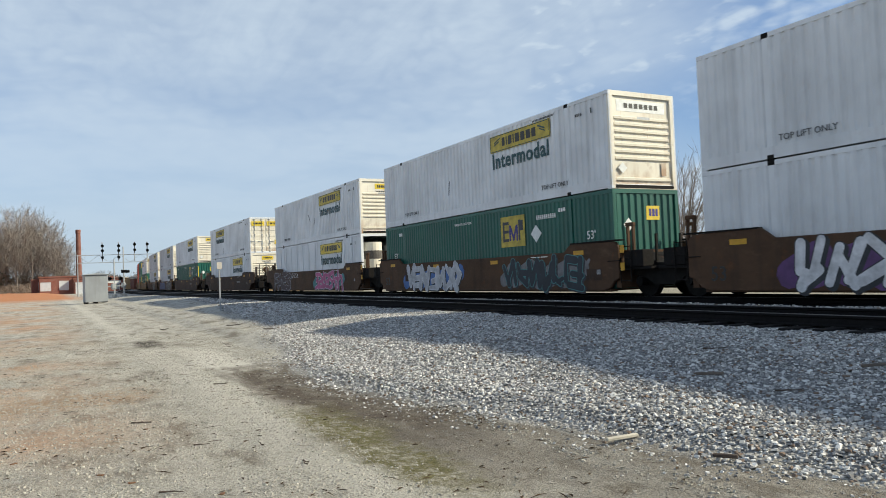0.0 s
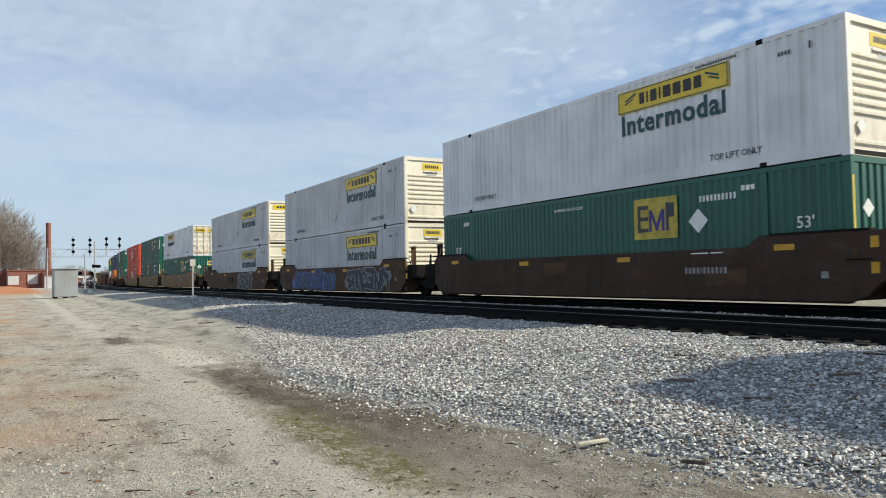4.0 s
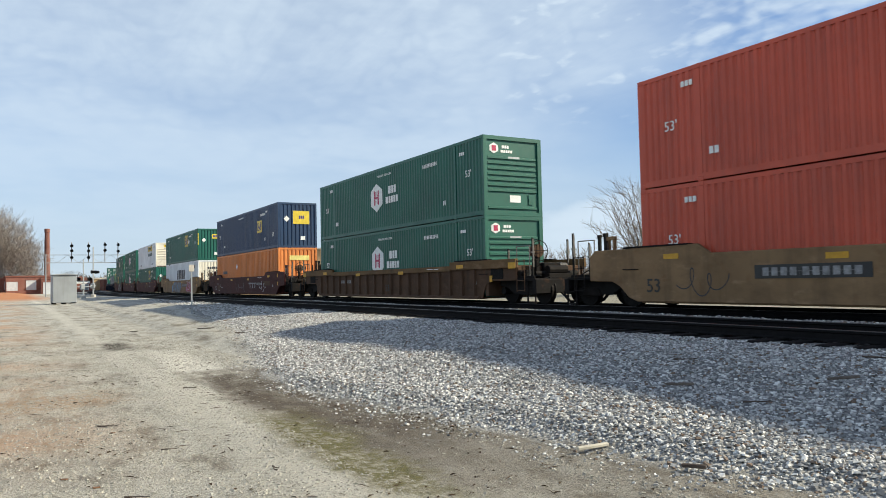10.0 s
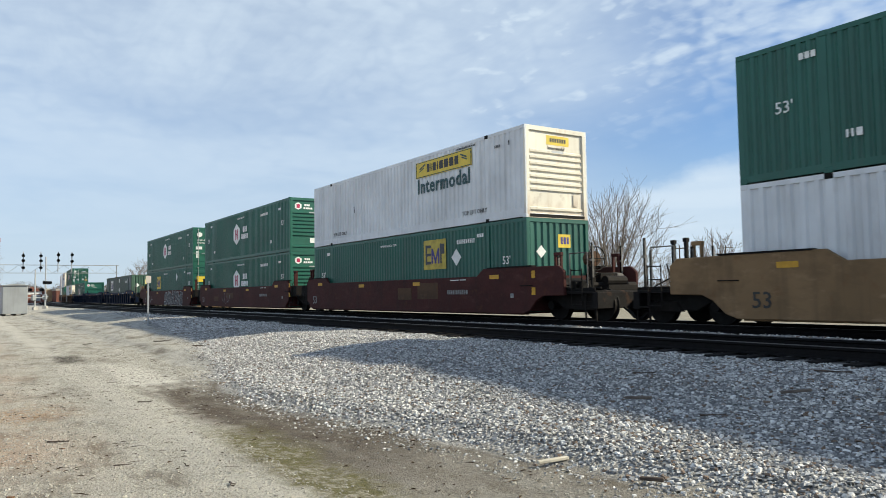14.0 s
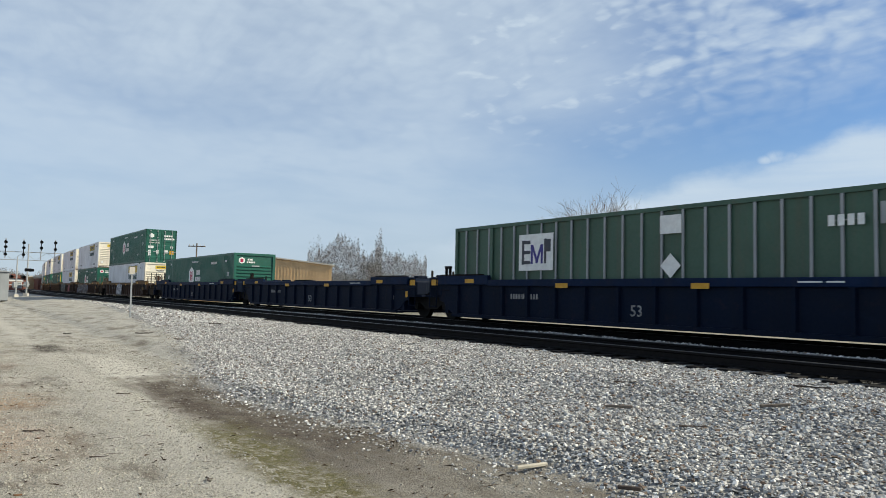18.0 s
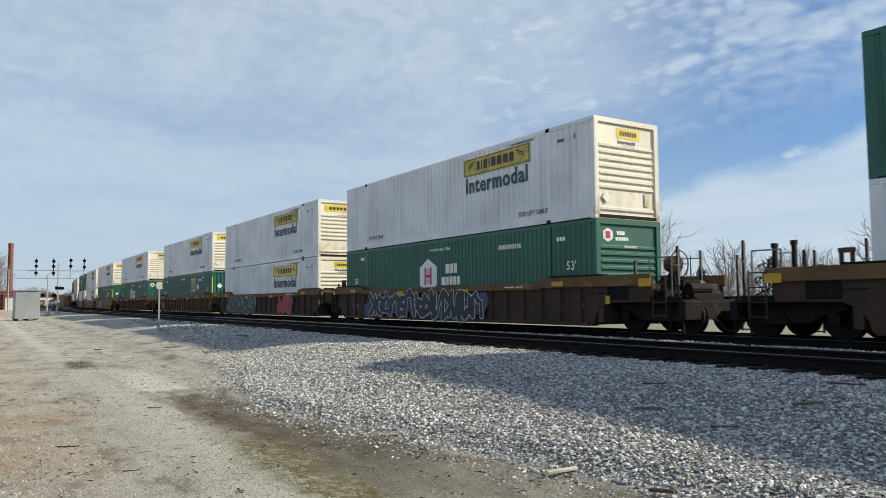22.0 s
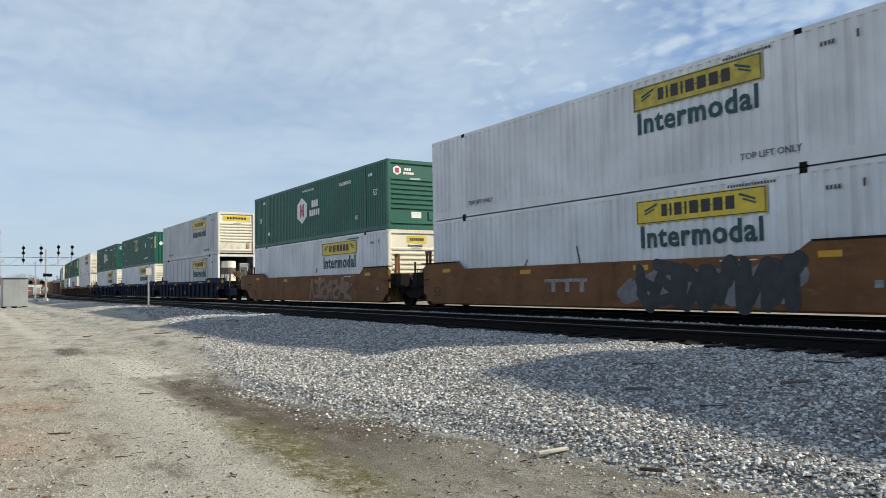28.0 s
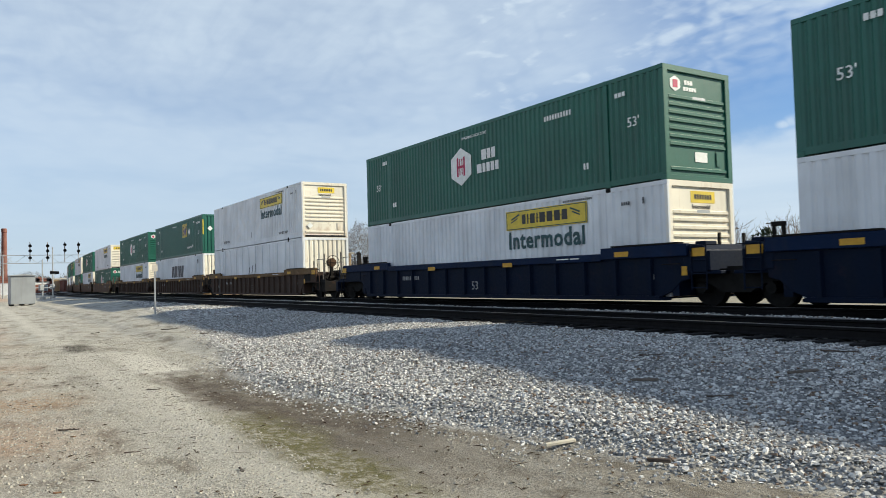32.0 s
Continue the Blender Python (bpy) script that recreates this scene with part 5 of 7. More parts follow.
def graffiti_meshes(seed, fill, edge, cloud, n):
    """Sprayed bubble forms, or a word: colour cloud, dark drop shadow, edge line, fill, one thin coat on the other."""
    word = n if isinstance(n, str) else ""
    n = len(word) or n

    def make():
        rnd = random.Random(seed)
        back, dark, out, inn = Geo(), Geo(), Geo(), Geo()
        x, turn, y = 0.0, rnd.uniform(-0.1, 0.25), -0.0015
        for k in range(n):
            turned = rnd.random() < 0.5
            form = [(1 - x0, 1 - z0 if turned else z0, 1 - x1, 1 - z1 if turned else z1) for x0, z0, x1, z1 in FORMS[(rnd.randint(0, 6) + k) % 7]]
            w, h, z = rnd.uniform(0.62, 0.95), rnd.uniform(0.72, 0.86), rnd.uniform(0.06, 0.13)
            t = rnd.uniform(0.085, 0.125)
            loose = 1.0
            if word:
                form, w, h, t, turn, loose = LETTERS[word[k]], 1.02, 0.92, 0.135, 0.22, 0.25
            capsule(back, x - 0.1, z + 0.25 * h, x + w, z + 0.70 * h, rnd.uniform(0.22, 0.34), rnd.uniform(0.22, 0.34), y)
            for x0, z0, x1, z1 in form:
                p = [x + x0 * w + z0 * turn + loose * rnd.uniform(-0.13, 0.13), z + z0 * h + loose * rnd.uniform(-0.09, 0.09),
                     x + x1 * w + z1 * turn + loose * rnd.uniform(-0.13, 0.13), z + z1 * h + loose * rnd.uniform(-0.09, 0.09)]
                wa, wb = t * rnd.uniform(0.75, 1.25), t * rnd.uniform(0.75, 1.25)
                y -= 0.00006
                capsule(dark, p[0] + 0.06, p[1] - 0.05, p[2] + 0.06, p[3] - 0.05, wa + 0.035, wb + 0.035, y - 0.0035)
                capsule(out, *p, wa + 0.026, wb + 0.026, y - 0.0070)
                capsule(inn, *p, wa, wb, y - 0.0105)
            x += w * (1.0 if word else 0.84)
        for k in range(5):
            xx = rnd.uniform(-0.3, x)
            capsule(back, xx, rnd.uniform(0.2, 0.4), xx + rnd.uniform(0.2, 0.5), rnd.uniform(0.6, 0.9), 0.14, 0.05, y + 0.0001 * k)
        return [(g.mesh("graffiti", m), nm) for g, m, nm in ((back, cloud, "graffiti_cloud"), (dark, SPRAYS[3], "graffiti_shadow"),
                                                             (out, edge, "graffiti_edge"), (inn, fill, "graffiti_fill")) if m]
    return cached(("graffiti", seed, fill.name, edge.name, word, n), make)


def scrawl_mesh(seed, mat, w):
    """Thin looping line of a sprayed tag, or a thinly sprayed word."""
    def make():
        rnd = random.Random(seed)
        g, y = Geo(), -0.002
        if isinstance(w, str):
            for k, letter in enumerate(w):
                for x0, z0, x1, z1 in LETTERS[letter]:
                    y -= 0.00005
                    capsule(g, k * 0.36 + x0 * 0.27, z0 * 0.30, k * 0.36 + x1 * 0.27, z1 * 0.30, 0.020, 0.017, y)
            return g.mesh("graffiti", mat)
        n, f1, f2, p0 = int(w * 34), rnd.uniform(5.5, 8.0), rnd.uniform(2.0, 3.5), rnd.uniform(0, 6)
        pts = []
        for k in range(n + 1):
            x = w * k / n
            pts.append((x + 0.16 * math.cos(f1 * x * 1.6 + p0), 0.42 + 0.30 * math.sin(f1 * x * 1.6 + p0) * (0.6 + 0.4 * math.sin(f2 * x)) + 0.08 * math.sin(f2 * x * 2.3)))
        for p, q in zip(pts, pts[1:]):
            y -= 0.00003
            capsule(g, *p, *q, 0.013, 0.013, y)
        return g.mesh("graffiti", mat)
    return cached(("scrawl", seed, mat.name, w), make)


SPRAYS = [plain("spray_" + n, c, 0.55, 3, 0.35) for n, c in (("silver", (0.42, 0.43, 0.46)), ("pink", (0.42, 0.09, 0.22)), ("sky", (0.08, 0.25, 0.42)),
                                                             ("black", (0.025, 0.028, 0.034)), ("teal", (0.05, 0.20, 0.21)), ("white", (0.60, 0.60, 0.62)),
                                                             ("plum", (0.10, 0.04, 0.14)), ("red", (0.30, 0.03, 0.04)), ("navy", (0.03, 0.05, 0.12)), ("blue", (0.05, 0.13, 0.36)), ("grey", (0.16, 0.16, 0.17)), ("pale_green", (0.22, 0.28, 0.22)), ("ink", (0.012, 0.020, 0.030)), ("rust", (0.21, 0.105, 0.05)), ("maroon", (0.035, 0.012, 0.018)))]

CAR_LABEL = {"slab": "smooth-sided railway well car", "ribbed": "railway well car with upright side ribs", "blue": "blue-topped railway well car with ribbed sides"}
COLOUR_WORD = {"brown_car_paint": "brown", "dark_brown_car_paint": "dark brown", "tan_brown_car_paint": "tan", "maroon_car_paint": "maroon",
               "orange_brown_car_paint": "orange-brown", "sooty_blue_car_paint": "sooty"}


def make_car(style, mat, front, rear, seed, sprays, empty):
    """One platform of a well car. front, rear: 'join' (shared truck) or 'coupler'."""
    rnd = random.Random(seed * 7 + 1)
    car = new("well_car")
    words = " ".join(w for w in (COLOUR_WORD[mat.name], CAR_LABEL[style]) if w)
    tagged(car, words + (", empty" if empty else "") + (" with spray-painted graffiti" if sprays else ", grimy paint"), "railway car", group="well cars of the freight train")
    for s in (-1, 1):
        turn = (0, 0, 0) if s < 0 else (0, 0, 180)
        if style == "slab":
            part("side_sill", slab_side(mat, *((front, rear) if s < 0 else (rear, front))), car, (0, s * (WELL_Y - 0.06), 0), turn=turn)
        else:
            ends = (front, rear) if s < 0 else (rear, front)
            part("side_panel", panel_mesh(mat, *ends), car, (0, s * (WELL_Y - 0.09), 0), turn=turn)
            part("top_chord", chord_mesh(BLUE if style == "blue" else OCHRE, *ends), car, (0, s * (WELL_Y - 0.08), 0), turn=turn,
                 label="blue top chord" if style == "blue" else "")
            n = 14 if style == "blue" else 19
            for k in range(n):
                part("side_rib", rib_mesh(mat), car, (-7.6 + 15.2 * k / (n - 1), s * (WELL_Y - 0.085), 0), turn=turn)
    part("well_floor", well_floor(mat), car)
    for sgn, kind in ((1, front), (-1, rear)):
        turn = (0, 0, 0) if sgn > 0 else (0, 0, 180)
        part("end_platform", platform_mesh(DECK if mat is not BLACKBLUE else BLACKBLUE, kind == "coupler"), car, turn=turn)
        xl = 10.2 if kind == "coupler" else (8.50 if style == "slab" else 8.86)
        part("ladder", ladder_mesh(SOOT if style == "slab" else mat), car, (xl if sgn > 0 else -xl - 0.42, -WELL_Y + 0.03, 0))
        if kind == "coupler":
            part("coupler", coupler_mesh(), car, turn=turn)
            add_truck(car, sgn * 9.85)
            part("handrail", handrail_mesh(), car, (sgn * 10.3 - 0.35, -1.30, 0))
            if sgn > 0:
                part("hand_brake", brake_wheel_mesh(OCHRE if style == "blue" else BROWN), car, (10.35, -0.65, 2.45), label="hand brake wheel and chain box")
            else:
                for dx in (0.0, 0.75):
                    part("end_post", post_mesh(), car, (-9.9 - dx, -0.9 + dx * 0.6, 0))
        elif sgn > 0:
            add_truck(car, 9.75)
            for dy in (-0.55, 0.4):
                part("end_post", cached("shortpost", lambda: short_post()), car, (8.95, dy, 0))
    for sgn, kind in ((1, front), (-1, rear)):
        for s in (-1, 1):
            part("top_flange", flange_mesh(SOOT, 2.285 if style == "slab" else 2.205), car, (sgn * 7.45, s * (WELL_Y - 0.09), 0))
        xg = 9.35 if style == "slab" and kind == "coupler" else 8.62
        if style == "slab":
            for y in (-1.18, 1.18):
                part("guide_bracket", bracket_mesh(mat, 2.62 if kind == "coupler" else 2.74), car, (sgn * xg, y, 0))
        else:
            if sgn < 0:
                part("guide_bracket", bracket_mesh(BROWN if mat is not BLACKBLUE else SOOT, 2.50), car, (-xg, -1.18, 0))
            beam = part("end_beam", beam_mesh(mat, kind == "coupler"), car, (sgn * (10.0 if kind == "coupler" else 9.02), 0, 0))
            part("reflector", plate(0.40, 0.20, AMBER, "reflector"), beam, (0, -1.475 if kind != "coupler" else -1.555, 1.98), label="amber reflector plate")
        part("grab_iron", grab_mesh(), car, (sgn * 8.3 - 0.25, -WELL_Y - 0.05, 0))
        if kind == "coupler":
            for dx, dy, h in ((9.45, -1.28, 2.55), (10.85, -1.32, 2.85), (9.5, 1.25, 2.9), (10.7, 1.2, 2.7)):
                part("stanchion", stanchion_mesh(h), car, (sgn * dx, dy, 0))
            part("equipment_box", gear_mesh(), car, (sgn * 10.35, 0.1, 0))
            part("air_tank", tank_mesh(), car, (sgn * 9.75, 0.3, 1.86), label="grimy air tank")
            part("brake_pipe", pipe_mesh(), car, turn=(0, 0, 0 if sgn > 0 else 180))
            part("step", step_mesh(), car, (sgn * 10.85 - 0.2, -1.40, 0))
            part("step", step_mesh(), car, (sgn * 10.85 - 0.2, 1.40, 0))
    y = -WELL_Y - 0.004 if style == "slab" else -WELL_Y - 0.008
    for x in (-6.9, -2.6, 1.9, 6.7)[2 if seed == 2 else 0:]:
        part("reflector", plate(0.48, 0.13, AMBER, "reflector"), car, (x, y, 1.88 if abs(x) < 6 else 2.02), label="amber reflector strip")
    for z in (2.05, 1.55):
        part("reflector", plate(0.16, 0.22, AMBER, "reflector"), car, (8.62, y if style == "slab" else y + 0.08, z))
    yt = y if style == "slab" else -WELL_Y + 0.09 - 0.003
    side_text("53", 0.50 if style == "slab" else 0.40, DIMWHITE if mat in (BLACKBLUE, MAROON) else BLACKINK, car, {"slab": -7.75, "blue": -0.22}.get(style, 0.2), 1.12, yt)
    number = (0.07,) * 4 + (0.02,) + (0.07,) * 6
    if mat is TAN:
        xp = -3.2 if seed == 9 else 3.3
        part("number_panel", plate(2.6, 0.30, BLACKINK, "number_panel"), car, (xp, yt - 0.002, 1.58), label="black panel with pale bars")
        part("marking", bars((0.15,) * 4 + (0.001,) + (0.15,) * 6, 0.18, 0.07, DIMWHITE), car, (xp - 1.1, yt - 0.009, 1.49))
    else:
        part("marking", bars(number, 0.15, 0.05, DIMWHITE), car, (-4.9 if style != "slab" else 4.0, yt - 0.003, 1.48))
    if style == "ribbed" and seed > 12:
        part("number_panel", plate(0.60, 0.86, BLACKINK, "number_panel"), car, (-6.76, yt - 0.003, 1.41), label="black panel with pale bars")
        part("marking", bars((0.09,) * 4, 0.20, 0.03, DIMWHITE), car, (-6.99, yt - 0.010, 1.25))
    if style == "slab" and seed < 28 and mat in (BROWN, MAROON, DARKBROWN):
        for k in range(2):
            part("paint_patch", plate(rnd.uniform(0.6, 1.6), rnd.uniform(0.25, 0.6), DARKBROWN if mat is BROWN else BROWN, "paint_patch"), car,
                 (rnd.uniform(-7, 7.4), yt + 0.0012, rnd.uniform(1.25, 1.7)), label="touched-up paint patch")
    if style == "slab" and seed in (5, 6, 8, 11, 25):
        ink, xe = (SOOT if mat in (TAN, BROWN) else DIMWHITE), (2.4 if seed in (8, 11) else -1.4)
        part("emblem_bar", plate(1.75, 0.09, ink, "bar"), car, (xe + 0.55, yt - 0.005, 1.60))
        for dx in (0.05, 0.63, 1.21):
            part("emblem_bar", plate(0.16, 0.28, ink, "bar"), car, (xe + dx, yt - 0.003, 1.41))
    part("marking", bars((0.5, 0.35), 0.03, 0.08, WHITEINK), car, (4.2, y, 1.95))
    part("notice", plate(0.16, 0.14, DIMWHITE, "notice"), car, (7.6, yt - 0.003, 1.42))
    lay = y - 0.001 if style == "slab" else y
    for k, spray in enumerate(sprays):
        x, fi, ed, cl, n = spray
        if fi < 0:
            part("graffiti", scrawl_mesh(seed * 5 + k, SPRAYS[ed], n), car, (x, lay, 0.95 + cl), label="thin sprayed scrawl")
            continue
        for me, nm in graffiti_meshes(seed * 13 + k, SPRAYS[fi], SPRAYS[ed], SPRAYS[cl] if cl >= 0 else None, n):
            part(nm, me, car, (x, lay, 0.93), label="spray-painted bubble forms" if nm == "graffiti_fill" else "")
    return car


def flange_mesh(mat, z):
    def make():
        g = Geo()
        g.box(-1.12, 1.08, -0.10, 0.10, z, z + 0.04)
        return g.mesh("top_flange", mat)
    return cached(("flange", mat.name, z), make)


def bracket_mesh(mat, top):
    """Upside-down U that guides a container into the well."""
    def make():
        g = Geo()
        for x in (-0.14, 0.08):
            g.box(x, x + 0.06, -0.05, 0.05, 1.95, top)
        g.box(-0.155, 0.155, -0.06, 0.06, top - 0.05, top + 0.05)
        return g.mesh("guide_bracket", mat, bevel=0.012)
    return cached(("bracket", mat.name, top), make)


def beam_mesh(mat, slim):
    """Cross beam that closes the end of a ribbed well car."""
    def make():
        g = Geo()
        if slim:
            g.box(-0.05, 0.05, -1.36, 1.36, 1.56, 1.96)
            return g.mesh("end_beam", mat, bevel=0.02)
        g.prism([(-0.26, 1.50), (0.24, 1.50), (0.24, 2.02), (0.10, 2.14), (-0.26, 2.18)], "y", -1.46, 1.46)
        g.box(-0.20, 0.10, -1.30, -0.86, 2.14, 2.24)
        g.box(-0.20, 0.10, 0.86, 1.30, 2.14, 2.24)
        return g.mesh("end_beam", mat, bevel=0.02)
    return cached(("beam", mat.name, slim), make)


def grab_mesh():
    def make():
        g = Geo()
        g.tube((0, 0, 1.72), (0.5, 0, 1.72), 0.014, 0.014, 6)
        for x in (0, 0.5):
            g.tube((x, 0, 1.72), (x, 0.06, 1.72), 0.014, 0.014, 6)
        return g.mesh("grab_iron", SOOT)
    return cached("grab", make)


def stanchion_mesh(h):
    def make():
        g = Geo()
        g.box(-0.022, 0.022, -0.025, 0.025, 1.5, h)
        g.box(-0.045, 0.045, -0.05, 0.05, h - 0.5, h - 0.44, 1)
        g.box(0.035, 0.039, -0.03, 0.03, 1.9, h - 0.05, 1)
        return g.mesh("stanchion", IRON, STEEL)
    return cached(("stanchion", h), make)


def tank_mesh():
    def make():
        g = Geo()
        g.tube((0, -0.62, 0), (0, 0.62, 0), 0.21, 0.21, 14)
        for y in (-0.4, 0.4):
            g.tube((0, y - 0.03, 0), (0, y + 0.03, 0), 0.222, 0.222, 14)
            g.box(-0.06, 0.06, y - 0.05, y + 0.05, -0.34, -0.18)
        return g.mesh("air_tank", TANKGREY, bevel=0.008)
    return cached("tank", make)


def pipe_mesh():
    """Brake pipe along the platform with a drooping hose at its end."""
    def make():
        g = Geo()
        g.tube((8.5, -1.05, 1.62), (10.9, -1.05, 1.62), 0.03, 0.03, 6)
        g.tube((8.6, -0.75, 1.72), (10.4, -0.8, 1.66), 0.022, 0.022, 6)
        pts = [Vector((11.0, -0.42, 1.15)), Vector((11.3, -0.44, 0.98)), Vector((11.5, -0.42, 0.80)), Vector((11.75, -0.38, 0.78)), Vector((11.9, -0.34, 0.92))]
        for p, q in zip(pts, pts[1:]):
            g.tube(p, q, 0.034, 0.034, 6)
        g.box(9.9, 10.4, -1.25, -0.95, 1.54, 1.82)
        g.tube((10.15, -1.26, 1.70), (10.15, -1.36, 1.70), 0.12, 0.12, 10)
        return g.mesh("brake_pipe", IRON)
    return cached("pipe", make)


def gear_mesh():
    """Brake gear in a heap on the platform: valve block, levers and reservoir."""
    def make():
        g = Geo()
        g.box(-0.35, 0.30, -0.60, 0.60, 1.54, 1.70)
        g.tube((0.0, -0.45, 1.82), (0.0, 0.35, 1.82), 0.15, 0.15, 10)
        g.tube((-0.1, -0.9, 1.7), (-0.1, 0.9, 1.7), 0.09, 0.09, 8)
        g.tube((0.2, -1.2, 1.58), (-0.5, -0.6, 2.2), 0.025, 0.025, 6)
        g.tube((-0.4, -1.25, 1.6), (0.35, -1.0, 2.0), 0.02, 0.02, 6)
        g.prism([(-0.45, 1.0), (0.45, 1.0), (0.3, 1.25), (-0.3, 1.25)], "y", -1.25, -1.1)
        return g.mesh("equipment_box", SOOT, bevel=0.01)
    return cached("gear", make)


def step_mesh():
    def make():
        g = Geo()
        for x in (0, 0.4):
            g.box(x - 0.02, x + 0.02, -0.02, 0.02, 0.72, 1.5)
        for z in (0.74, 1.1):
            g.box(0, 0.4, -0.05, 0.05, z, z + 0.03)
        return g.mesh("step", SOOT)
    return cached("step", make)


def short_post():
    g = Geo()
    g.box(-0.03, 0.03, -0.03, 0.03, 1.5, 2.45)
    return g.mesh("end_post", IRON)


# the train, from its head: x of the load's front at the start, upper box, lower box, car style, car paint, graffiti
B, DB, T, M, RB, BB = BROWN, DARKBROWN, TAN, MAROON, RUSTBROWN, BLACKBLUE
UNITS = [
    (3.17, "pale_nose", "pale_nose", "slab", B, [(-5.5, 5, 3, 6, 7), (0.4, 10, 5, 8, 7)]),
    (-16.29, "pale_nose", "square", "slab", B, [(-5.4, 0, 5, 9, 7), (2.6, 12, 4, 10, 6)]),
    (-35.72, "pale_nose", "pale_cooler", "slab", B, [(-8.0, 14, 0, -1, "FAES"), (1.1, 1, 5, 4, 7), (-3.55, -1, 5, 0.72, "DUSK")]),
    (-59.39, "pale_door", "pale_nose", "slab", DB, [(-4.5, -1, 3, 0, 1.5)]),
    (-83.08, "pale_nose", "square", "slab", DB, []),
    (-102.55, "pale_nose", "pale_nose", "slab", B, [(-5.7, 8, 9, 9, 9), (2.2, 12, 0, 10, 7)]),
    (-122.33, "pale_nose", "pale_nose", "slab", B, [(1.0, 12, 5, -1, 6)]),
    (-145.99, "pale_door", "square", "slab", T, []),
    (-165.46, "square", "square@-1.2", "slab", T, []),
    (-184.86, "hex_red", "hex_red", "slab", T, [(0.2, -1, 3, 0, 3.0), (-6.6, -1, 3, 0, 1.3)]),
    (-208.55, "hex_nose", "hex_nose", "ribbed", B, []),
    (-232.2, "navy", "orange", "slab", M, [(-6.9, -1, 5, 0, 1.6), (4.8, -1, 5, 0, 1.2), (-1.5, -1, 10, 0, 2.6)]),
    (-255.8, "square@3.1", "slanted", "slab", T, [(-2.9, 10, 12, 2, 6), (4.2, 7, 5, 1, 3)]),
    (-279.35, "pale_nose", "square", "slab", M, []),
    (-298.75, "hex_nose", "hex_nose", "slab", M, [(-3.0, -1, 10, 0, 1.6)]),
    (-318.15, "hex_door", "square_door", "slab", M, [(-0.1, 12, 5, -1, 9), (-5.7, -1, 0, 0, 1.2)]),
    (-341.72, None, "old_square", "blue", BB, []),
    (-361.25, None, None, "blue", BB, []),
    (-380.8, None, "hex_nose", "blue", BB, []),
    (-404.28, "hex_door", "pale_nose", "ribbed", DB, [(-2.2, 0, 3, 10, 3)]),
    (-427.8, "pale_nose", "hex_nose", "ribbed", DB, [(-5.4, 12, 5, 8, 13)]),
    (-447.35, "pale_nose", "pale_nose", "ribbed", DB, [(-6.4, 12, 11, 4, 8), (3.2, 7, 7, 7, 3)]),
    (-466.9, "pale_nose", "square", "ribbed", B, [(-7.4, -1, 5, 0, 1.3)]),
    (-490.4, "pale_nose", "hex_nose", "ribbed", B, []),
    (-513.98, "pale_nose", "square", "slab", RB, [(-4.8, 4, 5, 8, 6)]),
    (-533.4, "pale_nose", "pale_nose", "slab", RB, [(1.5, 3, 12, 10, 7)]),
    (-553.0, "hex_nose", "pale_nose", "slab", RB, [(0.6, 13, 12, -1, 7)]),
    (-576.66, "pale_nose", "pale_cooler", "blue", BB, []),
    (-596.17, "square@0.05", "pale_nose", "blue", BB, []),
    (-615.7, "hex_nose", "pale_nose", "blue", BB, []),
    (-639.28, "pale_nose", "blank", "ribbed", DB, []),
    (-658.6, "square", "slanted", "ribbed", DB, []),
    (-678.1, "hex_nose", "pale_nose", "ribbed", DB, []),
    (-701.7, "pale_nose", "hex_nose", "slab", B, []),
    (-721.2, "hex_nose", "pale_nose", "slab", B, []),
    (-740.7, "pale_nose", "square", "slab", B, []),
    (-764.3, "square", "pale_nose", "slab", DB, []),
    (-783.8, "hex_nose", "pale_nose", "slab", DB, []),
    (-803.3, "pale_nose", "pale_nose", "slab", B, []),
    (-826.9, "square", "square", "slab", T, []),
    (-846.4, "pale_nose", "pale_nose", "slab", T, []),
]
LOWER_Z, UPPER_Z = 0.922, 3.818
RUN = (18.62653, 0.02065, 0.84661, -1.24349, 0.61170)


def run(t):
    """Metres that the train has gone by t."""
    q = t / 32.0
    return 32.0 * sum(c * q ** (i + 1) for i, c in enumerate(RUN))


RIDERS = []


def make_train():
    for i, (x, top, low, style, mat, sprays) in enumerate(UNITS):
        ahead = UNITS[i - 1][0] - x if i else 19.5
        behind = x - UNITS[i + 1][0] if i + 1 < len(UNITS) else 23.6
        car = make_car(style, mat, "coupler" if ahead > 21 else "join", "coupler" if behind > 21 else "join", i, sprays, not (top or low))
        RIDERS.append((car, x - HX, 0.0))
        if low:
            RIDERS.append((make_container(low, i * 2), x - HX, LOWER_Z))
        if top:
            RIDERS.append((make_container(top, i * 2 + 1), x - HX, UPPER_Z))


make_train()


# ------------------------------------------------------------------ beside the line
def polar(az, d, z=None):
    """A place d metres off at a compass turn of az degrees from +y towards -x."""
    x, y = -math.sin(radians(az)) * d, math.cos(radians(az)) * d
    return (x, y, ground_height(x, y) if z is None else z)


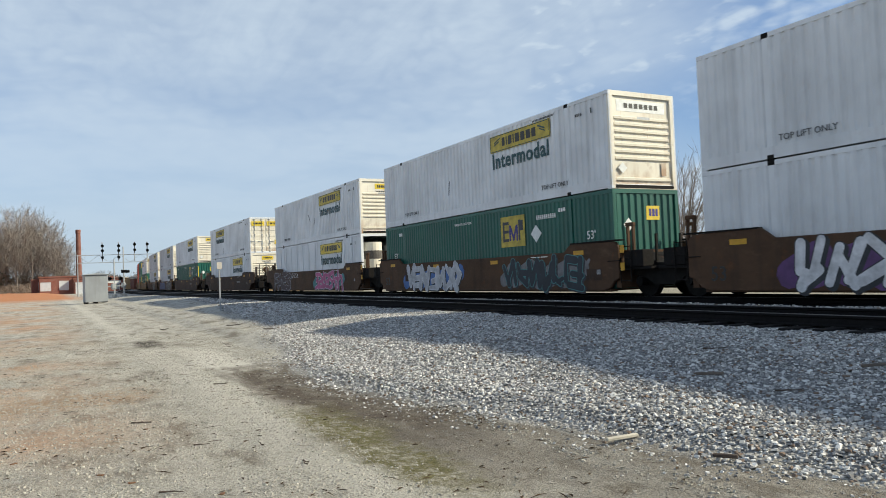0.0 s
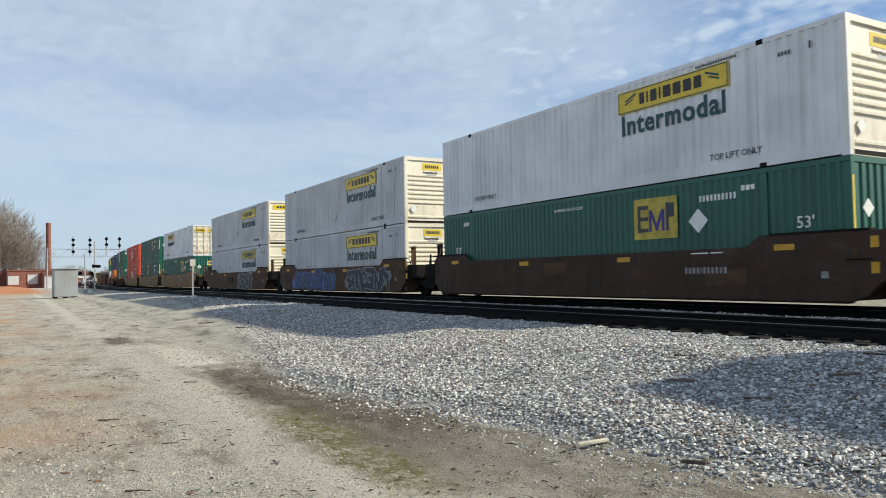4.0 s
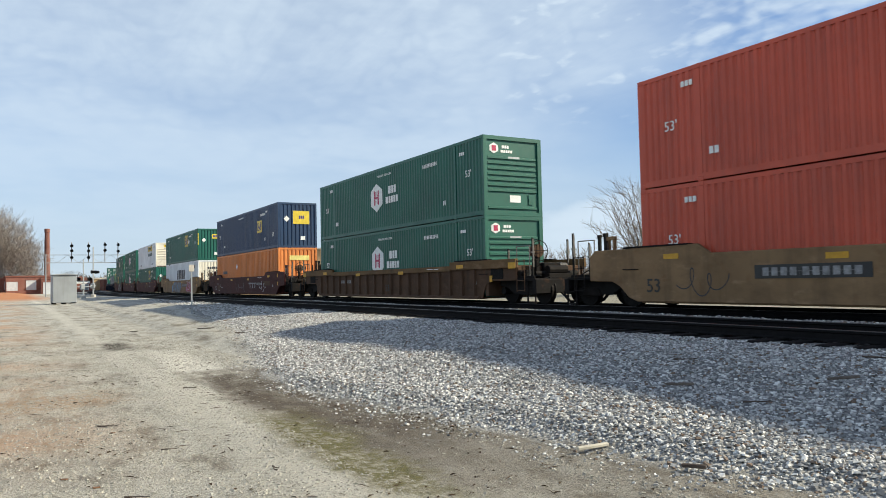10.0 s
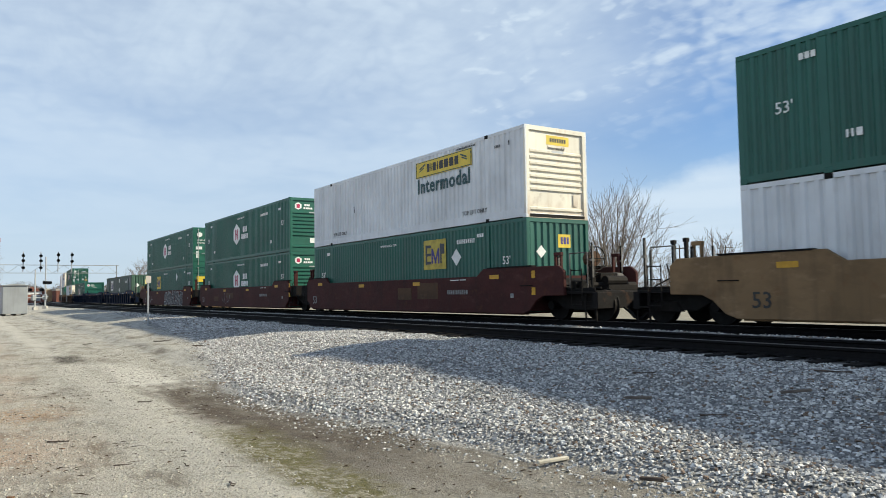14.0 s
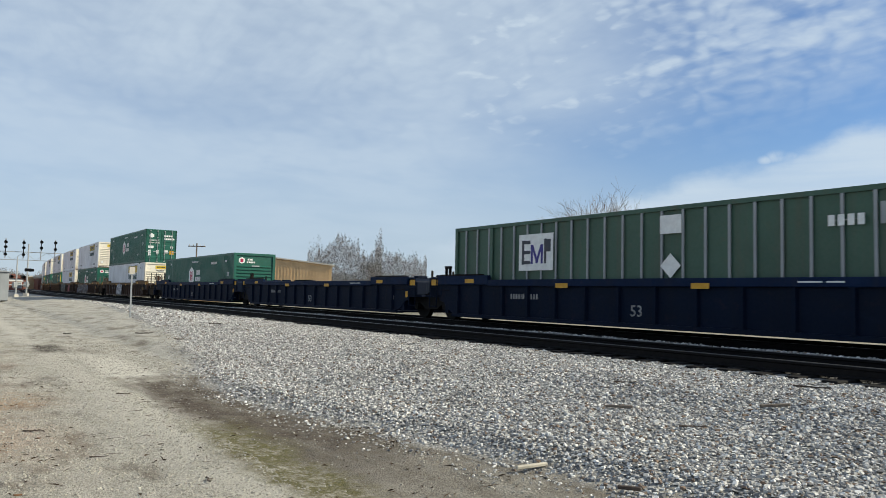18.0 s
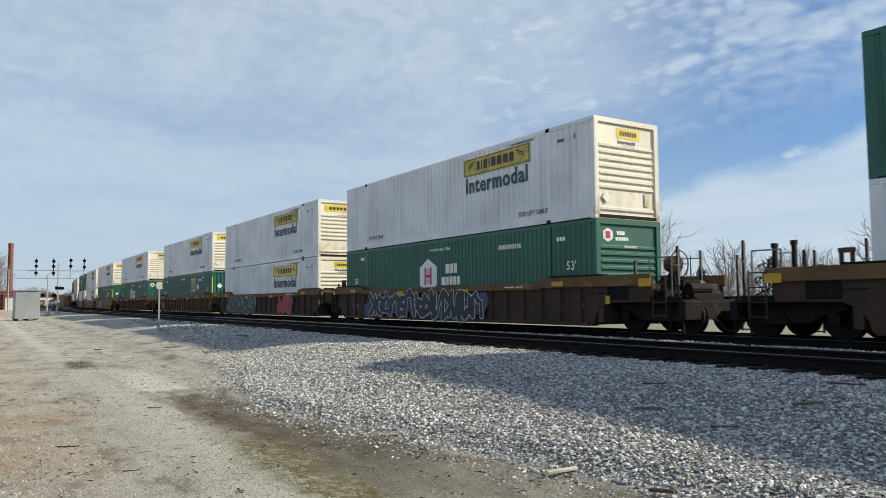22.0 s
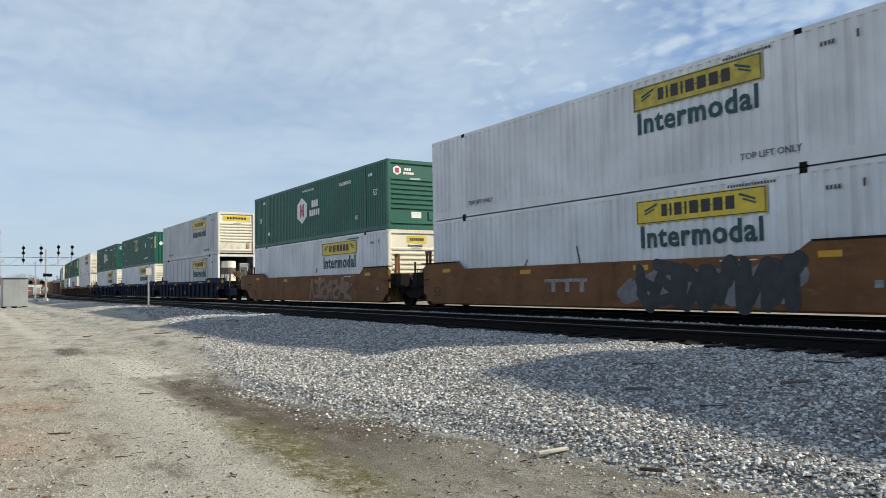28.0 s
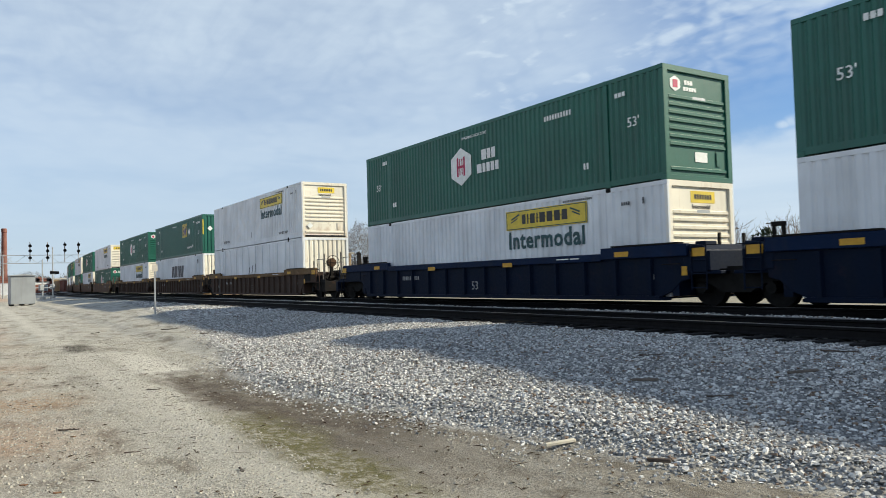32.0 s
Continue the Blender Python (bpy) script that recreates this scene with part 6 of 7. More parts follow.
def make_cabinet():
    x, y = -75.0, 3.87
    c = new("signal_cabinet")
    c.location = (x, y, ground_height(x, y))
    c.rotation_euler = (0, 0, radians(3))
    tagged(c, "grey sheet-metal railway signal house on short feet", "cabinet")
    g = Geo()
    g.box(-1.0, 1.0, -0.96, 0.96, 0.14, 2.60)
    part("housing", g.mesh("housing", GREYBOX, bevel=0.03), c)
    g = Geo()
    g.prism([(-1.03, 2.60), (1.03, 2.60), (1.03, 2.67), (0, 2.76), (-1.03, 2.67)], "x", -1.12, 1.12)
    part("roof", g.mesh("roof", GREYBOX, bevel=0.02), c)
    g = Geo()
    g.box(-0.45, 0.45, 0.96, 0.99, 0.25, 2.4)
    part("door", g.mesh("door", GREYBOX, bevel=0.01), c)
    g = Geo()
    g.box(-0.12, 0.12, -0.12, 0.12, -0.12, 0.14)
    me = g.mesh("foot", SOOT)
    for dx in (-0.8, 0.8):
        for dy in (-0.8, 0.0, 0.8):
            part("foot", me, c, (dx, dy, 0))


make_cabinet()


def make_marker_post():
    x, y = -33.2, 6.68
    p = new("marker_post")
    p.location = (x, y, ground_height(x, y) - 0.1)
    p.rotation_euler = (0, radians(-1.2), 0)
    tagged(p, "thin weathered steel marker post with a small pale plate", "post")
    g = Geo()
    g.prism([(-0.032, -0.03), (0.032, -0.03), (0.032, 0.03), (0.014, 0.0), (-0.014, 0.0), (-0.032, 0.03)], "z", 0, 2.15)
    part("post", g.mesh("post", GREYBOX), p)
    g = Geo()
    g.box(0.03, 0.045, -0.11, 0.11, 1.93, 2.23)
    part("plate", g.mesh("plate", GREYROOF, bevel=0.004), p, label="small pale sign plate, blank back")


make_marker_post()


def signal_head(parent, at, lamps, name="signal_head"):
    def make():
        g = Geo()
        n = len(lamps)
        for z in lamps:
            g.tube((0, 0, z), (0.06, 0, z), 0.265, 0.265, 14)
            g.tube((0.06, 0, z), (0.40, 0, z + 0.02), 0.20, 0.18, 10, 0, False)
        g.tube((-0.08, 0, lamps[0] - 0.5), (-0.08, 0, lamps[-1] + 0.4), 0.05, 0.06, 6)
        return g.mesh("signal_head", BLACKPAINT)
    return part(name, cached(("head", tuple(lamps)), make), parent, at, label="black round-faced colour light signal")


def make_signal_bridge():
    b = new("signal_bridge")
    X = -141.0
    tagged(b, "galvanised truss signal bridge over the tracks with black signal heads", "signal bridge")
    y0, y1, z0, z1 = 4.6, 23.0, 5.85, 7.20
    for y in (y0, y1):
        g = Geo()
        g.tube((X, y, 0.0), (X, y, z1 + 0.1), 0.11, 0.09, 8)
        part("leg", g.mesh("leg", GREYBOX), b)
    for z in (z0, z1):
        g = Geo()
        for dx in (-0.35, 0.35):
            g.box(X + dx - 0.035, X + dx + 0.035, y0 - 0.3, y1 + 0.3, z - 0.04, z + 0.04)
        part("chord", g.mesh("chord", GREYBOX), b)
    g = Geo()
    n = 11
    for k in range(n):
        ya, yb = y0 + (y1 - y0) * k / n, y0 + (y1 - y0) * (k + 1) / n
        g.tube((X, ya, z0 if k % 2 else z1), (X, yb, z1 if k % 2 else z0), 0.025, 0.025, 5)
    part("lattice", g.mesh("lattice", GREYBOX), b)
    for y, lamps in ((8.5, (-1.22, -0.06, 0.78)), (11.1, (-1.22, -0.06, 0.78)), (13.7, (0.02, 1.0)), (15.8, (-0.10, 1.0))):
        signal_head(b, (X + 0.6, y, z1 + 0.75), lamps)
        g = Geo()
        g.box(X - 0.1, X + 0.5, y - 0.05, y + 0.05, z1 - 1.2, z1 + 2.2)
        part("bracket", g.mesh("bracket", ALUM), b)


make_signal_bridge()


def make_crossing_signal(x, y, h, turn):
    s = new("crossing_signal")
    s.location = (x, y, ground_height(x, y))
    s.rotation_euler = (0, 0, radians(turn))
    tagged(s, "level crossing signal mast with hooded lamps and gate box", "crossing signal", group="level crossing signals")
    g = Geo()
    g.tube((0, 0, 0), (0, 0, h), 0.09, 0.07, 8)
    part("mast", g.mesh("mast", ALUM), s)
    g = Geo()
    g.box(-0.22, 0.22, -0.22, 0.22, -0.1, 0.32)
    part("footing", g.mesh("footing", CONCRETE, bevel=0.03), s)
    g = Geo()
    g.box(-0.2, 0.2, -0.34, 0.06, 1.0, 1.55)
    g.box(-0.05, 0.05, -0.9, 0.8, 1.24, 1.34)
    part("gate_box", g.mesh("gate_box", GREYBOX, bevel=0.03), s)
    for dy in (-0.62, 0.62):
        g = Geo()
        g.tube((0.0, dy, h * 0.5), (0.1, dy, h * 0.5), 0.20, 0.20, 14)
        g.tube((0.1, dy, h * 0.5), (0.4, dy, h * 0.5), 0.17, 0.16, 10, 0, False)
        g.box(-0.03, 0.03, *sorted((0, dy)), h * 0.5 - 0.03, h * 0.5 + 0.03)
        part("flasher", g.mesh("flasher", BLACKPAINT), s, label="black flashing lamp with hood")


make_crossing_signal(-92.0, 7.75, 5.7, 65)
make_crossing_signal(-90.0, 6.6, 4.3, 20)


def make_chimney():
    c = new("chimney")
    x, y, z = polar(88.05, 265, 0)
    c.location = (x, y, 0)
    tagged(c, "tall round brick factory chimney, weathered red", "chimney")
    g = Geo()
    prof = [(0, 0.95), (19.2, 0.70), (19.3, 0.78), (20.3, 0.78), (20.5, 0.70)]
    n = 28
    for z, r in prof:
        g.v += [(r * math.cos(2 * math.pi * i / n), r * math.sin(2 * math.pi * i / n), z) for i in range(n)]
    for k in range(len(prof) - 1):
        for i in range(n):
            j = (i + 1) % n
            g.f.append((k * n + i, k * n + j, (k + 1) * n + j, (k + 1) * n + i))
    g.f.append(tuple((len(prof) - 1) * n + i for i in range(n)))
    g.m = [0] * len(g.f)
    part("shaft", g.mesh("shaft", BRICK, smooth=False), c)


make_chimney()


def house(name, label, cat, az, d, w, dep, h, mat, turn=0.0, roof="flat", roofmat=None, openings=(), z=None):
    """A plain building seen end on; openings on the +x face: (y, z, width, height, name, material)."""
    b = new(name)
    b.location = polar(az, d, z)
    b.rotation_euler = (0, 0, radians(turn))
    tagged(b, label, cat)
    g = Geo()
    g.box(-dep, 0, -w / 2, w / 2, -1.0, h)
    part("wall", g.mesh("wall", mat), b)
    g = Geo()
    if roof == "flat":
        g.box(-dep - 0.2, 0.2, -w / 2 - 0.2, w / 2 + 0.2, h, h + 0.35)
    else:
        g.prism([(-w / 2 - 0.4, h), (w / 2 + 0.4, h), (0, h + roof)], "x", -dep - 0.4, 0.4)
    part("roof", g.mesh("roof", roofmat or mat), b)
    for y, z0, ww, hh, nm, m in openings:
        g = Geo()
        g.box(0.0, 0.06, y - ww / 2, y + ww / 2, z0, z0 + hh)
        o = part(nm, g.mesh(nm, m), b)
        g = Geo()
        for s in (-1, 1):
            g.box(0.0, 0.12, *sorted((y + s * ww / 2, y + s * (ww / 2 + 0.14))), z0 - 0.1, z0 + hh + 0.14)
        g.box(0.0, 0.12, y - ww / 2, y + ww / 2, z0 + hh, z0 + hh + 0.14)
        part("surround", g.mesh("surround", WHITEINK if m is GLASS else mat), o)
    return b


house("brick_factory", "low red brick factory building with pale doors", "building", 89.1, 226, 11.0, 18, 4.6, BRICK, 2,
      openings=((0.4, 1.1, 2.4, 2.6, "window", DOORGREY), (-4.0, 1.0, 2.6, 2.4, "window", DOORGREY)))
house("brick_annex", "red brick annex with a white roller door", "building", 87.75, 224, 5.0, 14, 3.9, BRICK, 2,
      openings=((0.0, 0.0, 4.2, 3.1, "roller_door", DOORGREY),))
house("brick_wing", "small red brick wing with pale window", "building", 90.2, 232, 6.0, 12, 3.6, BRICK, 2,
      openings=((0, 0.9, 3.0, 2.2, "window", DOORGREY),))
house("red_store", "small red store with a white sign board", "building", 85.95, 236, 6.5, 10, 3.2, BRICK, 0, 1.2, BRICK,
      openings=((0.0, 2.3, 4.6, 0.8, "sign_board", WHITEINK), (1.0, 0.4, 1.6, 1.6, "window", GLASS)))
house("beige_store", "low beige block building with dark openings", "building", 84.7, 262, 11.0, 14, 3.8, TANSHEET, 0, "flat", GREYROOF,
      openings=((-3.0, 0.2, 2.0, 2.2, "door", GLASS), (1.0, 0.6, 2.4, 1.6, "window", GLASS), (4.2, 0.6, 1.6, 1.6, "window", GLASS)))
house("brown_store", "brown brick shop in the distance", "building", 83.6, 250, 8.0, 12, 3.4, BRICK, 0, "flat", GREYROOF,
      openings=((0, 0.4, 3.0, 2.0, "window", GLASS),))


def make_tan_building():
    b = new("metal_warehouse")
    b.location = polar(69.8, 100, 0.1)
    b.rotation_euler = (0, 0, radians(69.8 - 90))
    tagged(b, "tan ribbed sheet-metal warehouse with low gable roof and roller door", "building")
    W2, H, RG, DEP = 9.6, 5.05, 0.95, 30.0
    g = Geo()
    g.prism([(-W2, -1), (W2, -1), (W2, H), (0, H + RG), (-W2, H)], "x", -DEP, 0)
    part("wall", g.mesh("wall", TANSHEET), b)
    for s in (-1, 1):
        g = Geo()
        g.prism([(0, H + RG + 0.02), (s * (W2 + 0.4), H - 0.03), (s * (W2 + 0.4), H + 0.14), (0, H + RG + 0.18)], "x", -DEP - 0.3, 0.3)
        part("roof_slope", g.mesh("roof_slope", GREYROOF), b)
    y = -W2 + 0.3
    while y < W2 - 0.2:
        g = Geo()
        g.box(0, 0.045, y, y + 0.12, -0.5, H + RG * (1 - abs(y) / W2) - 0.05)
        part("wall_rib", g.mesh("wall_rib", TANSHEET), b)
        y += 0.42
    for y0, w, h in ((-2.2, 4.2, 3.85), (4.6, 4.6, 2.4)):
        g = Geo()
        g.box(0.05, 0.09, y0 - w / 2, y0 + w / 2, -0.4, h)
        d = part("roller_door", g.mesh("roller_door", DOORGREY), b)
        for k in range(9):
            g = Geo()
            g.box(0.09, 0.115, y0 - w / 2, y0 + w / 2, -0.2 + k * h / 9, -0.12 + k * h / 9)
            part("door_slat", g.mesh("door_slat", DOORGREY), d)
    g = Geo()
    g.box(0.05, 0.35, -2.2, -1.9, 4.4, 4.7)
    part("wall_lamp", g.mesh("wall_lamp", ALUM), b)


make_tan_building()


# ------------------------------------------------------------------ trees
def crown_tree(seed, H, radius, bole, limbs, twigs, sprigs, r0, thin, twig_mat=TWIG):
    """Leafless tree: a bole, limbs that curve up to a rounded crown, twigs off the limbs and sprigs off the twigs."""
    rnd = random.Random(seed)
    wood, twig = Geo(), Geo()
    mid_z = bole + (H - bole) * 0.42

    def bend(geo, p, q, lift, ra, rb, steps, sides):
        """A curved, slightly crooked shoot from p to q; gives its points."""
        p, q = Vector(p), Vector(q)
        side = Vector((rnd.uniform(-1, 1), rnd.uniform(-1, 1), rnd.uniform(-0.5, 0.5))) * (q - p).length * 0.07
        c1 = p.lerp(q, 0.5) + Vector((0, 0, -lift)) + side
        pts = [p * (1 - s) ** 2 + c1 * 2 * s * (1 - s) + q * s * s for s in (k / steps for k in range(steps + 1))]
        for k in range(steps):
            geo.tube(pts[k], pts[k + 1], ra + (rb - ra) * k / steps, ra + (rb - ra) * (k + 1) / steps, sides, caps=False)
        return pts

    wood.tube((0, 0, -0.3), (0, 0, bole), r0, r0 * 0.8, 9)
    for k in range(limbs):
        a = 6.283 * k * 0.381966 + rnd.uniform(-0.25, 0.25)
        f = math.sqrt((k + 0.5) / limbs)
        rim = Vector((math.cos(a) * radius * f, math.sin(a) * radius * f, 0))
        top = mid_z + (H - mid_z) * math.sqrt(max(0.0, 1 - f * f * 0.96)) * rnd.uniform(0.86, 1.0)
        if f > 0.85:
            top = mid_z + (H - mid_z) * rnd.uniform(-0.25, 0.35)
        tip = rim + Vector((0, 0, top))
        foot = (0, 0, bole * rnd.uniform(0.75, 1.0) + (0 if f > 0.5 else (H - bole) * 0.12))
        pts = bend(wood, foot, tip, (H - bole) * 0.10 * f, r0 * 0.34, thin * 1.5, 7, 4)
        for m in range(twigs):
            s = 1.5 + 5.3 * (m + rnd.random()) / twigs
            base = pts[int(s)].lerp(pts[min(int(s) + 1, 7)], s % 1)
            out = Vector((base.x, base.y, 0)) / max(radius, 0.1)
            dirn = Vector((rnd.uniform(-1, 1), rnd.uniform(-1, 1), rnd.uniform(0.15, 1.5))) + out * 0.9
            ln = radius * rnd.uniform(0.22, 0.46)
            e = base + dirn.normalized() * ln
            p2 = bend(twig, base, e, ln * 0.10, thin * 1.5, thin * 0.8, 3, 3)
            for n in range(sprigs):
                b2 = p2[1 + n % 3]
                dn = dirn.normalized() + Vector((rnd.uniform(-0.8, 0.8), rnd.uniform(-0.8, 0.8), rnd.uniform(-0.1, 1.0)))
                bend(twig, b2, b2 + dn.normalized() * ln * rnd.uniform(0.35, 0.7), 0.0, thin * 0.85, thin * 0.5, 2, 3)
    return wood.mesh("trunk", BARK if twig_mat is TWIG else twig_mat, smooth=True), twig.mesh("crown", twig_mat)


def bare_tree(key, at, turn, label, size=1.0):
    trunk, crown = key
    t = new("bare_tree")
    t.location = at
    t.rotation_euler = (0, 0, radians(turn))
    t.scale = (size, size, size)
    tagged(t, label, "tree", group="bare winter trees")
    part("trunk", trunk, t)
    part("crown", crown, t)
    return t


BIG = [crown_tree(11 + k, 16.0 + 1.2 * k, 5.2 + 0.5 * k, 3.2, 22, 16, 6, 0.17, 0.019, FARTWIG) for k in range(3)]
LOW = [crown_tree(31 + k, 7.6 - 0.5 * k, 3.1, 1.4, 18, 10, 5, 0.14, 0.014) for k in range(3)]
rnd_tree = random.Random(3)
for k, (az, d, h) in enumerate(((89.0, 252, 1.05), (89.5, 246, 1.25), (90.1, 255, 1.42), (90.7, 250, 1.58), (91.2, 258, 1.66), (91.8, 248, 1.60), (92.4, 255, 1.50),
                                (93.0, 246, 1.40), (93.7, 252, 1.32), (94.5, 248, 1.40), (90.4, 272, 1.65), (91.5, 276, 1.75), (92.7, 272, 1.6), (89.3, 270, 1.2),
                                (95.4, 250, 1.5), (96.4, 255, 1.5))):
    bare_tree(BIG[k % 3], polar(az, d), k * 77, "tall leafless grey-brown tree at the wood's edge", h * 0.86)
# the broad tree behind the train and its neighbours
SPREAD = crown_tree(71, 9.6, 4.8, 0.9, 30, 14, 7, 0.20, 0.0105)
bare_tree(SPREAD, polar(43.9, 62), 40, "broad leafless tree with many upright limbs")
for k, (az, d, s) in enumerate(((25.3, 74, 1.25), (22.6, 70, 1.15), (19.6, 76, 1.2))):
    bare_tree(LOW[k % 3], polar(az, d), 30 + k * 60, "leafless tree beside the tracks", s)
for k, (az, d, s) in enumerate(((36.3, 118, 1.42), (35.0, 124, 1.1), (31.6, 122, 1.25), (30.0, 126, 1.2), (50.2, 105, 0.85), (48.6, 112, 0.8), (28.4, 130, 1.0), (33.0, 140, 1.4),
                                (39.8, 135, 1.0), (52.0, 120, 0.9), (79.0, 120, 1.0), (78.3, 128, 1.0), (77.2, 118, 1.0))):
    bare_tree(LOW[(k + 1) % 3], polar(az, d), 10 + k * 50, "small leafless tree in the distance", s)


def evergreen(at, h, w, seed):
    rnd = random.Random(seed)
    t = new("evergreen_tree")
    t.location = at
    tagged(t, "dark evergreen tree with a dense uneven crown", "tree", group="evergreens")
    g = Geo()
    g.tube((0, 0, -0.2), (0, 0, h * 0.6), h * 0.03, h * 0.012, 6)
    part("trunk", g.mesh("trunk", BARK), t)
    g = Geo()
    for k in range(1500):
        a, q = rnd.uniform(0, 2 * math.pi), rnd.random()
        z = h * (0.12 + 0.88 * q)
        env = w * (1 - q) ** 0.45 * (0.75 + 0.35 * math.sin(5 * a + 9 * q))
        r = env * rnd.random() ** 0.4
        c = Vector((r * math.cos(a), r * math.sin(a), z + rnd.uniform(-0.2, 0.2)))
        s = rnd.uniform(0.07, 0.17) * h / 6
        u = Vector((rnd.uniform(-1, 1), rnd.uniform(-1, 1), rnd.uniform(-1, 1))).normalized()
        v = u.cross((0.2, 0.5, 0.8)).normalized()
        g.face([c - u * s - v * s * 0.6, c + u * s * 0.3 - v * s, c + u * s + v * s * 0.5, c - u * s * 0.2 + v * s])
    part("crown", g.mesh("crown", NEEDLE), t)


evergreen(polar(33.4, 118), 7.4, 4.2, 1)
evergreen(polar(38.2, 125), 6.4, 2.6, 2)
evergreen(polar(30.4, 126), 6.6, 4.6, 4)
evergreen(polar(93.4, 258), 20.0, 5.0, 3)
evergreen(polar(94.5, 262), 19.0, 6.5, 5)


def brush_band(name, label, spots, seed, mat=BRUSH):
    """Winter scrub and far woods: many thin upright twig blades in uneven clumps. spots: (az0, az1, dist, depth, height, count)."""
    rnd = random.Random(seed)
    g = Geo()
    for az0, az1, d0, depth, h0, count in spots:
        for k in range(count):
            az, d = rnd.uniform(az0, az1), d0 + rnd.uniform(0, depth)
            x, y, z = polar(az, d)
            hh = h0 * (0.66 + 0.30 * noise.noise((az * 0.9, d * 0.02, 3)) + 0.12 * noise.noise((az * 4, 0, 1)) + rnd.uniform(-0.06, 0.10))
            c = Vector((x, y, z + rnd.random() ** 0.9 * hh))
            s = d * 0.0011 * rnd.uniform(0.5, 1.5)
            lean = Vector((rnd.uniform(-1, 1), rnd.uniform(-1, 1), rnd.uniform(0.2, 1))).normalized()
            side = Vector((rnd.uniform(-1, 1), rnd.uniform(-1, 1), rnd.uniform(-0.3, 0.3))).normalized()
            w = s * rnd.uniform(0.12, 0.40)
            g.face([c - lean * s - side * w, c - lean * s + side * w, c + lean * s + side * w * 0.4, c + lean * s - side * w * 0.4])
    tagged(new(name, g.mesh(name, mat)), label, "woods", kind="stuff")


brush_band("far_woods", "grey-brown leafless woods on the skyline",
           [(54, 69, 190, 60, 9.0, 26000), (57.0, 61.5, 192, 40, 17.5, 16000), (60.5, 66.2, 190, 40, 20.5, 26000), (18, 54, 240, 60, 6.5, 32000), (69, 89, 320, 60, 9.0, 32000), (88.6, 104, 268, 40, 14, 22000)], 7, FARBRUSH)
brush_band("scrub", "dry winter scrub below the trees",
           [(91.0, 104, 180, 40, 2.6, 16000), (88.2, 97, 248, 26, 7.0, 20000), (20, 40, 60, 30, 1.2, 5000), (40, 60, 55, 30, 0.9, 4000), (46, 53, 100, 14, 3.2, 5000)], 8)


def utility_pole(at, h, turn, arms):
    p = new("utility_pole")
    p.location = at
    p.rotation_euler = (0, 0, radians(turn))
    tagged(p, "weathered wooden utility pole with crossarm", "pole", group="utility poles")
    g = Geo()
    g.tube((0, 0, -0.5), (0, 0, h), 0.15, 0.10, 8)
    part("pole", g.mesh("pole", POLEWOOD), p)
    for k in range(arms):
        g = Geo()
        g.box(-0.07, 0.07, -1.3, 1.3, h - 0.57 - k * 0.9, h - 0.42 - k * 0.9)
        arm = part("crossarm", g.mesh("crossarm", POLEWOOD), p)
        for y in (-1.1, -0.5, 0.5, 1.1):
            g = Geo()
            g.tube((0, y, h - 0.42 - k * 0.9), (0, y, h - 0.22 - k * 0.9), 0.05, 0.04, 6)
            part("insulator", g.mesh("insulator", GREYROOF), arm)


for az, d, h, arms in ((52.95, 100, 7.9, 2), (38.9, 118, 8.2, 1), (32.8, 128, 9.2, 1), (35.7, 140, 9.2, 1), (74.3, 118, 8.6, 1), (90.9, 240, 11.0, 0)):
    utility_pole(polar(az, d), h, az + 75, arms)


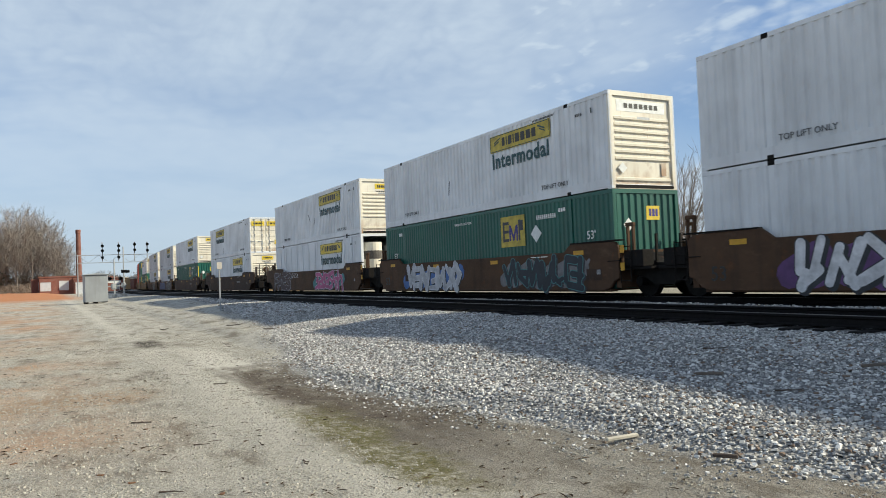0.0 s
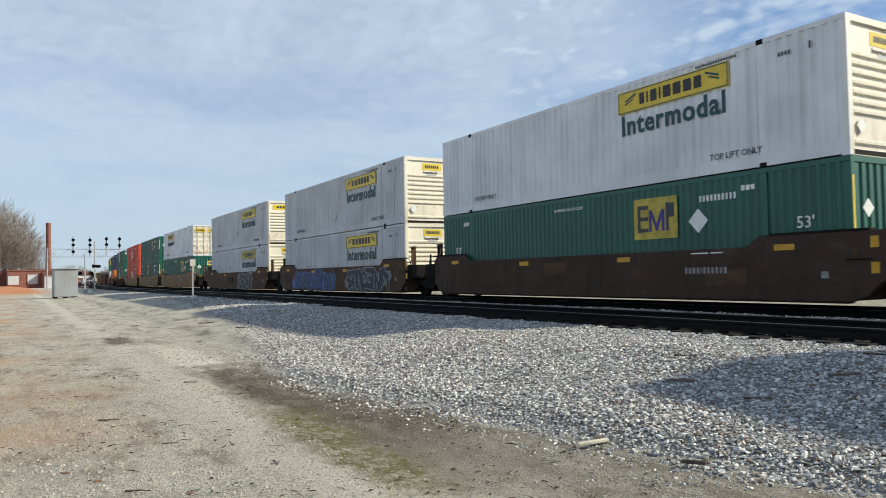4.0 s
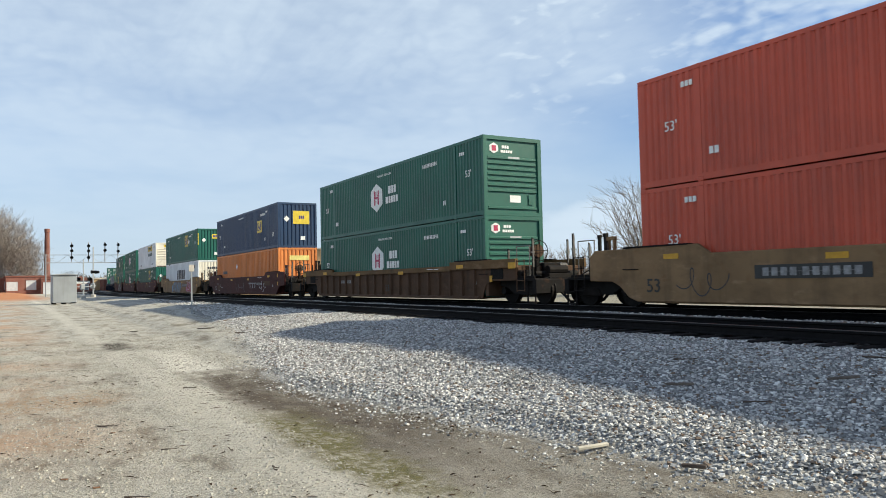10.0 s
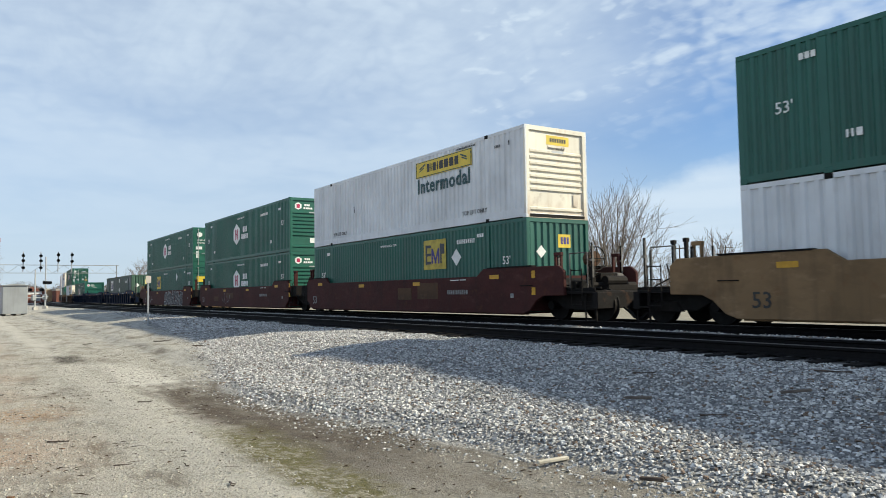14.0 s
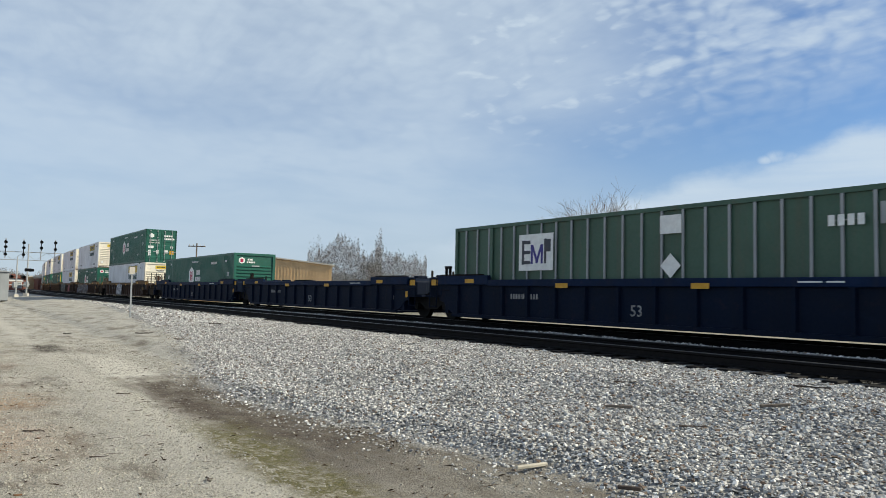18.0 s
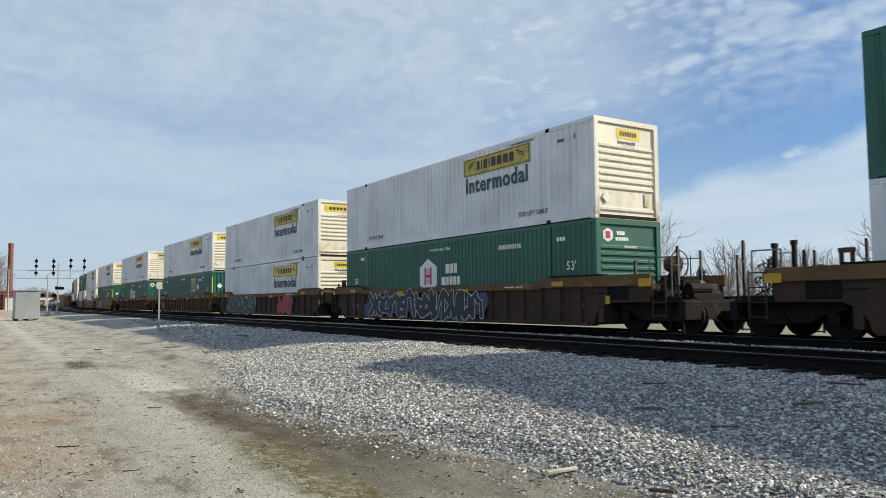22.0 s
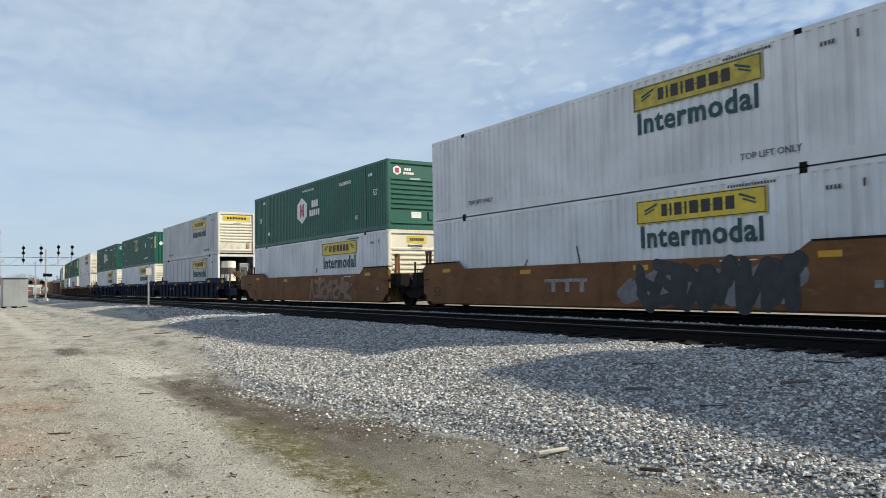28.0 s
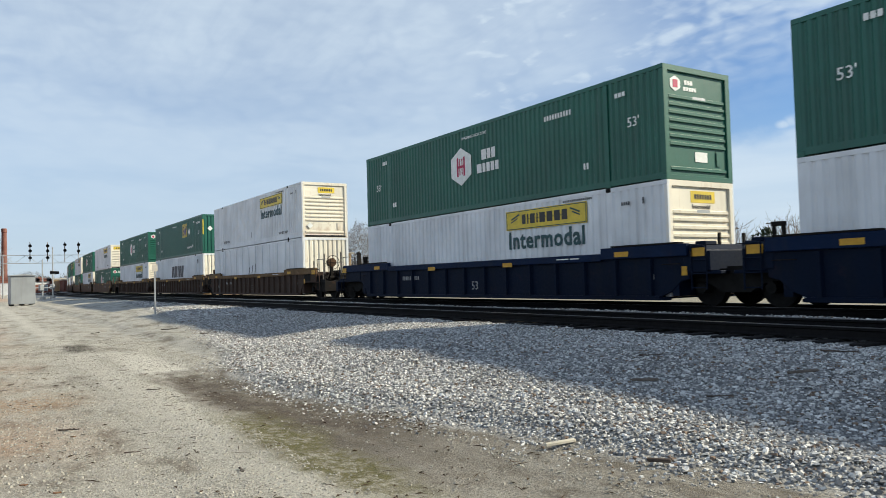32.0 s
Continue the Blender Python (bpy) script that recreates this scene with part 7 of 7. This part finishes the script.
# ------------------------------------------------------------------ loose stone and litter
def make_stones(name, label, count, area, size, seed, mat, lift=0.3, crowd=1.35, early=0.0):
    """Angular stones scattered over area = (x0, x1, y0, y1), denser towards the camera."""
    r = np.random.RandomState(seed)
    x0, x1, y0, y1 = area
    xs = x1 - (x1 - x0) * r.rand(count) ** crowd
    ys = y0 + (y1 - y0) * r.rand(count)
    edge = np.interp(xs, [k[0] for k in TOE], [k[1] for k in TOE]) + 0.07 * np.sin(xs * 1.9) + 0.05 * np.sin(xs * 4.1 + 1)
    edge = edge + np.where(r.rand(count) < 0.94, 0.09 * r.randn(count) + 0.05, 0.35 * r.randn(count))
    keep = (ys > edge - early) | (y1 < 4.2)
    keep &= ~((ys > 2.55) & (ys < 3.85) & (xs > -14.3) & (y1 < 4.2) & (r.rand(count) < 0.86))
    xs, ys = xs[keep], ys[keep]
    n = len(xs)
    base = np.array([(-1, -.8, -.6), (1, -1, -.5), (.9, 1, -.6), (-.9, .9, -.5), (-.7, -.7, .7), (.6, -.8, .6), (.8, .6, .8), (-.6, .8, .5)], float)
    faces = np.array([(4, 5, 6, 7), (0, 1, 5, 4), (1, 2, 6, 5), (2, 3, 7, 6), (3, 0, 4, 7)])
    s = size * (0.55 + 0.9 * r.rand(n) ** 2)
    v = base[None] * (0.7 + 0.6 * r.rand(n, 8, 3)) * s[:, None, None] * np.stack([np.ones(n), 0.6 + 0.5 * r.rand(n), 0.5 + 0.35 * r.rand(n)], -1)[:, None]
    a, b = r.rand(n) * 6.283, (r.rand(n) - 0.5) * 2.0
    ca, sa, cb, sb = np.cos(a), np.sin(a), np.cos(b), np.sin(b)
    vx, vy, vz = v[..., 0], v[..., 1] * cb[:, None] - v[..., 2] * sb[:, None], v[..., 1] * sb[:, None] + v[..., 2] * cb[:, None]
    zs = np.array([ground_height(x, y) for x, y in zip(xs, ys)])
    P = np.stack([vx * ca[:, None] - vy * sa[:, None] + xs[:, None], vx * sa[:, None] + vy * ca[:, None] + ys[:, None], vz + (zs + lift * s)[:, None]], -1)
    F = (faces[None] + 8 * np.arange(n)[:, None, None]).reshape(-1, 4)
    me = bpy.data.meshes.new(name)
    me.vertices.add(8 * n)
    me.vertices.foreach_set("co", P.reshape(-1))
    me.loops.add(len(F) * 4)
    me.loops.foreach_set("vertex_index", F.reshape(-1).astype(np.int32))
    me.polygons.add(len(F))
    me.polygons.foreach_set("loop_start", np.arange(0, len(F) * 4, 4, dtype=np.int32))
    me.polygons.foreach_set("loop_total", np.full(len(F), 4, dtype=np.int32))
    me.update(calc_edges=True)
    me.polygons.foreach_set("use_smooth", np.zeros(len(F), dtype=bool))
    me.materials.append(mat)
    tagged(new(name, me), label, "stones", kind="stuff")


make_stones("ballast", "grey and white crushed-stone ballast", 150000, (-32, 1.0, 3.4, 10.08), 0.0172, 1, STONE, 0.3, 1.8)
make_stones("far_ballast", "crushed-stone ballast further along the bank", 22000, (-85, -26, 5.2, 10.3), 0.034, 9, STONE, 0.2, 1.6)
make_stones("track_ballast", "ballast between the ties, darkened by grime and painted shade", 9000, (-34, 1.5, 10.4, 12.5), 0.028, 2, DARKSTONE, 0.0)
make_stones("middle_ballast", "grey ballast heaped between the two tracks", 9000, (-50, 1.5, 12.6, 14.4), 0.026, 6, STONE, 0.2)
make_stones("edge_gravel", "small crushed stone along the foot of the ballast", 16000, (-32, 0.0, 3.3, 6.6), 0.0120, 8, STONE, 0.2, 1.2, 0.45)
make_stones("gravel", "fine loose gravel on the lot", 58000, (-24, 0.3, -2.6, 4.1), 0.0092, 3, GRAVEL, 0.2, 1.7)


def make_chips(name, label, count, area, seed, mat):
    """Flat curled scraps of leaf and bark, each a bent four-sided flake."""
    r = random.Random(seed)
    g = Geo()
    for k in range(count):
        x, y = area[1] - (area[1] - area[0]) * r.random() ** 1.7, r.uniform(area[2], area[3])
        if noise.noise((x * 0.55, y * 0.9, 2.0)) < r.uniform(-0.45, 0.35):
            continue
        z, a = ground_height(x, y) + 0.004, r.uniform(0, 6.283)
        ln, w = r.uniform(0.012, 0.045), r.uniform(0.006, 0.016)
        if r.random() < 0.3:
            ln, w = r.uniform(0.05, 0.13), r.uniform(0.003, 0.006)
        c, q = math.cos(a), math.sin(a)
        pts = [(-ln, -w * 0.5, 0.0), (0.0, -w, r.uniform(0.004, 0.014)), (ln, 0.0, 0.002), (0.0, w, r.uniform(0.004, 0.014))]
        g.face([(x + px * c - py * q, y + px * q + py * c, z + pz) for px, py, pz in pts])
    tagged(new(name, g.mesh(name, mat)), label, "litter", kind="stuff")


def litter(name, label, cat, x, y, sx, sy, sz, turn, mat):
    g = Geo()
    rnd = random.Random(int(x * 31 + y * 17))
    n = 6
    top = [(sx * (k / (n - 1) - 0.5), sy * 0.5 * rnd.uniform(0.6, 1.0)) for k in range(n)]
    bot = [(sx * (k / (n - 1) - 0.5), -sy * 0.5 * rnd.uniform(0.6, 1.0)) for k in reversed(range(n))]
    g.prism(top + bot, "z", 0, sz)
    ob = new(name, g.mesh(name, mat, bevel=min(sz, sy) * 0.2))
    ob.location = (x, y, ground_height(x, y) + (0.03 if y > 4.3 else 0.0))
    ob.rotation_euler = (0, radians(rnd.uniform(-4, 4)), radians(turn))
    tagged(ob, label, cat)


DRYWOOD = plain("bleached_wood", (0.55, 0.50, 0.40), 0.8, 14, 0.2)
DARKWOOD = plain("rotten_dark_wood", (0.075, 0.055, 0.042), 0.9, 14, 0.4)
LEAF = plain("dead_leaf", (0.17, 0.085, 0.04), 0.8, 10, 0.3)
litter("wood_splinter", "bleached wooden splinter lying on the ballast edge", "wood scrap", -5.05, 4.45, 0.30, 0.055, 0.03, 75, DRYWOOD)
litter("wood_splinter", "grey weathered board scrap half sunk in the ballast", "wood scrap", -5.86, 6.47, 0.30, 0.05, 0.03, 42, POLEWOOD)
litter("wood_splinter", "grey weathered board scrap on the bank", "wood scrap", -4.63, 7.57, 0.34, 0.045, 0.03, 60, POLEWOOD)
litter("dark_stick", "short dark piece of rotten wood", "wood scrap", -4.05, 4.60, 0.18, 0.045, 0.03, 35, DARKWOOD)
def branch(x, y, length, turn):
    """A thin crooked stick with a side shoot or two."""
    rnd = random.Random(int(x * 37 + y * 11))
    g = Geo()
    p, a, r = Vector((0, 0, 0.012)), 0.0, length * 0.022 + 0.004
    n = 5
    for k in range(n):
        a += rnd.uniform(-0.45, 0.45)
        q = p + Vector((math.cos(a), math.sin(a), rnd.uniform(-0.02, 0.06))) * length / n
        g.tube(p, q, r * (1 - 0.13 * k), r * (1 - 0.13 * (k + 1)), 5)
        if k in (1, 3):
            s = a + rnd.choice((-1, 1)) * rnd.uniform(0.6, 1.0)
            g.tube(q, q + Vector((math.cos(s), math.sin(s), 0.15)) * length * rnd.uniform(0.15, 0.3), r * 0.6, r * 0.3, 4)
        p = q
    ob = new("broken_branch", g.mesh("broken_branch", DARKWOOD))
    ob.location = (x, y, ground_height(x, y) + (0.025 if y > 4.3 else 0.0))
    ob.rotation_euler = (0, 0, radians(turn))
    tagged(ob, "broken dark twig lying on the stones", "branch")


for x, y, sx, turn in ((-6.75, 7.35, 0.30, 30), (-4.9, 6.3, 0.28, 50), (-5.2, 8.9, 0.45, 20), (-24.0, 5.0, 0.6, 35), (-21.0, 5.4, 0.5, 60), (-24.5, 7.4, 0.6, 20),
                       (-11.6, 2.2, 0.22, 70), (-9.0, 0.8, 0.25, 40), (-7.4, 1.2, 0.16, 80), (-6.2, 1.9, 0.2, 15), (-14.0, 0.6, 0.3, 20), (-9.2, -0.6, 0.2, 10),
                       (-5.9, 0.7, 0.2, 65), (-27.0, 3.4, 0.5, 25)):
    branch(x, y, sx, turn)
make_chips("leaf_litter", "dark scraps of leaf, bark and twig strewn over the lot", 4200, (-26, -0.5, -2.8, 4.2), 4, plain("rotted_leaf_scrap", (0.085, 0.058, 0.038), 0.9, 6, 0.5, isl=True, gloss=0.1))
for x, y in ((-6.7, 0.35), (-6.3, 0.55), (-8.6, 0.9), (-7.7, -0.3), (-5.6, 1.1)):
    litter("dead_leaf", "curled brown dead leaf on the gravel", "leaf", x, y, 0.055, 0.04, 0.008, x * 100, LEAF)


# ------------------------------------------------------------------ what moves
def motions():
    steps = [k * 1.0 for k in range(33)]
    for ob, x0, z in RIDERS:
        rows = []
        for t in steps:
            x, y, a = line_at(x0 + run(t))
            rows.append((t, pose(x, y, z, 0, 0, -math.degrees(a))))
        walk(ob, rows)


motions()
